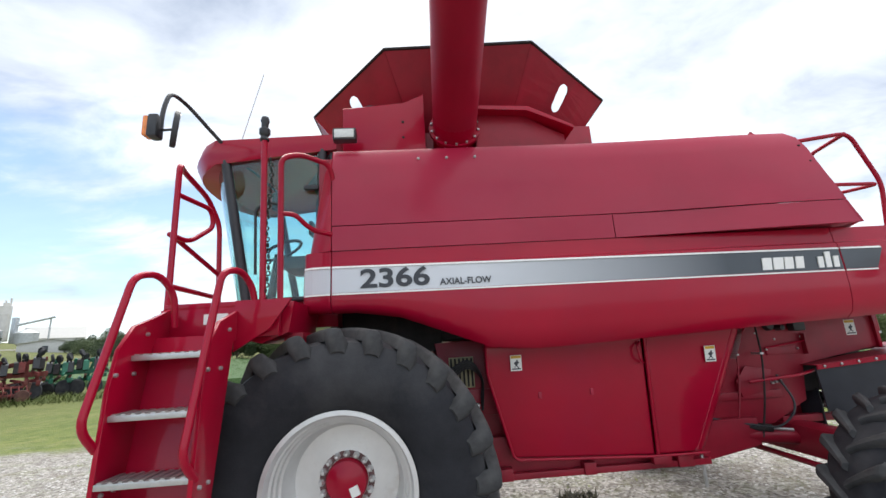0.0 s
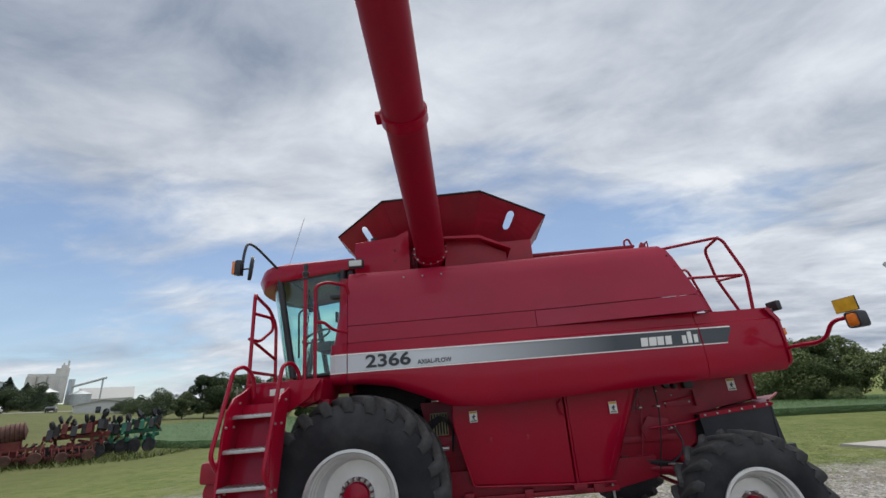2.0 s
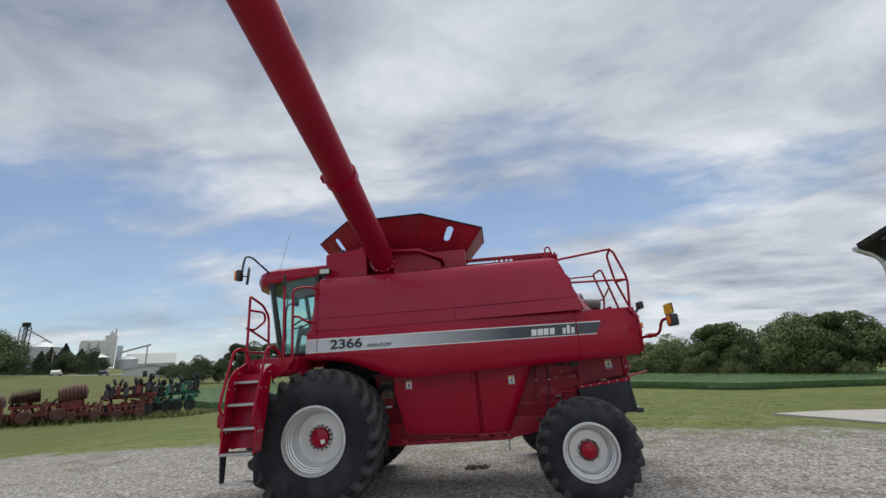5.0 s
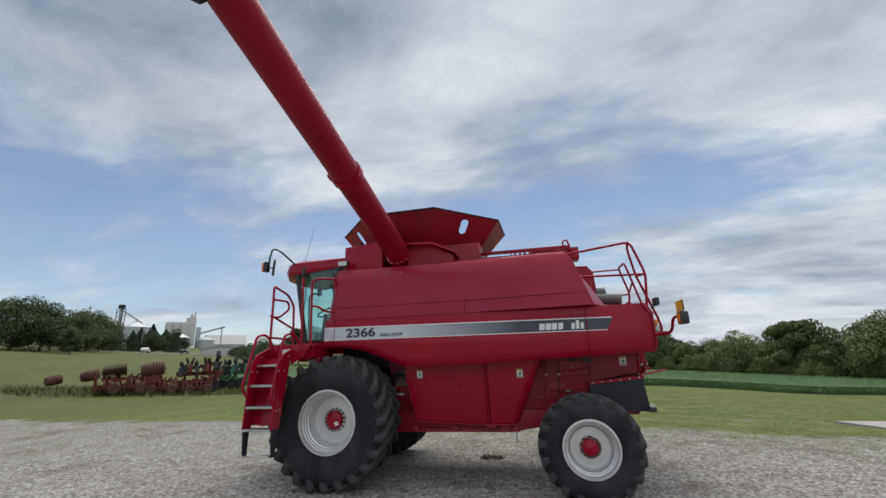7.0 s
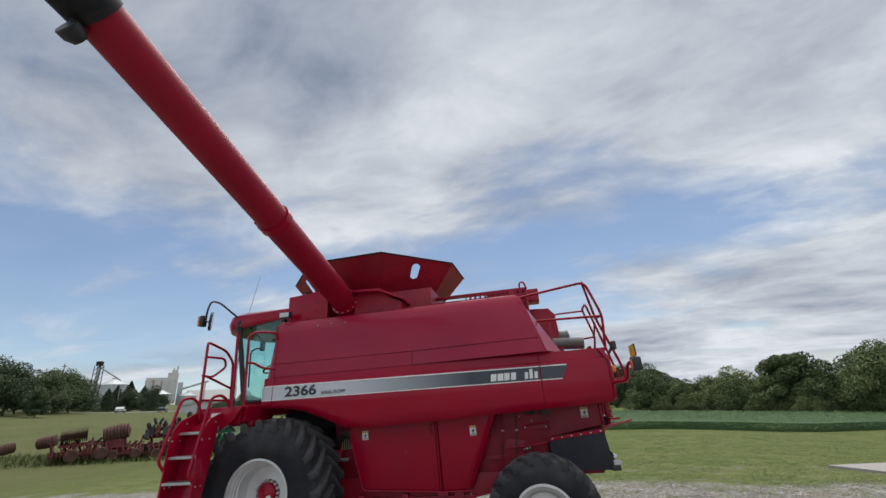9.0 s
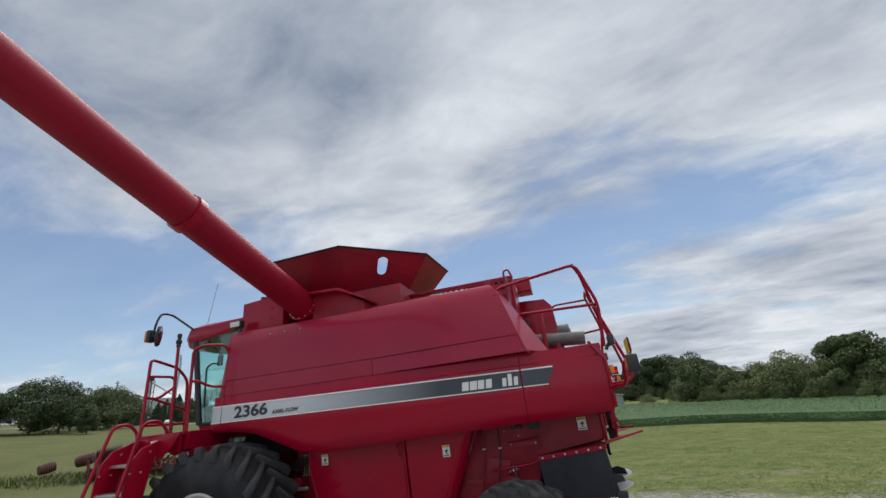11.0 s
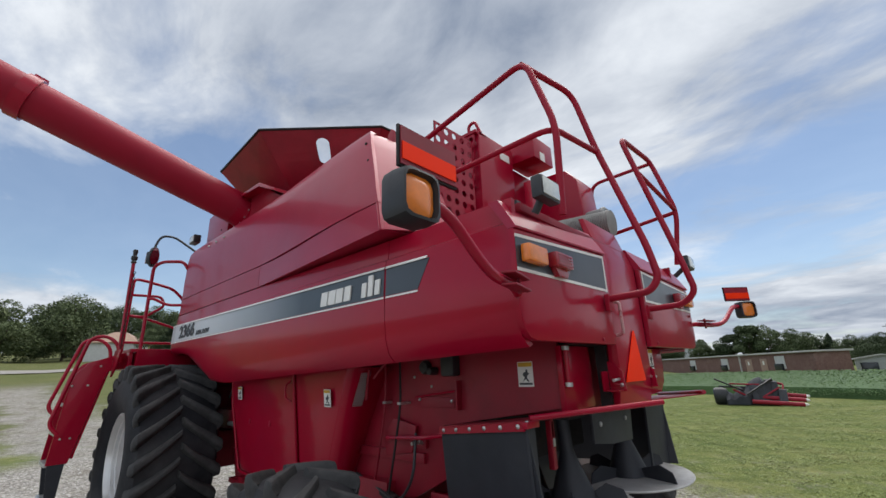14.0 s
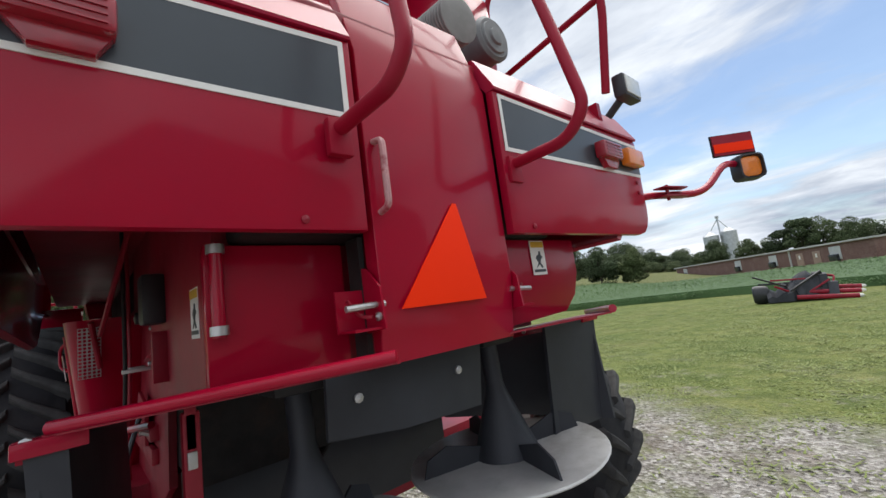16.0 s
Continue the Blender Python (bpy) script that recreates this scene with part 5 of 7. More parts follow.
part("spreader_back", prism([(-0.318, 1.40), (0.24, 1.41), (0.205, 1.20), (-0.10, 1.215), (-0.325, 1.245)], "x", 4.40, 4.415, 0.004), FLAP, combine, "dark spreader back board")
for y in (-0.235, 0.12):
    part("bolt", lathe([(0.0, 0.012), (0.013, 0.006), (0.013, -0.004)], Matrix.Translation((4.416, y, 1.33)) @ Matrix.Rotation(radians(90), 4, "Y"), 8), STEEL, combine)
part("spreader_hood", box(3.35, 3.95, -0.52, 0.52, 1.10, 1.40, 0.02), DARK, combine)
part("spreader_frame", box(3.4, 4.3, -0.52, -0.46, 0.86, 0.92, 0.008), RED_DUST_SHADE, combine)
part("spreader_frame", box(4.30, 4.33, -0.61, -0.575, 1.16, 1.38, 0.006), RED_DUST_SHADE, combine)
part("spreader_frame", tube([(4.3, -0.56, 0.90), (3.9, -0.10, 1.10)], 0.016, 0.05, 8), DARK, combine)
for s in (-1, 1):
    sp = new("spinner")
    sp.parent = combine
    sp.matrix_basis = pose(4.26, 0.46 if s > 0 else -0.315, 0.94, 0, -3, 25 if s < 0 else 70)
    tagged(sp, "straw spreader spinner with a dark cone")
    rd = 0.38 if s > 0 else 0.31
    part("disc", lathe([(0.0, 0.0), (rd - 0.005, 0.0), (rd, 0.006), (rd - 0.005, 0.012), (0.0, 0.012)], Matrix(), 44), DISC, sp, "pale worn steel spinner disc")
    part("cone", lathe([(0.125, 0.012), (0.12, 0.03), (0.045, 0.23), (0.035, 0.27), (0.035, 0.50), (0.0, 0.50)], Matrix(), 28, caps=False), FLAP, sp, "dark steel cone")
    for i in range(4):
        mm = Matrix.Rotation(radians(90 * i), 4, "Z")
        part("paddle", prism([(0.10, 0.012), (rd - 0.04, 0.012), (rd - 0.06, 0.07), (rd - 0.14, 0.10), (0.10, 0.06)], "y", -0.004, 0.004), FLAP, sp).matrix_basis = mm
    part("gearbox", box(4.18, 4.34, *sorted(((0.42 if s > 0 else -0.33) - 0.09, (0.42 if s > 0 else -0.33) + 0.09)), 1.36, 1.42, 0.02), DARK, combine)

# rear work lamps, mirrors on arms and the deck railing
for s in (-1, 1):
    sh = 0.0 if s < 0 else 0.20
    lx, ly = (0.0, 0.0) if s < 0 else (0.075, 0.12)
    part("work_lamp_body", box(4.606 + lx, 4.664 + lx, *sorted((s * (1.066 + ly), s * (0.900 + ly))), 2.335, 2.442, 0.016), BLACK, combine, "black rear work lamp")
    part("work_lamp_glass", box(4.660 + lx, 4.669 + lx, *sorted((s * (1.053 + ly), s * (0.913 + ly))), 2.348, 2.429, 0.006), LAMPGLASS, combine)
    part("lamp_foot", tube([(4.57 + lx * 0.5, s * (0.98 + ly), 2.30), (4.61 + lx, s * (0.98 + ly), 2.36)], 0.018, 0.05, 8), BLACK, combine)
    ox, oy = (0.0, 0.0) if s < 0 else (0.20, 0.30)
    swing = Matrix() if s < 0 else Matrix.Translation((4.86, 2.10, 0)) @ Matrix.Rotation(radians(-44), 4, "Z") @ Matrix.Translation((-4.86, -2.10, 0))
    part("marker_arm", tube([(4.50, s * (1.06 + sh), 1.915), (4.57 + ox * 0.2, s * (1.20 + sh * 0.7), 1.935), (4.64 + ox * 0.6, s * (1.46 + sh * 1.3), 1.935), (4.625 + ox, s * (1.63 + oy), 2.105), (4.655 + ox, s * (1.80 + oy), 2.115)], 0.0185, 0.13, 16), RED, combine, "bent red marker-lamp arm")
    for z in (1.912, 1.956):
        part("arm_clamp", prism([(4.56 + ox * 0.4, s * (1.17 + sh)), (4.62 + ox * 0.4, s * (1.16 + sh)), (4.665 + ox * 0.4, s * (1.33 + sh)), (4.62 + ox * 0.4, s * (1.36 + sh))], "z", z, z + 0.008, 0.002), RED_DUST_SHADE, combine)
    part("clamp_bolt", tube([(4.605 + ox * 0.4, s * (1.22 + sh), 1.898), (4.605 + ox * 0.4, s * (1.22 + sh), 1.976)], 0.008, 0.05, 8), RED_DUST_SHADE, combine)
    a, b = 1.765 + oy, 1.910 + oy
    def lamp_ring(x, inset):
        i, j = a + inset, b - inset
        lo_, hi_ = 2.008 + inset, 2.158 - inset
        c = min(0.026, (j - i) * 0.28)
        return [(x, s * y, z) for y, z in ((i + c, lo_), (j - c, lo_), (j - c * 0.3, lo_ + c * 0.3), (j, lo_ + c), (j, hi_ - c), (j - c * 0.3, hi_ - c * 0.3), (j - c, hi_), (i + c, hi_), (i + c * 0.3, hi_ - c * 0.3), (i, hi_ - c), (i, lo_ + c), (i + c * 0.3, lo_ + c * 0.3))]
    part("marker_lamp_body", loft([lamp_ring(4.655 + ox, 0.05), lamp_ring(4.625 + ox, 0.012), lamp_ring(4.63 + ox, 0.002), lamp_ring(4.67 + ox, 0.0), lamp_ring(4.716 + ox, 0.004), lamp_ring(4.718 + ox, 0.012), lamp_ring(4.695 + ox, 0.016), lamp_ring(4.68 + ox, 0.05)]), BLACK, combine, "black marker-lamp housing").matrix_basis = swing
    part("marker_lamp_lens", loft([lamp_ring(4.690 + ox, 0.014), lamp_ring(4.702 + ox, 0.018), lamp_ring(4.710 + ox, 0.036), lamp_ring(4.712 + ox, 0.055)]), AMBER, combine, "dusty amber marker lens").matrix_basis = swing
    part("marker_lamp_lens", loft([lamp_ring(4.640 + ox, 0.014), lamp_ring(4.630 + ox, 0.018), lamp_ring(4.622 + ox, 0.036), lamp_ring(4.620 + ox, 0.055)]), AMBER, combine, "dusty amber marker lens").matrix_basis = swing
    py = sorted((s * (1.655 + oy), s * (1.895 + oy)))
    plate = part("marker_plate", box(4.6730 + ox, 4.6830 + ox, *py, 2.163, 2.293, 0.002), DARK, combine, "marker plate, yellow in front and red behind")
    plate.matrix_basis = swing
    part("marker_plate_front", box(4.6705 + ox, 4.6725 + ox, py[0] + 0.004, py[1] - 0.004, 2.167, 2.289), YELLOW, plate, "yellow reflective face")
    part("marker_plate_back", box(4.6835 + ox, 4.6875 + ox, py[0] + 0.006, py[1] - 0.006, 2.170, 2.288), RED_DUST_SHADE, plate)
    part("marker_plate_strip", box(4.6875 + ox, 4.6910 + ox, py[0] + 0.01, py[1] - 0.01, 2.185, 2.238), ORANGE, plate, "orange reflective strip")

rail = new("deck_railing")
rail.parent = combine
tagged(rail, "red tubular railing round the rear deck")
TR, B = 0.0185, 0.10
part("rail_hoop", tube([(3.50, -0.67, 3.06), (3.48, -0.66, 3.24), (4.47, -0.74, 3.345), (4.62, -0.76, 2.84), (4.58, -0.72, 2.36)], TR, B, 10), RED_AUGER, rail)
part("rail_hoop", tube([(4.44, -0.735, 3.34), (4.53, -0.27, 3.335), (4.61, -0.215, 2.92), (4.82, -0.28, 2.22), (4.85, -0.29, 2.05), (4.80, -0.30, 1.985), (4.58, -0.31, 1.975)], TR, B, 10), RED_AUGER, rail)
part("rail_bar", tube([(3.58, -0.69, 2.87), (4.60, -0.765, 2.83), (4.61, -0.215, 2.90)], TR * 0.9, B, 10), RED_AUGER, rail)
part("rail_foot", box(4.575, 4.60, -0.34, -0.28, 1.91, 2.0, 0.004), RED_AUGER, rail)
part("rail_hoop", tube([(4.58, 0.34, 1.975), (4.80, 0.34, 1.98), (4.88, 0.33, 2.05), (4.80, 0.34, 2.40), (4.59, 0.36, 3.255), (4.61, 0.99, 3.29), (4.74, 0.96, 2.78), (4.66, 1.0, 2.37)], TR, B, 10), RED_AUGER, rail)
part("rail_bar", tube([(4.68, 0.35, 2.92), (4.73, 0.96, 2.80)], TR * 0.85, B, 10), RED_AUGER, rail)
part("rail_bar", tube([(4.61, 0.98, 3.26), (4.08, 1.02, 3.26), (4.00, 1.02, 2.36)], TR * 0.85, B, 10), RED_AUGER, rail)
part("rail_bar", tube([(4.73, 0.96, 2.78), (4.02, 1.02, 2.72)], TR * 0.85, B, 10), RED_AUGER, rail)
part("rail_foot", box(4.575, 4.60, 0.31, 0.37, 1.91, 2.0, 0.004), RED_AUGER, rail)

# engine deck: perforated screen box, air box, rounded cover, ribbed hose
def perforated(x0, x1, y, z0, z1, holes_x, holes_z, r):
    bm = bmesh.new()
    dx, dz = (x1 - x0) / holes_x, (z1 - z0) / holes_z
    for i in range(holes_x):
        for j in range(holes_z):
            cx, cz = x0 + (i + 0.5) * dx, z0 + (j + 0.5) * dz
            for off in (0.0, 0.006):
                ring, sq = [], []
                for k in range(16):
                    a = 2 * math.pi * k / 16
                    c, s_ = math.cos(a), math.sin(a)
                    m_ = max(abs(c), abs(s_))
                    ring.append(bm.verts.new((cx + r * c, y + off, cz + r * s_)))
                    sq.append(bm.verts.new((cx + dx / 2 * c / m_, y + off, cz + dz / 2 * s_ / m_)))
                for k in range(16):
                    bm.faces.new((sq[k], sq[(k + 1) % 16], ring[(k + 1) % 16], ring[k]))
    bmesh.ops.remove_doubles(bm, verts=bm.verts[:], dist=0.0005)
    return bm


engine = new("engine_deck")
engine.parent = combine
tagged(engine, "engine deck with screens, air box and ribbed hose")
part("screen", perforated(2.65, 3.64, -0.16, 3.02, 3.50, 12, 5, 0.026), RED, engine, "perforated red cooling screen", smooth=False)
part("screen_top", box(1.95, 3.66, -0.17, -0.02, 3.50, 3.53, 0.004), RED, engine)
bm = perforated(-0.62, -0.17, 0, 2.42, 3.42, 5, 11, 0.026)
bmesh.ops.transform(bm, matrix=Matrix.Translation((3.62, 0, 0)) @ Matrix.Rotation(radians(90), 4, "Z"), verts=bm.verts[:])
part("screen", bm, RED, engine, "perforated red cooling screen", smooth=False)
part("screen_box", box(3.0, 3.66, -0.13, 0.36, 2.36, 3.53, 0.012), RED, engine)
part("air_box", box(3.58, 3.86, 0.40, 0.74, 3.42, 3.635, 0.012), RED, engine, "red air-intake box")
part("screen_box", box(3.0, 3.60, 0.36, 0.95, 2.36, 3.40, 0.012), RED, engine)
part("rotor_cover", prism([(3.60, 2.36), (4.06, 2.36), (4.12, 2.90), (4.10, 3.20), (4.0, 3.32), (3.60, 3.34)], "y", 0.66, 1.0, 0.03), RED, engine, "rounded red cover")
part("strut", box(3.90, 3.96, 0.10, 0.16, 2.36, 3.05, 0.006), RED, engine)
part("small_sensor", box(3.70, 3.76, 0.20, 0.27, 2.86, 2.98, 0.01), BLACK, engine)
part("data_plate", box(3.6605, 3.6635, 0.16, 0.30, 3.38, 3.45), WHITE, engine, "white data plate")
part("data_plate", box(3.8605, 3.8635, 0.50, 0.58, 3.42, 3.50), WHITE, engine)
bm = bmesh.new()
prof = []
for i in range(41):
    prof += [(0.086, i * 0.016), (0.096, i * 0.016 + 0.004), (0.096, i * 0.016 + 0.009), (0.086, i * 0.016 + 0.012)]
add_lathe(bm, prof, Matrix.Translation((3.80, 0.34, 2.66)) @ Matrix.Rotation(radians(94), 4, "Y"), 24)
part("ribbed_hose", bm, material("grey ribbed hose", (0.24, 0.24, 0.23), 0.7, vary=0.2, scale=8), engine, "grey ribbed air hose")
part("air_cleaner", lathe([(0.0, -0.36), (0.105, -0.36), (0.11, -0.34), (0.11, -0.03), (0.116, -0.02), (0.116, 0.0), (0.10, 0.012), (0.085, 0.012), (0.080, 0.022), (0.045, 0.022), (0.040, 0.034), (0.0, 0.036)], Matrix.Translation((4.26, 0.78, 2.80)) @ Matrix.Rotation(radians(90), 4, "Y"), 32), material("grey moulded plastic", (0.16, 0.17, 0.17), 0.5, vary=0.15, scale=20), engine, "grey round air-cleaner canister")
part("cleaner_strap", lathe([(0.113, -0.20), (0.117, -0.20), (0.117, -0.17), (0.113, -0.17)], Matrix.Translation((4.26, 0.78, 2.80)) @ Matrix.Rotation(radians(90), 4, "Y"), 32, close=True), STEEL, engine)
part("cleaner_stand", box(3.98, 4.16, 0.70, 0.86, 2.36, 2.70, 0.01), RED, engine)
part("cleaner_bracket", box(4.06, 4.12, 0.27, 0.41, 2.36, 2.58, 0.008), RED, engine)
part("lifting_loop", tube([(3.55, -0.10, 3.50), (3.55, -0.12, 3.62), (3.62, -0.12, 3.64), (3.66, -0.10, 3.52)], 0.014, 0.06, 8), RED, engine)
part("edge_screen", perforated(1.55, 3.35, -0.70, 3.20, 3.30, 20, 1, 0.028), RED_DUST_SHADE, engine, "perforated red strip", smooth=False)

# plugs and cables under the flank
part("gearbox_cap", lathe([(0.0, 0.04), (0.035, 0.036), (0.045, 0.02), (0.045, -0.02)], axis_y(3.42, -0.55, 1.66, -1), 20), BLACK, combine, "black rubber cap")
part("socket", box(3.60, 3.71, -0.615, -0.541, 1.60, 1.775, 0.018), BLACK, combine, "black plug box on the red side sheet")
part("plug", lathe([(0.0, 0.05), (0.022, 0.045), (0.026, 0.0), (0.026, -0.03)], axis_y(3.50, -0.57, 1.635, -1), 14), BLACK, combine)
rings = []
for x, z in ((3.015, 1.675), (2.815, 1.235), (2.635, 0.84), (2.60, 0.775)):
    yo = 0.82 - 0.10 * (1.65 - z) / 0.9
    rise = 0.12 * (1.675 - z) / 0.9
    ring = [(x - 0.105 + 0.105 * math.sin(k * math.pi / 16), -yo + 0.105 * (1 - math.cos(k * math.pi / 16)), z) for k in range(9)] + [(x + 0.012, -0.538, z + rise)]
    rings.append(ring + [(px - 0.014, py + 0.012, pz) for px, py, pz in ring[::-1]])
part("bay_end_sheet", loft(rings), RED, combine, "red end sheet with a broad rounded edge closing the service bay")
bm = perforated(-0.775, -0.695, 0, 1.42, 1.64, 5, 14, 0.0062)
for v in bm.verts:
    v.co = (3.027 + 0.4545 * (v.co.z - 1.675) + v.co.y, v.co.x, v.co.z)
part("sieve_plate", bm, DISC, combine, "pale perforated sieve plate", smooth=False)
part("sieve_strap", tube([(3.04, -0.73, 1.66), (3.00, -0.715, 1.56), (2.975, -0.70, 1.46)], 0.011, 0.05, 8), RED_DUST_SHADE, combine)
for k, (x, y) in enumerate(((3.05, -0.60), (3.24, -0.63))):
    part("drain_pipe", tube([(x, y, 2.02), (x + 0.01, y, 1.42), (x - 0.05, y - 0.01, 1.10), (x - 0.13, y, 0.80)], 0.0075, 0.10, 8), (RED_DUST_SHADE, DARK)[k], combine, "thin pipe running down the body")
    part("pipe_clip", box(x - 0.012, x + 0.020, y - 0.012, -0.541, 1.43, 1.445, 0.002), STEEL, combine)
part("door_stay", tube([(3.45, -0.62, 1.98), (3.05, -0.70, 1.60)], 0.010, 0.05, 6), RED_DUST_SHADE, combine)
part("hook_bracket", box(4.32, 4.33, -0.605, -0.582, 1.30, 1.39, 0.003), RED_DUST_SHADE, combine, "small red hook plate")
part("hook_bracket", box(4.32, 4.335, -0.603, -0.584, 1.262, 1.298, 0.003), STEEL, combine)
# black sheet added to darken the opening behind the spinners
part("dark_backing", box(3.75, 3.765, -0.53, 0.56, 0.78, 1.12, 0.004), FLAP, combine, "black sheet added so the opening behind the spinners stays dark")
# hydraulic hoses and valve behind the drive wheel
for i in range(4):
    part("hydraulic_hose", tube([(0.62, -0.62 - i * 0.03, 1.36 + i * 0.03), (0.80, -0.66 - i * 0.03, 1.50 + i * 0.02), (0.92, -0.64, 1.40), (0.90, -0.60, 1.24 - i * 0.03)], 0.011, 0.12, 6), BLACK, combine, "black hydraulic hose")
part("valve_block", box(0.60, 0.74, -0.70, -0.56, 1.16, 1.32, 0.012), RED_DUST_SHADE, combine)
part("valve_spool", tube([(0.70, -0.72, 1.20), (0.86, -0.72, 1.20)], 0.022, 0.05, 8), STEEL, combine)
part("radiator_grille", box(0.66, 0.86, -0.555, -0.545, 1.32, 1.56, 0.004), material("dull cream paint", (0.34, 0.30, 0.17), 0.6, vary=0.2, scale=12), combine, "dull cream grille")
for i in range(6):
    part("grille_bar", box(0.67 + i * 0.033, 0.685 + i * 0.033, -0.565, -0.556, 1.33, 1.55), DARK, combine)
part("linkage_plate", box(3.36, 3.66, -0.556, -0.541, 1.412, 1.475, 0.004), RED_DUST_SHADE, combine)
part("linkage_rod", tube([(3.34, -0.575, 1.475), (3.70, -0.575, 1.515)], 0.007, 0.04, 8), RED, combine)
part("linkage_post", box(3.695, 3.712, -0.590, -0.541, 1.405, 1.575, 0.003), RED_DUST_SHADE, combine)
for x, z in ((3.36, 1.46), (3.64, 1.455), (3.70, 1.55), (3.30, 1.60), (3.46, 1.54)):
    part("bolt", lathe([(0.0, 0.010), (0.009, 0.006), (0.010, -0.004)], axis_y(x, -0.558 if z < 1.5 else -0.545, z, -1), 8), STEEL, combine)
part("linkage_rod", tube([(3.10, -0.62, 1.22), (3.50, -0.66, 1.25), (3.72, -0.60, 1.28)], 0.012, 0.04, 8), RED, combine)
part("cable", tube([(3.36, -0.60, 1.26), (3.42, -0.68, 1.02), (3.26, -0.66, 0.86), (2.92, -0.60, 0.92), (2.74, -0.60, 0.96)], 0.009, 0.15, 8), BLACK, combine)
part("hose_fitting", box(3.30, 3.42, -0.575, -0.541, 1.17, 1.23, 0.006), RED_DUST_SHADE, combine)
for i in range(3):
    part("fitting_nut", tube([(3.32 + 0.035 * i, -0.57, 1.20), (3.32 + 0.035 * i, -0.60, 1.195 + 0.01 * i)], 0.011, 0.04, 8), STEEL, combine)
part("steering_cylinder", tube([(2.86, -0.56, 0.90), (3.20, -0.62, 0.86)], 0.032, 0.05, 12), DARK, combine, "dark steering cylinder")
part("cylinder_rod", tube([(3.20, -0.62, 0.86), (3.36, -0.64, 0.84)], 0.014, 0.05, 10), STEEL, combine)
part("link_bar", box(2.70, 3.40, -0.57, -0.545, 1.08, 1.14, 0.006), RED_DUST_SHADE, combine)
part("bracket_plate", prism([(3.05, 1.10), (3.30, 1.14), (3.34, 1.30), (3.12, 1.34), (3.02, 1.22)], "y", -0.58, -0.565, 0.004), RED_DUST_SHADE, combine)
part("black_tip", box(4.36, 4.46, -0.86, -0.80, 0.925, 0.985, 0.008), BLACK, combine, "black rubber flap corner")


# ---- trees ----
LEAF = {}


def leaf_material(name, dark, light, upright=0.0, vary=True):
    m = bpy.data.materials.new(name)
    m.use_nodes = True
    nt = m.node_tree
    b = nt.nodes["Principled BSDF"]
    b.inputs["Roughness"].default_value = 0.6
    b.inputs["Specular IOR Level"].default_value = 0.12
    b.inputs["Subsurface Weight"].default_value = 0.0
    geo = nt.nodes.new("ShaderNodeNewGeometry")
    r = nt.nodes.new("ShaderNodeValToRGB")
    r.color_ramp.elements[0].color = (*dark, 1)
    r.color_ramp.elements[1].color = (*light, 1)
    nt.links.new(geo.outputs["Random Per Island"], r.inputs[0])
    info = nt.nodes.new("ShaderNodeObjectInfo")
    hue = nt.nodes.new("ShaderNodeHueSaturation")
    mr = nt.nodes.new("ShaderNodeMapRange")
    mr.inputs["To Min"].default_value, mr.inputs["To Max"].default_value = 0.62, 1.4
    tone = nt.nodes.new("ShaderNodeMapRange")
    tone.inputs["To Min"].default_value, tone.inputs["To Max"].default_value = 0.515, 0.478
    nt.links.new(info.outputs["Random"], tone.inputs[0])
    if vary:
        nt.links.new(tone.outputs[0], hue.inputs["Hue"])
    nt.links.new(info.outputs["Random"], mr.inputs[0])
    if vary:
        nt.links.new(mr.outputs[0], hue.inputs["Value"])
    nt.links.new(r.outputs[0], hue.inputs["Color"])
    nt.links.new(hue.outputs[0], b.inputs["Base Color"])
    if upright:
        mx = nt.nodes.new("ShaderNodeMix")
        mx.data_type = "VECTOR"
        mx.inputs[0].default_value = upright
        nt.links.new(geo.outputs["Normal"], mx.inputs[4])
        mx.inputs[5].default_value = (0, 0, 1)
        nt.links.new(mx.outputs[1], b.inputs["Normal"])
    return m


LEAF_BROAD = leaf_material("broad leaves", (0.066, 0.092, 0.034), (0.165, 0.198, 0.082), upright=0.3)
LEAF_TOWN = leaf_material("town tree leaves", (0.036, 0.056, 0.026), (0.092, 0.122, 0.056), upright=0.25)
LEAF_DARK = leaf_material("dark needles", (0.024, 0.041, 0.024), (0.065, 0.088, 0.051))
LEAF_CROP = leaf_material("bean leaves", (0.050, 0.100, 0.030), (0.070, 0.128, 0.040), upright=0.85, vary=False)
BARK = material("bark", (0.075, 0.058, 0.045), 0.9, vary=0.35, scale=6, bump=0.4, bump_scale=20)


def leaf_cards(rng, centers, count, size, flat=0.0):
    """Many small folded leaves round ellipsoid centres (x, y, z, rx, rz)."""
    n = len(centers) * count
    verts = np.zeros((n * 4, 3))
    k = 0
    for cx, cy, cz, rx, rz in centers:
        d = rng.normal(size=(count, 3))
        d /= np.linalg.norm(d, axis=1)[:, None]
        rad = rng.uniform(0.55, 1.08, count) ** 0.6
        p = np.stack([cx + d[:, 0] * rx * rad, cy + d[:, 1] * rx * rad, cz + d[:, 2] * rz * rad], 1)
        nrm = d * 0.8 + rng.normal(size=(count, 3)) * 0.6
        nrm /= np.linalg.norm(nrm, axis=1)[:, None]
        a = np.cross(nrm, rng.normal(size=(count, 3)))
        a /= np.linalg.norm(a, axis=1)[:, None]
        b = np.cross(nrm, a)
        s = (size * rng.uniform(0.5, 1.3, count))[:, None]
        q = np.stack([p - a * s, p - b * s * 0.55, p + a * s, p + b * s * 0.55], 1)
        q[:, 1] += nrm * s * 0.25
        verts[k:k + count * 4] = q.reshape(-1, 3)
        k += count * 4
    faces = np.arange(n * 4).reshape(-1, 4)
    return verts, faces


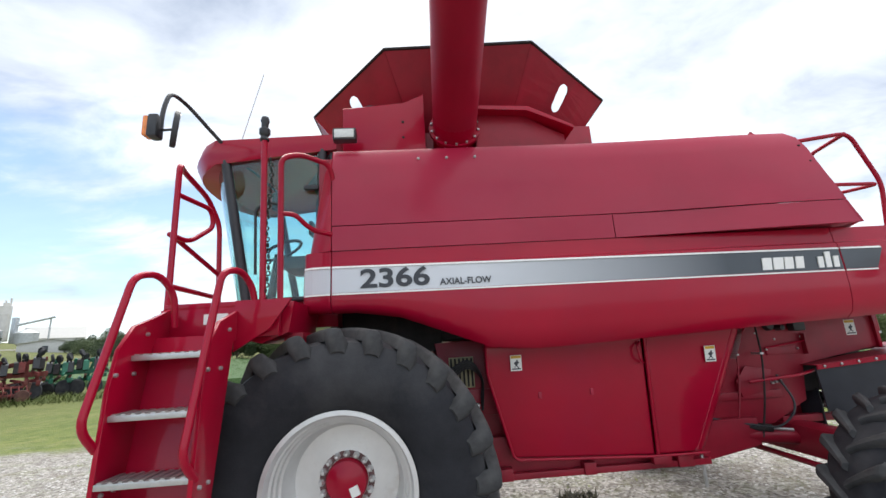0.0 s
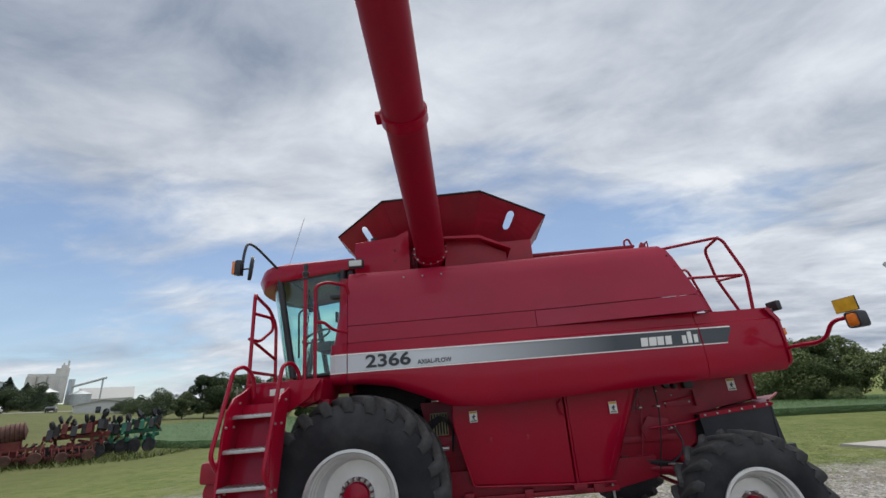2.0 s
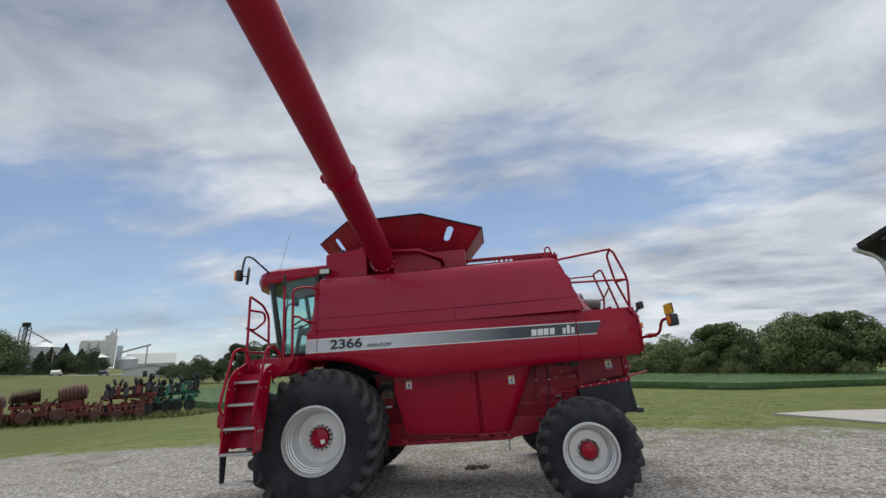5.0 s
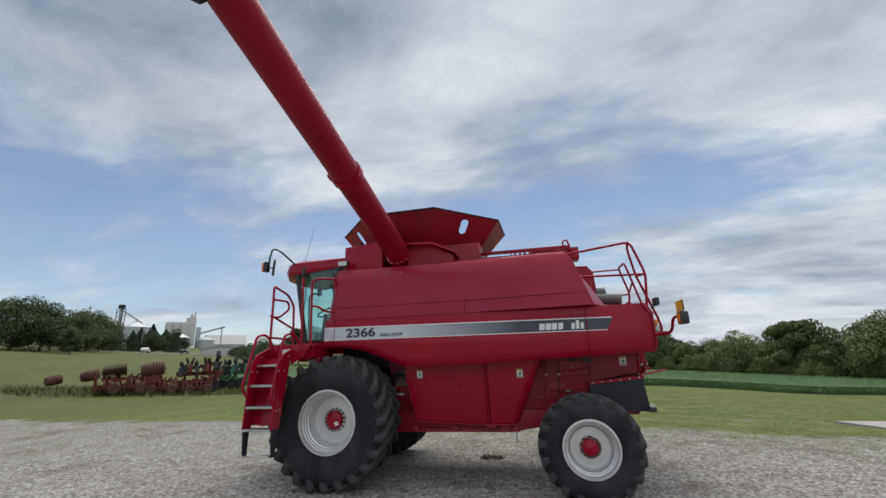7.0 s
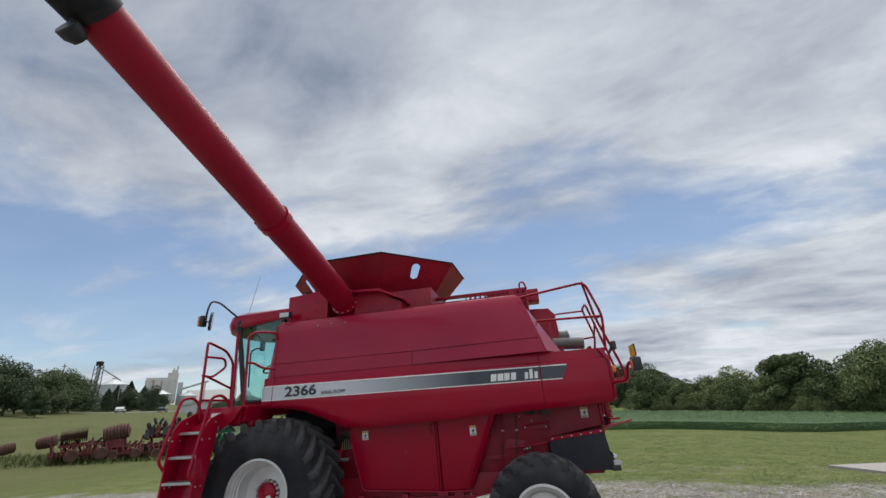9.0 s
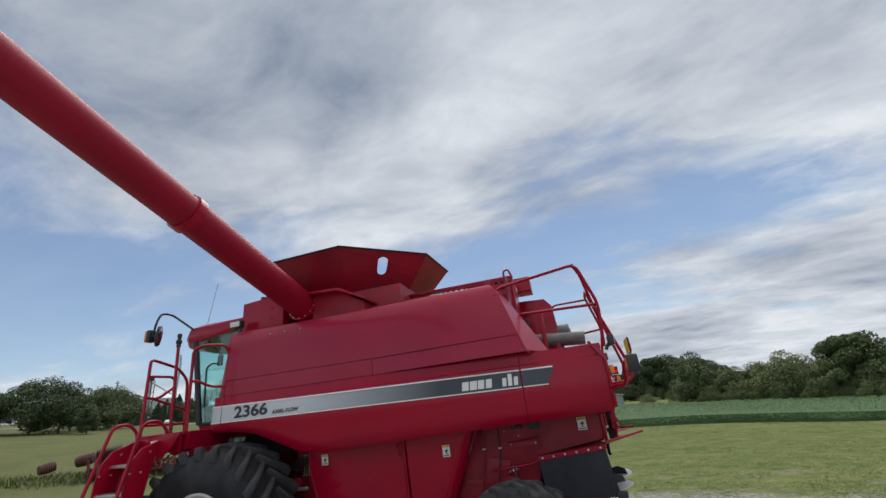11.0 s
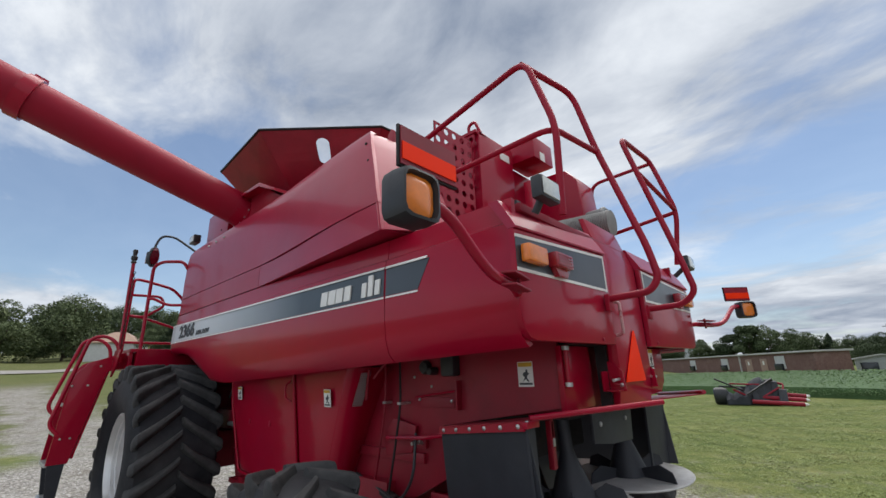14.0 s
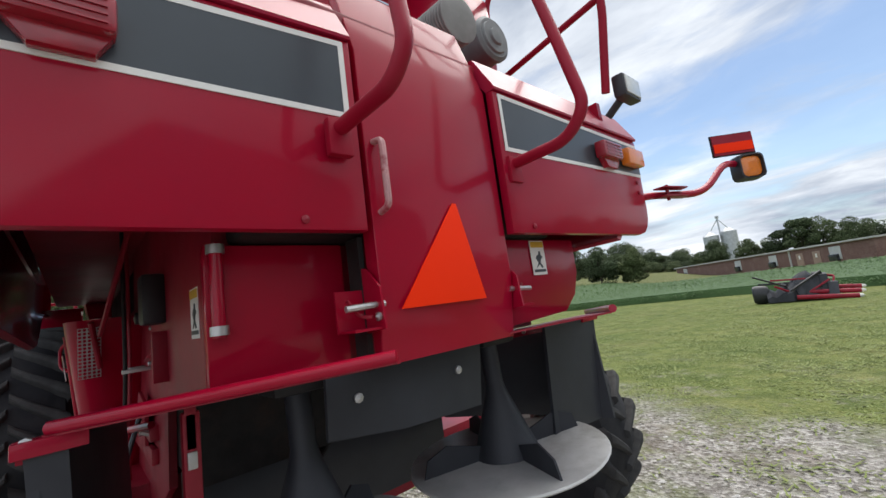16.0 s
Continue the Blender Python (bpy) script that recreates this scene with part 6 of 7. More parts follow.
def cards_mesh(name, verts, faces, mat):
    me = bpy.data.meshes.new(name)
    me.from_pydata(verts.tolist(), [], faces.tolist())
    me.materials.append(mat)
    return me


def tree_kind(seed, height, spread, lobes, conifer=False):
    rng = np.random.default_rng(seed)
    bm = bmesh.new()
    trunk_r = height * 0.022
    top = height * (0.92 if conifer else 0.55)
    pts = [(0, 0, -0.4), (rng.normal() * 0.1, rng.normal() * 0.1, top * 0.4), (rng.normal() * 0.25, rng.normal() * 0.25, top)]
    rings = []
    for i, p in enumerate(rounded(pts, 2.0, 4)):
        t = i / 6
        r = trunk_r * (1 - 0.75 * min(1, t))
        rings.append([(p[0] + r * math.cos(2 * math.pi * k / 8), p[1] + r * math.sin(2 * math.pi * k / 8), p[2]) for k in range(8)])
    add_loft(bm, rings)
    centers = []
    if conifer:
        for i in range(lobes):
            t = (i + 0.5) / lobes
            a = i * 2.4
            rr = spread * (1 - t) * 0.55
            centers.append((rr * math.cos(a), rr * math.sin(a), height * (0.12 + 0.85 * t), spread * (1.05 - t) * 0.5 + 0.2, height * 0.09))
    else:
        for i in range(lobes):
            a = rng.uniform(0, 2 * math.pi)
            t = rng.uniform(0, 1)
            zc = height * (0.26 + 0.62 * t)
            env = math.sin(math.pi * min(0.95, 0.15 + 0.80 * t)) ** 0.6
            rr = spread * 0.5 * env * rng.uniform(0.25, 0.95)
            cr = spread * rng.uniform(0.13, 0.24)
            c = (rr * math.cos(a), rr * math.sin(a), zc, cr, cr * rng.uniform(0.6, 0.9))
            centers.append(c)
            if i % 3 == 0:
                add_tube(bm, [(pts[1][0], pts[1][1], height * rng.uniform(0.18, 0.42)), (rr * 0.5 * math.cos(a), rr * 0.5 * math.sin(a), zc * 0.8), c[:3]], trunk_r * 0.28, 1.0, 5)
    v, f = leaf_cards(rng, centers, int(15000 / lobes), height * 0.017 if not conifer else height * 0.014)
    return finish("trunk", bm, BARK), cards_mesh("crown", v, f, LEAF_DARK if conifer else LEAF_BROAD)


TREES = {"broad": tree_kind(1, 10, 9, 26), "tall": tree_kind(2, 10, 6.5, 24), "wide": tree_kind(3, 10, 11, 30), "loose": tree_kind(4, 10, 8, 15), "fir": tree_kind(5, 10, 5, 22, True), "shrub": tree_kind(6, 10, 14, 22)}
TREE_LABEL = {"broad": "leafy green broadleaf tree with a round crown", "tall": "tall narrow broadleaf tree in full leaf", "wide": "spreading broadleaf tree in full leaf", "loose": "airy broadleaf tree with gaps in its crown", "fir": "dark green conifer with drooping boughs", "shrub": "low dense green bush"}


def tree(kind, x, y, height, group="", rz=0.0, sink=0.0):
    t = new("tree" if kind != "shrub" else "bush")
    k = height / 10.0
    t.matrix_basis = pose(x, y, land(x, y) - sink, 0, 0, rz) @ Matrix.Diagonal((k, k, k * 1.0, 1))
    for name, me in zip(("trunk", "crown"), TREES[kind]):
        o = new(name, me)
        o.parent = t
        if name == "crown" and (x < -24 or y > 100) and kind != "fir":
            o.material_slots[0].link = "OBJECT"
            o.material_slots[0].material = LEAF_TOWN
    return tagged(t, TREE_LABEL[kind], "tree" if kind != "shrub" else "bush", group)


rng = random.Random(7)
# hedgerow and woods beyond the bean field
for i in range(30):
    u = i / 29
    x = 20 + 18 * u + rng.uniform(-1, 1)
    y = 70 - 24 * u + rng.uniform(-1.5, 3.0)
    tall = 6.6 if u < 0.12 else 5.4 if u < 0.55 else 6.3
    tree(rng.choice(("broad", "tall", "wide", "loose", "broad")), x, y, tall * rng.uniform(0.72, 1.24), "woods beyond the field", rng.uniform(0, 360), 0.8)
for i in range(24):
    u = i / 23
    tree("shrub", 19 + 19 * u + rng.uniform(-0.6, 0.6), 67 - 24 * u + rng.uniform(-1.5, 1.5), rng.uniform(1.0, 2.7), "undergrowth along the woods", rng.uniform(0, 360), 0.3)
for i in range(12):
    tree(rng.choice(("broad", "tall", "wide")), 40 + i * 3.0, 48 - i * 1.6 + rng.uniform(-2, 2), rng.uniform(6, 8.5), "woods beyond the field", rng.uniform(0, 360), 0.4)
for x, h, k in ((0, 9.5, "broad"), (4, 8.5, "fir"), (8, 8, "broad"), (11, 7.5, "wide"), (14, 8.5, "broad"), (17, 8, "fir"), (20, 9.5, "fir"), (23, 9, "broad"), (26, 11.5, "wide"), (29, 13.5, "loose"), (33, 13.5, "wide"), (36, 12, "broad"), (40, 12, "wide"), (44, 11, "broad"), (48, 10, "tall")):
    tree(k, x, 150 - x * 0.1 + rng.uniform(-4, 4), h, "far woods across the road", rng.uniform(0, 360), 0.6)
for i in range(16):
    tree("shrub", 2 + i * 3.0, 143 + rng.uniform(-2, 2), rng.uniform(3.5, 5.5), "undergrowth along the woods", rng.uniform(0, 360), 0.4)
for x, y, h in ((20, 78, 2.8), (16, 84, 2.0), (27, 96, 4.0)):
    tree("shrub", x, y, h, "undergrowth along the woods", rng.uniform(0, 360), 0.3)
# trees behind the long building and round the silos
for x, y, h, k in ((-60, 128, 9.5, "broad"), (-53, 132, 10, "wide"), (-46, 136, 7.5, "broad"), (-39, 138, 6.5, "wide"), (-31, 139, 8.5, "broad"), (-24, 142, 8.5, "tall"), (-16, 143, 10, "loose"), (-12, 142, 12, "loose"), (-8, 144, 11.5, "broad"), (-3, 144, 10, "broad"), (-20, 146, 8, "broad"), (-31, 140, 8, "broad")):
    tree(k, x, y, h, "trees behind the long building", rng.uniform(0, 360), 0.3)
for i in range(15):
    x = -66 + i * 2.4
    tree(("broad", "wide", "tall", "loose")[i % 4], x, 121 + 0.25 * (x + 66) + rng.uniform(-2, 2), rng.uniform(5.0, 8.0), "trees behind the long building", rng.uniform(0, 360), 0.9)
for i in range(16):
    x = -68 + i * 2.3
    tree("shrub", x, 115 + 0.25 * (x + 68) + rng.uniform(-1, 1), rng.uniform(2.4, 3.6), "bushes by the long building", rng.uniform(0, 360), 0.4)
# town trees on the rise
for x, y, h, k in ((-62, 34, 5.2, "broad"), (-58, 36, 6.6, "wide"), (-57, 38.5, 6.4, "broad"), (-62, 43, 5.6, "tall"), (-61, 45.5, 6.0, "broad"), (-66, 51, 6.6, "wide"), (-68, 54.5, 6.0, "broad"), (-60, 31, 4.8, "wide"), (-51.5, 38, 3.4, "tall"), (-95, 77, 7.2, "broad"),
                   (-86, 72, 4.6, "fir"), (-83, 66, 4.8, "broad"), (-90.4, 80, 5.0, "fir"), (-88, 84, 5.4, "broad"), (-97, 88, 6.0, "fir"), (-103, 97, 7.4, "fir"), (-99, 97.5, 6.2, "fir"), (-97, 99.5, 6.8, "broad"), (-93, 84, 5.0, "broad"), (-88, 90, 5.0, "fir"),
                   (-61.5, 84, 3.6, "broad"), (-36.5, 53.8, 4.0, "broad"), (-35.3, 56.5, 3.9, "tall"), (-34.4, 60, 6.4, "loose"), (-33.4, 62.5, 6.8, "broad"), (-31, 64, 6.8, "loose"), (-27, 66, 6.5, "broad"), (-23, 68, 6.5, "tall"), (-58, 86, 3.6, "wide"), (-55, 84, 3.4, "broad"),
                   (-83, 22.5, 5.4, "broad"), (-80, 25, 5.4, "loose"), (-77, 27.5, 5.2, "wide"), (-76, 30, 4.6, "broad"), (-70, 30.5, 5.6, "tall"), (-69, 32.5, 5.8, "broad"), (-72, 35, 5.4, "wide"),
                   (-101, 12, 12.5, "wide"), (-96, 3.5, 11, "broad"), (-98, -4, 11.5, "wide"), (-101, -12, 11, "broad"), (-97, -22, 12, "wide"), (-106, 0, 12, "tall"), (-110, 27.5, 9.5, "broad"), (-108, 31, 8, "wide"), (-116, 14, 12, "broad"), (-115, 22, 10, "wide"), (-97, 30, 6.6, "tall")):
    tree(k, x, y, h * 1.08, "town trees on the rise", rng.uniform(0, 360), 0.13 * h)
for x, y, h in ((-34.7, 50.3, 2.3), (-63.5, 82, 2.4), (-74, 24.6, 1.6), (-68.3, 26.0, 1.8), (-60.4, 80, 2.9), (-56, 82, 3.2), (-63, 40, 2.0), (-52, 70, 2.6), (-99, 8, 3.4), (-98, -1, 3.0), (-100, -9, 3.6), (-100, 18, 3.2), (-103, 24, 3.4), (-99, -17, 3.2), (-66, 36, 1.9), (-64, 47, 2.2), (-70, 50, 2.4)):
    tree("shrub", x, y, h, "bushes by the houses", rng.uniform(0, 360), 0.2)


# ---- bean field ----
def crop_field():
    rng = np.random.default_rng(11)
    n = 150000
    x = rng.uniform(-26, 62, n)
    near = np.interp(x, [-26, -16, 0, 8, 16, 24, 62], [31, 28, 30.5, 26, 25, 28.5, 40])
    t = rng.uniform(0, 1, n) ** 2.1
    y = near + t * (34 + 0.0 * x) + rng.normal(size=n) * 0.12
    z = np.array([land(a, b) for a, b in zip(x, y)])
    h = rng.uniform(0.30, 0.62, n)
    h[t < 0.02] *= rng.uniform(0.3, 1.0, (t < 0.02).sum())
    c = np.stack([x, y, z + h], 1)
    s = (0.035 + 0.075 * t)[:, None] * rng.uniform(0.7, 1.3, n)[:, None]
    nrm = rng.normal(size=(n, 3)) * 0.32 + np.array([0, -0.1, 1])
    nrm /= np.linalg.norm(nrm, axis=1)[:, None]
    a = np.cross(nrm, rng.normal(size=(n, 3)))
    a /= np.linalg.norm(a, axis=1)[:, None]
    b = np.cross(nrm, a)
    q = np.stack([c - a * s, c - b * s * 0.7, c + a * s, c + b * s * 0.7], 1).reshape(-1, 3)
    faces = np.arange(n * 4).reshape(-1, 4)
    return cards_mesh("bean_plants", q, faces, LEAF_CROP)


tagged(new("bean_plants", crop_field()), "dense green knee-high bean plants in a field", "crop", kind="stuff")
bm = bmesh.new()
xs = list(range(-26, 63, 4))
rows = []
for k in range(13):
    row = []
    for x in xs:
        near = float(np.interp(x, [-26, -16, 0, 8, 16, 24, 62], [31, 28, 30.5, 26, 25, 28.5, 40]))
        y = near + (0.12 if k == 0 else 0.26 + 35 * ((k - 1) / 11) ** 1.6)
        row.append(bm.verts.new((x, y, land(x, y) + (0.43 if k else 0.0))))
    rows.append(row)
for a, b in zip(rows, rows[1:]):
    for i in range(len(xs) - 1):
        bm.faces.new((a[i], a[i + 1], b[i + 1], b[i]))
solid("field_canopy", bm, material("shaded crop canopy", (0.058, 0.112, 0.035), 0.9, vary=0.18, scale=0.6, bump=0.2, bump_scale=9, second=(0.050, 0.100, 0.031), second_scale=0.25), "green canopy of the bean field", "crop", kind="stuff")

# ---- buildings ----
BRICK = material("brown brick", (0.17, 0.095, 0.080), 0.85, vary=0.22, scale=5, bump=0.2, bump_scale=30, second=(0.22, 0.14, 0.12), second_scale=0.8)
PALE = material("pale painted metal", (0.44, 0.435, 0.415), 0.6, vary=0.08, scale=2)
WHITEWALL = material("white clapboard", (0.52, 0.52, 0.51), 0.65, vary=0.08, scale=3)
SHINGLE = material("grey-brown shingles", (0.23, 0.19, 0.165), 0.9, vary=0.25, scale=8, bump=0.2, bump_scale=30)
CONCRETE = material("pale concrete", (0.52, 0.50, 0.46), 0.85, vary=0.12, scale=1.5, bump=0.1, bump_scale=25, second=(0.40, 0.38, 0.34), second_scale=0.7)
WASH = material("whitewashed concrete", (0.56, 0.545, 0.515), 0.85, vary=0.08, scale=0.6, second=(0.46, 0.43, 0.39), second_scale=0.3)
GALV = material("galvanised bin sheet", (0.42, 0.44, 0.45), 0.45, metal=0.5, vary=0.15, scale=1.2)
GREYMETAL = material("grey ribbed siding", (0.30, 0.32, 0.31), 0.5, vary=0.06, scale=4)
GLASSDARK = material("dark window", (0.03, 0.035, 0.04), 0.12, vary=0.2, scale=3)


def long_building():
    """A low brick block with a pale eave, doors and wall units along its front."""
    ax, ay, bx, by = -30.2, 107.0, 3.1, 69.0
    L = math.hypot(bx - ax, by - ay)
    rz = math.degrees(math.atan2(by - ay, bx - ax))
    z = -0.1
    b = thing("brick_building", "long low brown brick building with a pale flat eave", "building", (ax, ay, z), rz=rz)
    part("wall", box(0, L, 0, 4.2, -1, 2.65, 0.02), BRICK, b)
    part("roof", box(-0.3, L + 0.3, -0.35, 4.5, 2.65, 2.85, 0.02), PALE, b, "pale flat roof edge")
    for u in (0.07, 0.467, 0.647, 0.875):
        w = part("window", box(L * u, L * u + 1.7, -0.06, 0.02, 0.75, 2.35, 0.02), WHITEWALL, b, "pale panel with a dark unit below")
        part("wall_unit", box(L * u + 0.1, L * u + 1.4, -0.35, -0.062, 0.6, 1.4, 0.03), GLASSDARK, w)
    for u in (0.76, 0.819):
        d = part("door", box(L * u, L * u + 1.3, -0.05, 0.02, -0.2, 2.1, 0.02), material("tan door", (0.33, 0.22, 0.17), 0.6), b, "tan door")
        part("sign", box(L * u + 0.5, L * u + 0.8, -0.062, -0.052, 1.3, 1.8), WHITE, d)
    part("downpipe", box(L * 0.735, L * 0.739, -0.14, -0.002, -0.2, 2.65), PALE, b)


def shed(at, w, d, h, rz, wall, roof, label, pitch=1.2, doors=()):
    s = thing("shed" if w < 12 else "storage_building", label, "building", at, rz=rz)
    part("wall", box(0, w, 0, d, -1.2, h, 0.02), wall, s)
    part("gable", prism([(0, h), (w, h), (w / 2, h + pitch)], "y", 0.02, d - 0.02), wall, s)
    for sg in (0, 1):
        a = (-0.3, h - 0.12) if sg == 0 else (w + 0.3, h - 0.12)
        t = (w / 2, h + pitch + 0.06)
        part("roof", prism([a, t, (t[0], t[1] + 0.12), (a[0], a[1] + 0.12)], "y", -0.3, d + 0.3), roof, s)
    for x0, x1, z1, mt in doors:
        part("door", box(x0, x1, -0.05, 0.02, 0, z1, 0.01), mt, s)
    return s


def hip_house(at, w, d, h, rise, rz):
    s = thing("house", "white clapboard house with a tan hipped roof", "building", at, rz=rz)
    part("wall", box(-w / 2, w / 2, -d / 2, d / 2, -1.5, h, 0.02), WHITEWALL, s)
    e = 0.45
    bm = bmesh.new()
    add_loft(bm, [[(-w / 2 - e, -d / 2 - e, h - 0.1), (w / 2 + e, -d / 2 - e, h - 0.1), (w / 2 + e, d / 2 + e, h - 0.1), (-w / 2 - e, d / 2 + e, h - 0.1)], [(-w / 2 - e, -d / 2 - e, h + 0.05), (w / 2 + e, -d / 2 - e, h + 0.05), (w / 2 + e, d / 2 + e, h + 0.05), (-w / 2 - e, d / 2 + e, h + 0.05)], [(-w * 0.12, -0.05, h + rise), (w * 0.12, -0.05, h + rise), (w * 0.12, 0.05, h + rise), (-w * 0.12, 0.05, h + rise)]])
    part("roof", bm, material("tan shingles", (0.33, 0.225, 0.17), 0.9, vary=0.2, scale=8, bump=0.2, bump_scale=30), s, "tan shingled hip roof", smooth=False)
    for x in (w * 0.22,):
        part("window", box(x - 0.45, x + 0.45, -d / 2 - 0.04, -d / 2 + 0.02, h * 0.35, h * 0.8), GLASSDARK, s)
        part("window", box(w / 2 - 0.02, w / 2 + 0.04, x * d / w - 0.4, x * d / w + 0.4, h * 0.35, h * 0.8), GLASSDARK, s)


hip_house((-90.0, 18.6, land(-90, 18.6)), 7.2, 6.5, 2.4, 2.1, 60)
long_building()
shed((6.6, 78, -0.6), 5, 5, 2.2, 0, GREYMETAL, PALE, "small grey metal shed with a dark doorway", 0.3, ((0.4, 2.0, 1.7, GLASSDARK),))
# white houses on the rise
shed((-71.5, 25.6, land(-71, 26) - 0.1), 6.0, 5, 1.5, 22, WHITEWALL, SHINGLE, "small white clapboard house with a grey gable roof", 1.2, ((1.2, 2.0, 1.2, GLASSDARK), (3.9, 4.7, 1.1, GLASSDARK)))
shed((-72.5, 81.5, land(-72, 81) - 0.2), 9.0, 5, 1.7, 40, WHITEWALL, PALE, "long white storage shed with a pale roof", 0.6, ((3.4, 4.2, 1.2, GLASSDARK),))


def yard_shop():
    """The grey metal shop whose corner stands beside the concrete apron."""
    s = thing("metal_shop", "tall grey ribbed metal shop building with a dark eave", "building", (16.5, 12.9, -0.7), rz=-52)
    part("wall", box(0, 18, 0, 26, -1, 5.75, 0.0), GREYMETAL, s)
    for i in range(46):
        part("siding_rib", box(0.18 + i * 0.39, 0.24 + i * 0.39, -0.03, -0.002, -0.6, 5.72), GREYMETAL, s)
    part("corner_trim", box(-0.06, 0.16, -0.07, 0.18, -0.8, 5.7, 0.01), DARK, s, "dark corner trim")
    part("gable", prism([(0, 5.76), (18, 5.76), (9, 9.9)], "y", 0.02, 25.9), GREYMETAL, s)
    for sg in (-1, 1):
        a = (-0.55, 5.5) if sg < 0 else (18.55, 5.5)
        part("roof", prism([a, (9, 9.93), (9, 10.1), (a[0], a[1] + 0.17)], "y", -0.5, 26.3), DARK, s, "dark roof edge")
    part("gutter", tube([(-0.62, -0.5, 5.48), (-0.62, 26, 5.48)], 0.09, 0.1, 8), PALE, s)
    part("downpipe", tube([(-0.60, -0.42, 5.45), (-0.30, -0.2, 5.25), (-0.12, -0.12, 4.9), (-0.12, -0.12, 0.0)], 0.06, 0.2, 8), PALE, s)


yard_shop()


def elevator():
    z = land(-172, 177)
    e = thing("grain_elevator", "tall pale concrete grain elevator with a head house", "grain elevator", (-172, 177, z + 0.5), rz=44)
    e.matrix_basis = e.matrix_basis @ Matrix.Scale(0.74, 4)
    for i in range(4):
        part("silo", lathe([(2.3, 0), (2.3, 14.5), (0, 14.6)], Matrix.Translation((-6.6 + i * 4.4, 0, 0)), 20), WASH, e)
        part("silo", lathe([(2.3, 0), (2.3, 14.5), (0, 14.6)], Matrix.Translation((-6.6 + i * 4.4, 4.2, 0)), 20), WASH, e)
    part("gallery", box(-8.5, 3, -1, 4, 14.5, 16.0, 0.05), WASH, e)
    part("head_house", box(3, 9, -1.5, 4.5, 0, 19.0, 0.05), WASH, e)
    part("penthouse", box(5.0, 8.4, 0, 3, 19.0, 21.0, 0.05), WASH, e)
    part("vent", lathe([(0.5, 0), (0.5, 2.6), (0, 2.8)], Matrix.Translation((8.0, 1, 21.0)), 10), WASH, e)
    part("vent", lathe([(0.4, 0), (0.4, 1.4), (0, 1.5)], Matrix.Translation((6.0, 1, 21.0)), 10), WASH, e)
    zb = land(-167, 148)
    b = thing("grain_bin", "large round galvanised grain bin with a conical roof", "grain bin", (-167, 148, zb - 1))
    part("wall", lathe([(5.4, 0), (5.4, 8.8), (5.2, 8.9)], Matrix(), 32), GALV, b)
    part("roof", lathe([(5.7, 8.7), (0.7, 11.2), (0.7, 11.6), (0, 11.7)], Matrix(), 32), GALV, b)
    for x, y, s in ((-164, 170, 0.75), (-157, 178, 0.7)):
        o = copy_thing(b, pose(x, y, land(x, y) - 2) @ Matrix.Diagonal((s, s, s, 1)))
    l = thing("bucket_elevator", "tall lattice bucket-elevator leg", "grain leg", (-153, 128.7, land(-153, 129) - 1), rz=20)
    bm = bmesh.new()
    for dx in (-1, 1):
        for dy in (-1, 1):
            add_box(bm, dx - 0.1, dx + 0.1, dy - 0.1, dy + 0.1, 0, 15)
    for i in range(8):
        add_tube(bm, [(-1, -1, i * 1.9), (1, -1, i * 1.9 + 1.8)], 0.08, 0.1, 5)
        add_tube(bm, [(1, -1, i * 1.9), (1, 1, i * 1.9 + 1.8)], 0.08, 0.1, 5)
    part("tower", bm, DARK, l)
    part("leg_casing", box(-0.5, 0.5, -0.4, 0.4, 0, 16.5, 0.02), GALV, l)
    part("head", box(-0.9, 0.9, -0.8, 0.8, 15.0, 16.6, 0.1), DARK, l)
    part("spout", tube([(0, -1, 15), (5, 6, 10)], 0.25, 0.1, 8), GALV, l)
    c = thing("conveyor", "inclined galvanised conveyor over the bins", "conveyor", (-160, 176, land(-160, 176)))
    part("trough", tube([(0, 0, 7), (9, 7, 10.5)], 0.5, 0.1, 6), GALV, c)
    part("support", tube([(8, 6.3, 10), (8, 6.3, -2)], 0.3, 0.1, 6), GALV, c)
    part("tower", box(-0.9, 0.7, -0.8, 0.8, -2, 10.2, 0.1), GALV, c)
    w = thing("grain_store", "large white flat grain store with a sloping roof", "building", (-170, 192, 11.0), rz=41)
    part("wall", box(0, 20, 0, 10, -4, 4.5, 0.05), WHITEWALL, w)
    part("roof", prism([(-0.5, 4.2), (10.5, 4.2), (5, 9.5)], "x", -0.5, 20.5, 0.05), PALE, w)


elevator()
for x, y, h in ((-46.2, 197, 15.6), (-40.4, 199, 17.0)):
    s = thing("silo", "pale round metal silo with a conical cap", "silo", (x, y, land(x, y) - 4), "pair of silos")
    part("wall", lathe([(2.8, 0), (2.8, h)], Matrix(), 24), GALV, s)
    part("roof", lathe([(2.95, h - 0.2), (0.45, h + 1.7), (0, h + 1.8)], Matrix(), 24), GALV, s)
s = thing("bucket_elevator", "slim grain leg between two silos", "grain leg", (-43, 198, land(-43, 198)))
part("leg_casing", box(-0.26, 0.26, -0.26, 0.26, -3, 18.6, 0.02), GALV, s)
part("leg_head", box(-0.6, 0.6, -0.4, 0.4, 18.6, 19.6, 0.1), GALV, s)
for sg in (-1, 1):
    part("spout", tube([(0, 0, 18.4), (sg * 2.9, 0, 14.2)], 0.16, 0.1, 6), GALV, s)


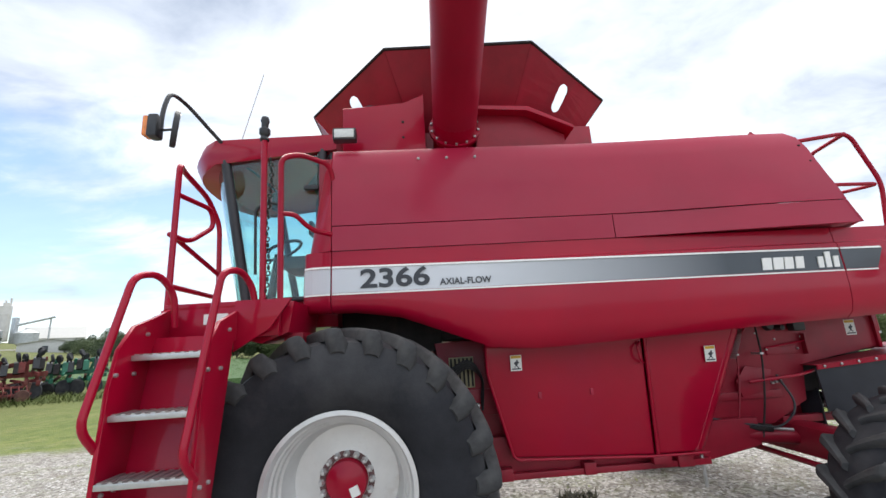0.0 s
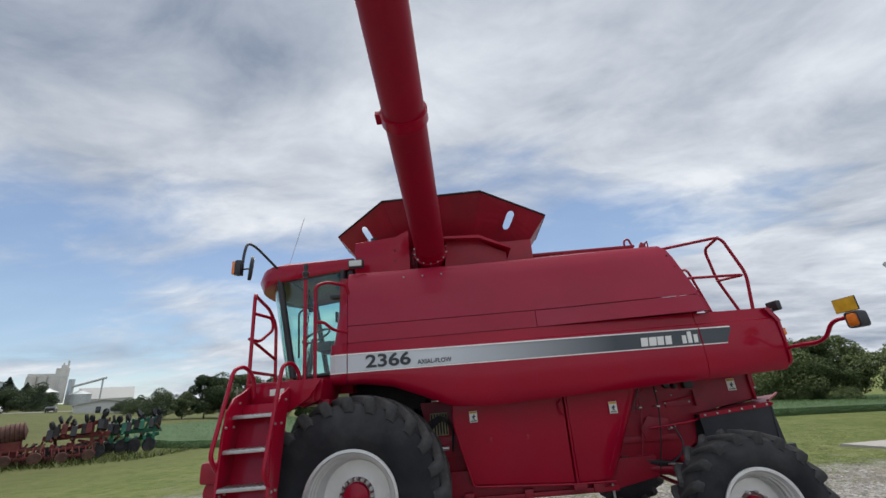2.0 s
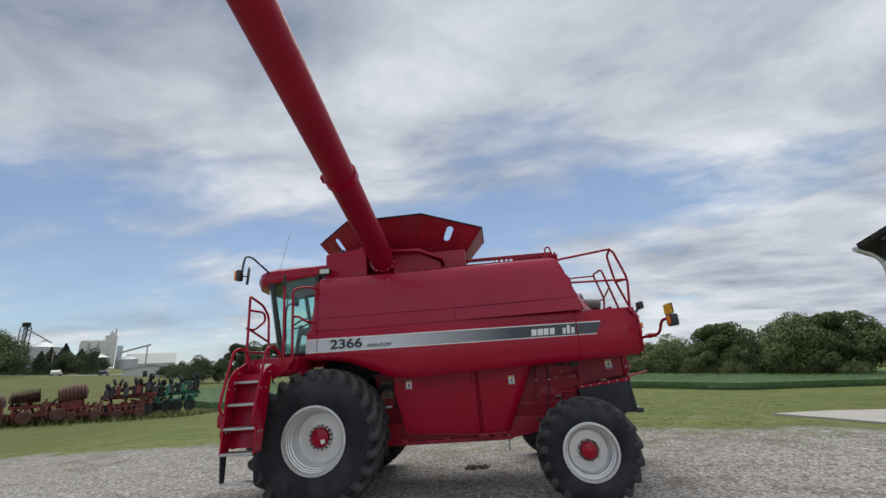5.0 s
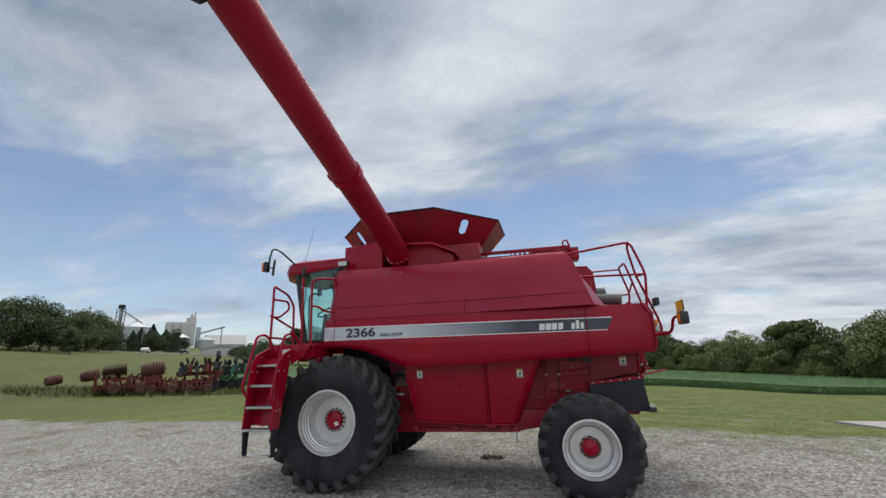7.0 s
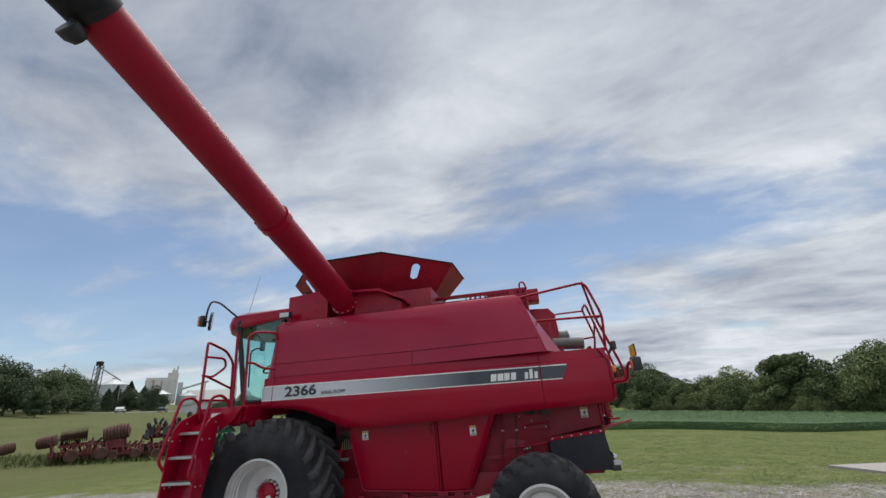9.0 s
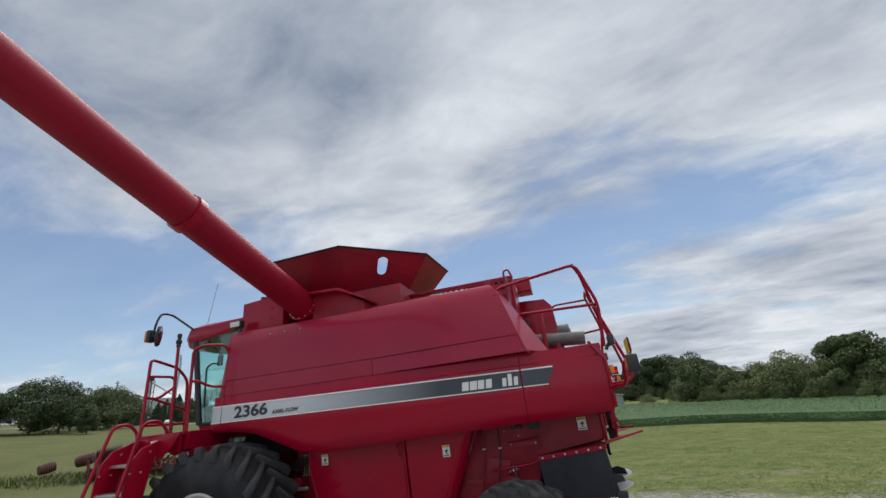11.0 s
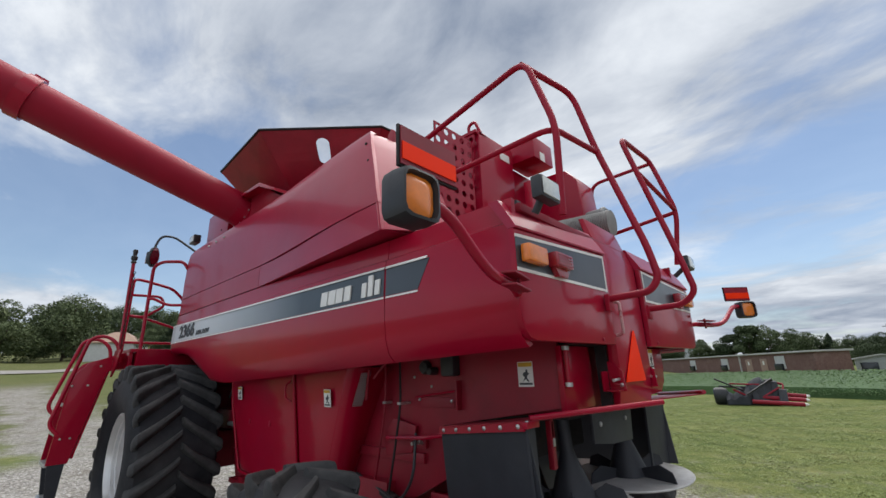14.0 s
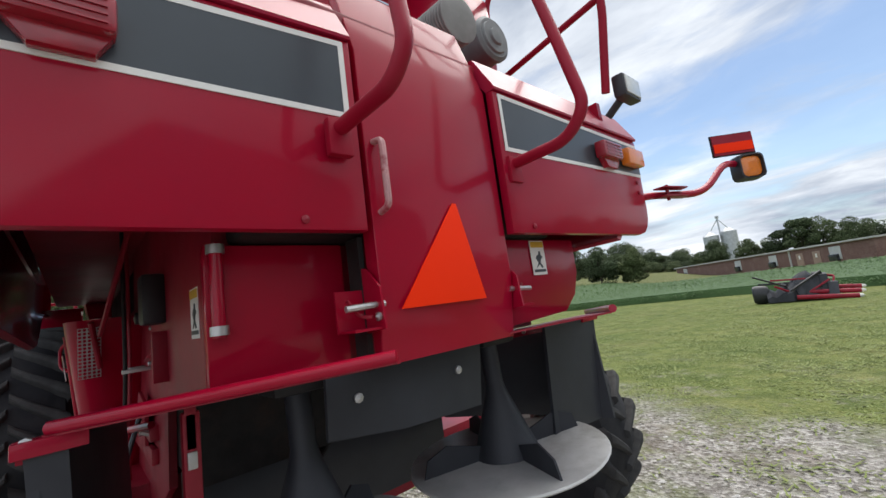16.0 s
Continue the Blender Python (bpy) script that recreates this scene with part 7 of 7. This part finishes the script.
def pole(x, y, h, lean=0.0):
    p = thing("utility_pole", "weathered wooden utility pole", "utility pole", (x, y, land(x, y) - 0.3), "utility poles")
    part("shaft", tube([(0, 0, 0), (lean, 0, h)], 0.13, 0.1, 8), material("grey weathered wood", (0.25, 0.21, 0.17), 0.9, vary=0.3, scale=5), p)
    part("crossarm", box(lean - 0.8, lean + 0.8, -0.05, 0.05, h - 0.6, h - 0.48), BARK, p)


pole(14.5, 140, 9.6, 0.0)
pole(-96, 82, 6.0)
pole(-92, 84, 5.5)
pole(-30, 60, 4.2)
pole(-110, 84, 11.0)

# ---- roads and apron ----
bm = bmesh.new()
rows = []
for i in range(34):
    y = -20 + i * 4.0
    x = -74 + (8 if y < 20 else 0) - 0.1 * y
    rows.append([bm.verts.new((x + w, y, land(x + w, y) + 0.06)) for w in (-2.0, 0, 2.0)])
for a, b in zip(rows, rows[1:]):
    for i in range(2):
        bm.faces.new((a[i], a[i + 1], b[i + 1], b[i]))
solid("road", bm, material("pale chip-seal", (0.25, 0.235, 0.215), 0.9, vary=0.12, scale=2), "pale chip-sealed road on the rise", "road", kind="structure")
bm = bmesh.new()
corner = [Vector((9.95, 10.5)), Vector((12.6, 5.4)), Vector((27, 5.4)), Vector((22, 15.0))]
grid = []
for i in range(19):
    row = []
    for j in range(7):
        q = corner[0].lerp(corner[1], i / 18).lerp(corner[3].lerp(corner[2], i / 18), j / 6)
        row.append(q)
    grid.append(row)
tops = [[bm.verts.new((q.x, q.y, land(q.x, q.y) + 0.05)) for q in row] for row in grid]
for r0, r1 in zip(tops, tops[1:]):
    for j in range(6):
        bm.faces.new((r0[j], r1[j], r1[j + 1], r0[j + 1]))
rim = [r[0] for r in tops] + tops[-1][1:] + [r[-1] for r in tops[::-1][1:]] + tops[0][::-1][1:-1]
feet = [bm.verts.new(v.co - Vector((0, 0, 0.25))) for v in rim]
for i in range(len(rim)):
    bm.faces.new((rim[i], rim[(i + 1) % len(rim)], feet[(i + 1) % len(rim)], feet[i]))
solid("concrete_apron", bm, material("pale concrete apron", (0.36, 0.335, 0.305), 0.85, vary=0.1, scale=1.2, bump=0.1, bump_scale=30), "pale concrete apron before the shop", "pavement", kind="structure")


# ---- old implements in the grass ----
def disc_gang(bm, p, q, r, n):
    p, q = Vector(p), Vector(q)
    add_tube(bm, [p, q], 0.05, 0.1, 6)
    d = (q - p).normalized().to_track_quat("Z", "X").to_matrix().to_4x4()
    for i in range(n):
        c = p.lerp(q, (i + 0.5) / n)
        add_lathe(bm, [(0.0, -0.02), (r, 0.05), (r, 0.06), (0.0, 0.01)], Matrix.Translation(c) @ d, 16)
    return bm


def small_wheel(parent, x, y, z, r, w):
    part("wheel", lathe([(0.0, -w), (r * 0.55, -w), (r * 0.8, -w * 1.1), (r, -w * 0.7), (r, w * 0.7), (r * 0.8, w * 1.1), (r * 0.55, w), (0, w)], Matrix.Translation((x, y, z)) @ Matrix.Rotation(radians(90), 4, "X"), 20), RUBBER, parent, "small implement wheel")


RUSTRED = material("rusty red paint", (0.14, 0.024, 0.022), 0.8, vary=0.4, scale=4, second=(0.11, 0.045, 0.03), second_scale=3)


def folded_disc(at, rz, s, seed, bundle=True):
    r = random.Random(seed)
    t = thing("disc_harrow", "rusty red disc harrow folded up in long grass", "implement", at, rz=rz)
    t.matrix_basis = t.matrix_basis @ Matrix.Scale(s, 4)
    for y, z in ((-0.85, 0.42), (-0.2, 0.50), (0.75, 0.42), (-0.55, 0.86), (0.35, 0.92)):
        w = 1.35 if z < 0.6 else 1.0
        part("frame_beam", box(-w, w, y - 0.07, y + 0.07, z - 0.07, z + 0.07, 0.01), RUSTRED, t)
    for i in range(6):
        x = -1.2 + i * 0.48
        part("frame_beam", box(x - 0.06, x + 0.06, -0.9, 0.85, 0.54, 0.66, 0.01), RUSTRED, t)
        part("upright", box(-0.07, 0.07, -0.06, 0.06, -0.36, 0.36, 0.01, pose(x + r.uniform(-0.1, 0.1), r.uniform(-0.6, 0.2), 0.72, r.uniform(-18, 18), r.uniform(-22, 22), 0)), (RUSTRED, BROWN)[i % 2], t)
    for y in (-0.75, -0.25, 0.55):
        part("disc_gang", disc_gang(bmesh.new(), (-1.3, y - 0.1, 0.30), (1.3, y + 0.12, 0.32), 0.30, 14), (BROWN, RUSTRED, BROWN)[int(y > 0)], t, "gang of rusty discs")
    if bundle:
        for y, z in ((-0.42, 1.30), (0.02, 1.42), (0.40, 1.26)):
            part("disc_gang", disc_gang(bmesh.new(), (-1.05, y, z - 0.05), (0.15, y + 0.06, z + 0.10), 0.33, 13), BROWN, t, "folded gang of rusty discs")
    for i in range(7):
        x = r.uniform(-1.0, 1.1)
        part("wing_arm", tube([(x, r.uniform(-0.5, 0.4), 0.5), (x + r.uniform(-0.4, 0.4), r.uniform(-0.4, 0.3), r.uniform(0.95, 1.25))], 0.055, 0.1, 6), RUSTRED, t)
    for i in range(8):
        x = -1.2 + i * 0.33
        part("tine", tube([(x, -0.6, 0.9), (x + 0.05, -0.92, 0.55), (x, -0.78, 0.12)], 0.035, 0.2, 5), RUSTRED, t)
    part("hydraulic_ram", tube([(0.3, -0.5, 0.75), (0.9, -0.3, 1.15)], 0.05, 0.1, 8), DARK, t)
    for x, y in ((0.95, -0.98), (-0.35, -1.0)):
        part("wheel", lathe([(0.0, -0.09), (0.2, -0.09), (0.31, -0.08), (0.34, 0.0), (0.31, 0.08), (0.2, 0.09), (0, 0.09)], Matrix.Translation((x, y, 0.34)) @ Matrix.Rotation(radians(90), 4, "X"), 18), BROWN, t, "dusty implement wheel")
    return t


def roller(at, rz, s, lift, legs=True):
    t = thing("land_roller", "rusty brown drum roller in long grass", "implement", at, rz=rz)
    t.matrix_basis = t.matrix_basis @ Matrix.Scale(s, 4)
    bm = bmesh.new()
    prof = [(0.0, -0.66)]
    for i in range(8):
        prof += [(0.36 + 0.07 * math.sin(math.pi * (i + 0.2) / 8), -0.64 + i * 0.16), (0.42 + 0.07 * math.sin(math.pi * (i + 0.5) / 8), -0.58 + i * 0.16)]
    prof.append((0.0, 0.66))
    add_lathe(bm, prof, Matrix.Translation((0, 0, lift + 0.45)) @ Matrix.Rotation(radians(80), 4, "Y"), 22)
    part("drum", bm, BROWN, t)
    if legs:
        part("stand", box(-0.45, 0.45, -0.30, 0.30, 0.15, lift + 0.1, 0.05), RUSTRED, t)
        for x in (-0.7, 0.7):
            part("frame_beam", tube([(x, -0.3, 0.1), (x * 0.6, 0.0, lift + 0.2)], 0.05, 0.1, 6), RUSTRED, t)
        part("frame_beam", box(-1.1, 1.1, -0.08, 0.08, 0.40, 0.55, 0.02), RUSTRED, t)
    return t


def row_planter(at, rz, mat, label, n, s, seed):
    r = random.Random(seed)
    t = thing("row_planter", label, "implement", at, rz=rz)
    t.matrix_basis = t.matrix_basis @ Matrix.Diagonal((s, s, s * 1.28, 1))
    part("toolbar", box(-1.25, 1.25, -0.10, 0.10, 0.78, 0.96, 0.02), mat, t)
    part("frame_beam", tube([(-1.2, 0.25, 0.35), (1.2, 0.15, 0.70)], 0.08, 0.1, 6), mat, t)
    part("wing_bar", box(-1.0, 1.1, -0.08, 0.08, -0.08, 0.08, 0.02, pose(0.1, 0.15, 1.22, 0, -9, 4)), mat, t)
    for x in (-0.85, -0.2, 0.55, 0.95):
        part("frame_beam", box(x - 0.07, x + 0.07, -0.6, 0.85, 0.50, 0.66, 0.01), mat, t)
        part("upright", box(-0.06, 0.06, -0.06, 0.06, -0.45, 0.45, 0.01, pose(x, 0.02, 0.95, r.uniform(-14, 14), r.uniform(-22, 22), 0)), mat, t)
    for i in range(n):
        x = -1.05 + i * 2.1 / (n - 1) + r.uniform(-0.08, 0.08)
        z = 1.18 + 0.10 * x + r.uniform(-0.06, 0.10)
        u = part("row_unit", prism([(-0.40, z - 0.24), (0.20, z - 0.32), (0.26, z - 0.02), (0.05, z + 0.16), (-0.30, z + 0.10)], "x", x - 0.13, x + 0.10, 0.03), (BLACK, DARK, mat)[i % 3], t, "folded row unit")
        part("press_wheel", lathe([(0.0, -0.05), (0.15, -0.05), (0.16, 0.0), (0.15, 0.05), (0, 0.05)], Matrix.Translation((x + r.uniform(-0.1, 0.1), r.uniform(-0.35, 0.1), z + r.uniform(0.22, 0.36))) @ Matrix.Rotation(radians(90 + r.uniform(-35, 35)), 4, "Y") @ Matrix.Rotation(radians(r.uniform(-40, 40)), 4, "X"), 14), RUBBER, u)
        part("shank", tube([(x, -0.1, z - 0.1), (x + r.uniform(-0.1, 0.1), -0.25, z + 0.2)], 0.04, 0.1, 6), DARK, u)
        part("linkage", box(-0.05, 0.05, -0.35, 0.35, -0.04, 0.04, 0.01, pose(x, -0.2, r.uniform(0.55, 0.95), r.uniform(-35, 35), 0, r.uniform(-30, 30))), (mat, BROWN)[i % 2], u)
        if i % 2 == 0:
            part("gauge_wheel", lathe([(0.0, -0.09), (0.16, -0.08), (0.26, -0.09), (0.31, 0.0), (0.26, 0.09), (0.16, 0.08), (0, 0.09)], Matrix.Translation((x, -0.45, 0.30)) @ Matrix.Rotation(radians(90 + r.uniform(-25, 25)), 4, "X"), 16), RUBBER, u)
    part("jack_stand", box(-0.06, 0.06, -0.06, 0.06, 0.0, 0.6, 0.01, pose(-1.2, -0.3, 0, 0, 0, 10)), STEEL, t)
    return t


def on_land(x, y):
    return (x, y, land(x, y))


folded_disc(on_land(-22.0, 19.5), 50, 0.98, 1)
folded_disc(on_land(-20.7, 20.9), 40, 0.82, 2, False)
roller(on_land(-20.9, 20.6), 42, 1.0, 1.02)
folded_disc(on_land(-19.5, 22.5), 46, 0.80, 3, False)
row_planter(on_land(-19.5, 22.9), 42, RUSTRED, "rusty dark red row implement with black folded units", 8, 1.10, 4)
row_planter(on_land(-18.8, 26.0), 35, GREENP, "green row planter with black folded units in grass", 8, 1.12, 5)
roller(on_land(-24.3, 19.4), 30, 0.72, 0.72, False)
roller(on_land(-25.2, 18.0), 75, 0.6, 0.5, False)


def header(at, rz):
    t = thing("corn_header", "black and red crop header slumped on the grass", "implement", at, rz=rz)
    t.matrix_basis = t.matrix_basis @ Matrix.Diagonal((0.62, 0.62, 0.9, 1))
    r = random.Random(21)
    part("drum", lathe([(0.0, -0.02), (0.28, 0.0), (0.34, 0.05), (0.37, 0.2), (0.37, 0.55), (0.33, 0.75), (0.2, 0.82), (0.0, 0.83)], Matrix.Translation((-2.15, 0.1, 0.38)) @ Matrix.Rotation(radians(90), 4, "Y"), 20), BLACK, t, "black rounded end shield")
    rings = []
    for i in range(15):
        x = -1.5 + i * 0.2
        top = 0.50 + 0.60 * smooth01(i / 10) - 0.55 * smooth01((i - 10) / 4) + r.uniform(-0.10, 0.10)
        wide = 0.55 + r.uniform(-0.10, 0.12)
        rings.append([(x, -wide, 0.05), (x + r.uniform(-0.05, 0.05), -wide * 0.95, top * 0.5), (x, -wide * 0.5, top * 0.85 + r.uniform(-0.05, 0.05)), (x + r.uniform(-0.06, 0.06), 0.0, top), (x, wide * 0.6, top * 0.8), (x, wide, top * 0.3), (x, wide, 0.05)])
    part("cover", loft(rings), FLAP, t, "slumped black rubber cover")
    for i in range(5):
        x0 = -0.1 + i * 0.33
        h = (0.80, 1.02, 1.15, 1.05, 0.78)[i]
        part("cover_fold", prism([(-0.62, 0.20), (-0.46, 0.18), (-0.12, h * 0.72), (-0.10 + r.uniform(-0.08, 0.08), h), (-0.30, h * 0.96), (-0.50, h * 0.60)], "x", x0, x0 + 0.36 + r.uniform(-0.05, 0.08), 0.03), FLAP, t).matrix_basis = pose(0, 0, 0, r.uniform(-5, 5), r.uniform(-6, 6), r.uniform(-9, 9))
    for i in range(9):
        part("reel_bat", box(-0.8, 0.8, -0.05, 0.05, -0.03, 0.03, 0.01, pose(-0.6 + r.uniform(-0.7, 1.4), r.uniform(-0.6, 0.2), 0.62 + r.uniform(-0.25, 0.35), r.uniform(-20, 20), r.uniform(-25, 25), r.uniform(-30, 30))), (DARK, RED_DUST_SHADE, BLACK)[i % 3], t, "tumbled reel bat")
    for i, (y, z) in enumerate(((-0.75, 0.14), (-0.45, 0.30), (0.25, 0.42))):
        part("red_arm", tube([(-0.2 + i * 0.5, y, z + 0.05), (2.3 + 0.15 * i, y - 0.1, z - 0.06)], 0.085, 0.1, 8), RED_DUST_SHADE, t)
        part("pale_tip", lathe([(0.07, 0), (0.055, 0.12), (0.0, 0.2)], Matrix.Translation((2.3 + 0.15 * i, y - 0.1, z - 0.06)) @ Matrix.Rotation(radians(90), 4, "Y"), 10), WHITE, t)
    part("red_brace", tube([(1.3, -0.6, 0.25), (1.6, 0.0, 0.85), (1.0, 0.3, 0.95)], 0.05, 0.1, 8), RED_DUST_SHADE, t)


header((2.6, 23.4, 0.0), 12)


def car(at, rz, paint, label):
    t = thing("car", label, "car", at, rz=rz)
    t.matrix_basis = t.matrix_basis @ Matrix.Scale(0.82, 4)
    part("body", prism([(-2.1, 0.35), (2.1, 0.35), (2.15, 0.8), (1.2, 0.92), (0.6, 1.35), (-1.0, 1.38), (-1.7, 0.95), (-2.15, 0.9)], "y", -0.85, 0.85, 0.08), paint, t)
    for s in (-1, 1):
        part("side_glass", prism([(0.55, 1.30), (-0.95, 1.33), (-1.5, 0.95), (1.05, 0.95)], "y", *sorted((s * 0.853, s * 0.86))), GLASSDARK, t)
        for x in (-1.35, 1.35):
            small_wheel(t, x, s * 0.78, 0.33, 0.33, 0.1)


car(on_land(-79.3, 73.7), 130, WHITEWALL, "white car parked by the road on the rise")
car(on_land(-80.5, 85.5), 125, GLASSDARK, "dark car parked by the white shed")


# ---- loose stones and grass tufts near the path ----
def stones():
    rng = np.random.default_rng(3)
    n = 42000
    x, y = rng.uniform(-7, 11, n), rng.uniform(-2.5, 10, n)
    keep = y < 8.2 - 0.16 * x + rng.normal(size=n) * 0.7
    x, y = x[keep], y[keep]
    n = len(x)
    r = 0.007 + 0.021 * rng.uniform(0, 1, n) ** 2.2
    octa = np.array([(1, 0, 0), (-1, 0, 0), (0, 1, 0), (0, -1, 0), (0, 0, 0.45), (0, 0, -0.5)], float)
    tri = np.array([(0, 2, 4), (2, 1, 4), (1, 3, 4), (3, 0, 4), (2, 0, 5), (1, 2, 5), (3, 1, 5), (0, 3, 5)])
    v = octa[None] * r[:, None, None] * rng.uniform(0.6, 1.4, (n, 6, 1))
    a = rng.uniform(0, 6.3, n)
    c, s = np.cos(a)[:, None], np.sin(a)[:, None]
    vx, vy = v[..., 0] * c - v[..., 1] * s, v[..., 0] * s + v[..., 1] * c
    gz = np.array([noise.noise(Vector((px * 0.4, (py - 4) * 0.4, 0))) * 0.02 + land(px, py) for px, py in zip(x, y)])
    v = np.stack([vx + x[:, None], vy + y[:, None], v[..., 2] + (gz + r * 0.05)[:, None]], 2).reshape(-1, 3)
    f = (tri[None] + (np.arange(n) * 6)[:, None, None]).reshape(-1, 3)
    m = bpy.data.materials.new("crushed stone")
    m.use_nodes = True
    geo = m.node_tree.nodes.new("ShaderNodeNewGeometry")
    rp = m.node_tree.nodes.new("ShaderNodeValToRGB")
    rp.color_ramp.elements[0].color, rp.color_ramp.elements[1].color = (0.17, 0.157, 0.145, 1), (0.54, 0.525, 0.50, 1)
    m.node_tree.links.new(geo.outputs["Random Per Island"], rp.inputs[0])
    m.node_tree.links.new(rp.outputs[0], m.node_tree.nodes["Principled BSDF"].inputs["Base Color"])
    m.node_tree.nodes["Principled BSDF"].inputs["Roughness"].default_value = 0.9
    return cards_mesh("gravel_stones", v, f, m)


tagged(new("gravel_stones", stones()), "loose grey crushed stones on the yard", "gravel", kind="stuff")


def grass(name, n, area, h0, h1, seed, keep, lie=1.0, mat=None):
    rng = np.random.default_rng(seed)
    x, y = rng.uniform(area[0], area[1], n), rng.uniform(area[2], area[3], n)
    k = keep(x, y, rng)
    x, y = x[k], y[k]
    n = len(x)
    z = np.array([land(a, b) for a, b in zip(x, y)])
    h = rng.uniform(h0, h1, n)
    a = rng.uniform(0, 6.3, n)
    w = rng.uniform(0.006, 0.013, n) * (1 + h0 * 6)
    dx, dy = np.cos(a) * w, np.sin(a) * w
    reach = h * rng.uniform(0.8, 2.2, n) * lie
    lx, ly = -np.sin(a) * reach, np.cos(a) * reach
    v = np.stack([np.stack([x - dx, y - dy, z + 0.004], 1), np.stack([x + dx, y + dy, z + 0.004], 1), np.stack([x + lx, y + ly, z + h], 1)], 1).reshape(-1, 3)
    return cards_mesh(name, v, np.arange(n * 3).reshape(-1, 3), mat or LEAF_GRASS)


LEAF_GRASS = leaf_material("grass blades", (0.140, 0.178, 0.046), (0.205, 0.235, 0.076), upright=0.85, vary=False)
def in_clumps(x, y, r):
    wave = np.sin(x * 3.1 + 1.7 * np.sin(y * 2.3)) + np.sin(y * 4.7 + 2.1 * np.sin(x * 1.9)) + np.sin((x + y) * 7.3 + np.sin(x * 5.0)) * 0.6
    return (wave > r.normal(size=len(x)) * 0.7) & (y > 9.6 - 0.25 * x + r.normal(size=len(x)) * 1.3) & (r.uniform(0, 1, len(x)) < 1.2 - (y - 7) / 30)


tagged(new("lawn_grass", grass("lawn_grass", 260000, (-6, 17, 6, 26), 0.006, 0.030, 5, in_clumps, 2.0)), "short mown grass with bare patches", "grass", kind="stuff")
tagged(new("long_grass", grass("long_grass", 26000, (-31, -16, 16, 29), 0.10, 0.40, 6, lambda x, y, r: np.abs((y - 20) - (x + 22) * 0.95) < 2.2 + r.normal(size=len(x)) * 0.5, 0.7, leaf_material("rank grass", (0.070, 0.098, 0.026), (0.155, 0.175, 0.062), vary=False))), "long uncut grass round the old implements", "grass", kind="stuff")
tagged(new("weed_clump", grass("weed_clump", 260, (1.80, 2.25, 5.66, 5.98), 0.02, 0.07, 32, lambda x, y, r: (x - 2.02) ** 2 / 0.045 + (y - 5.82) ** 2 / 0.02 < 1.0, 1.0, leaf_material("withered weeds", (0.022, 0.021, 0.014), (0.075, 0.068, 0.036), vary=False))), "small dark weed clump in the gravel", "weed", kind="stuff")
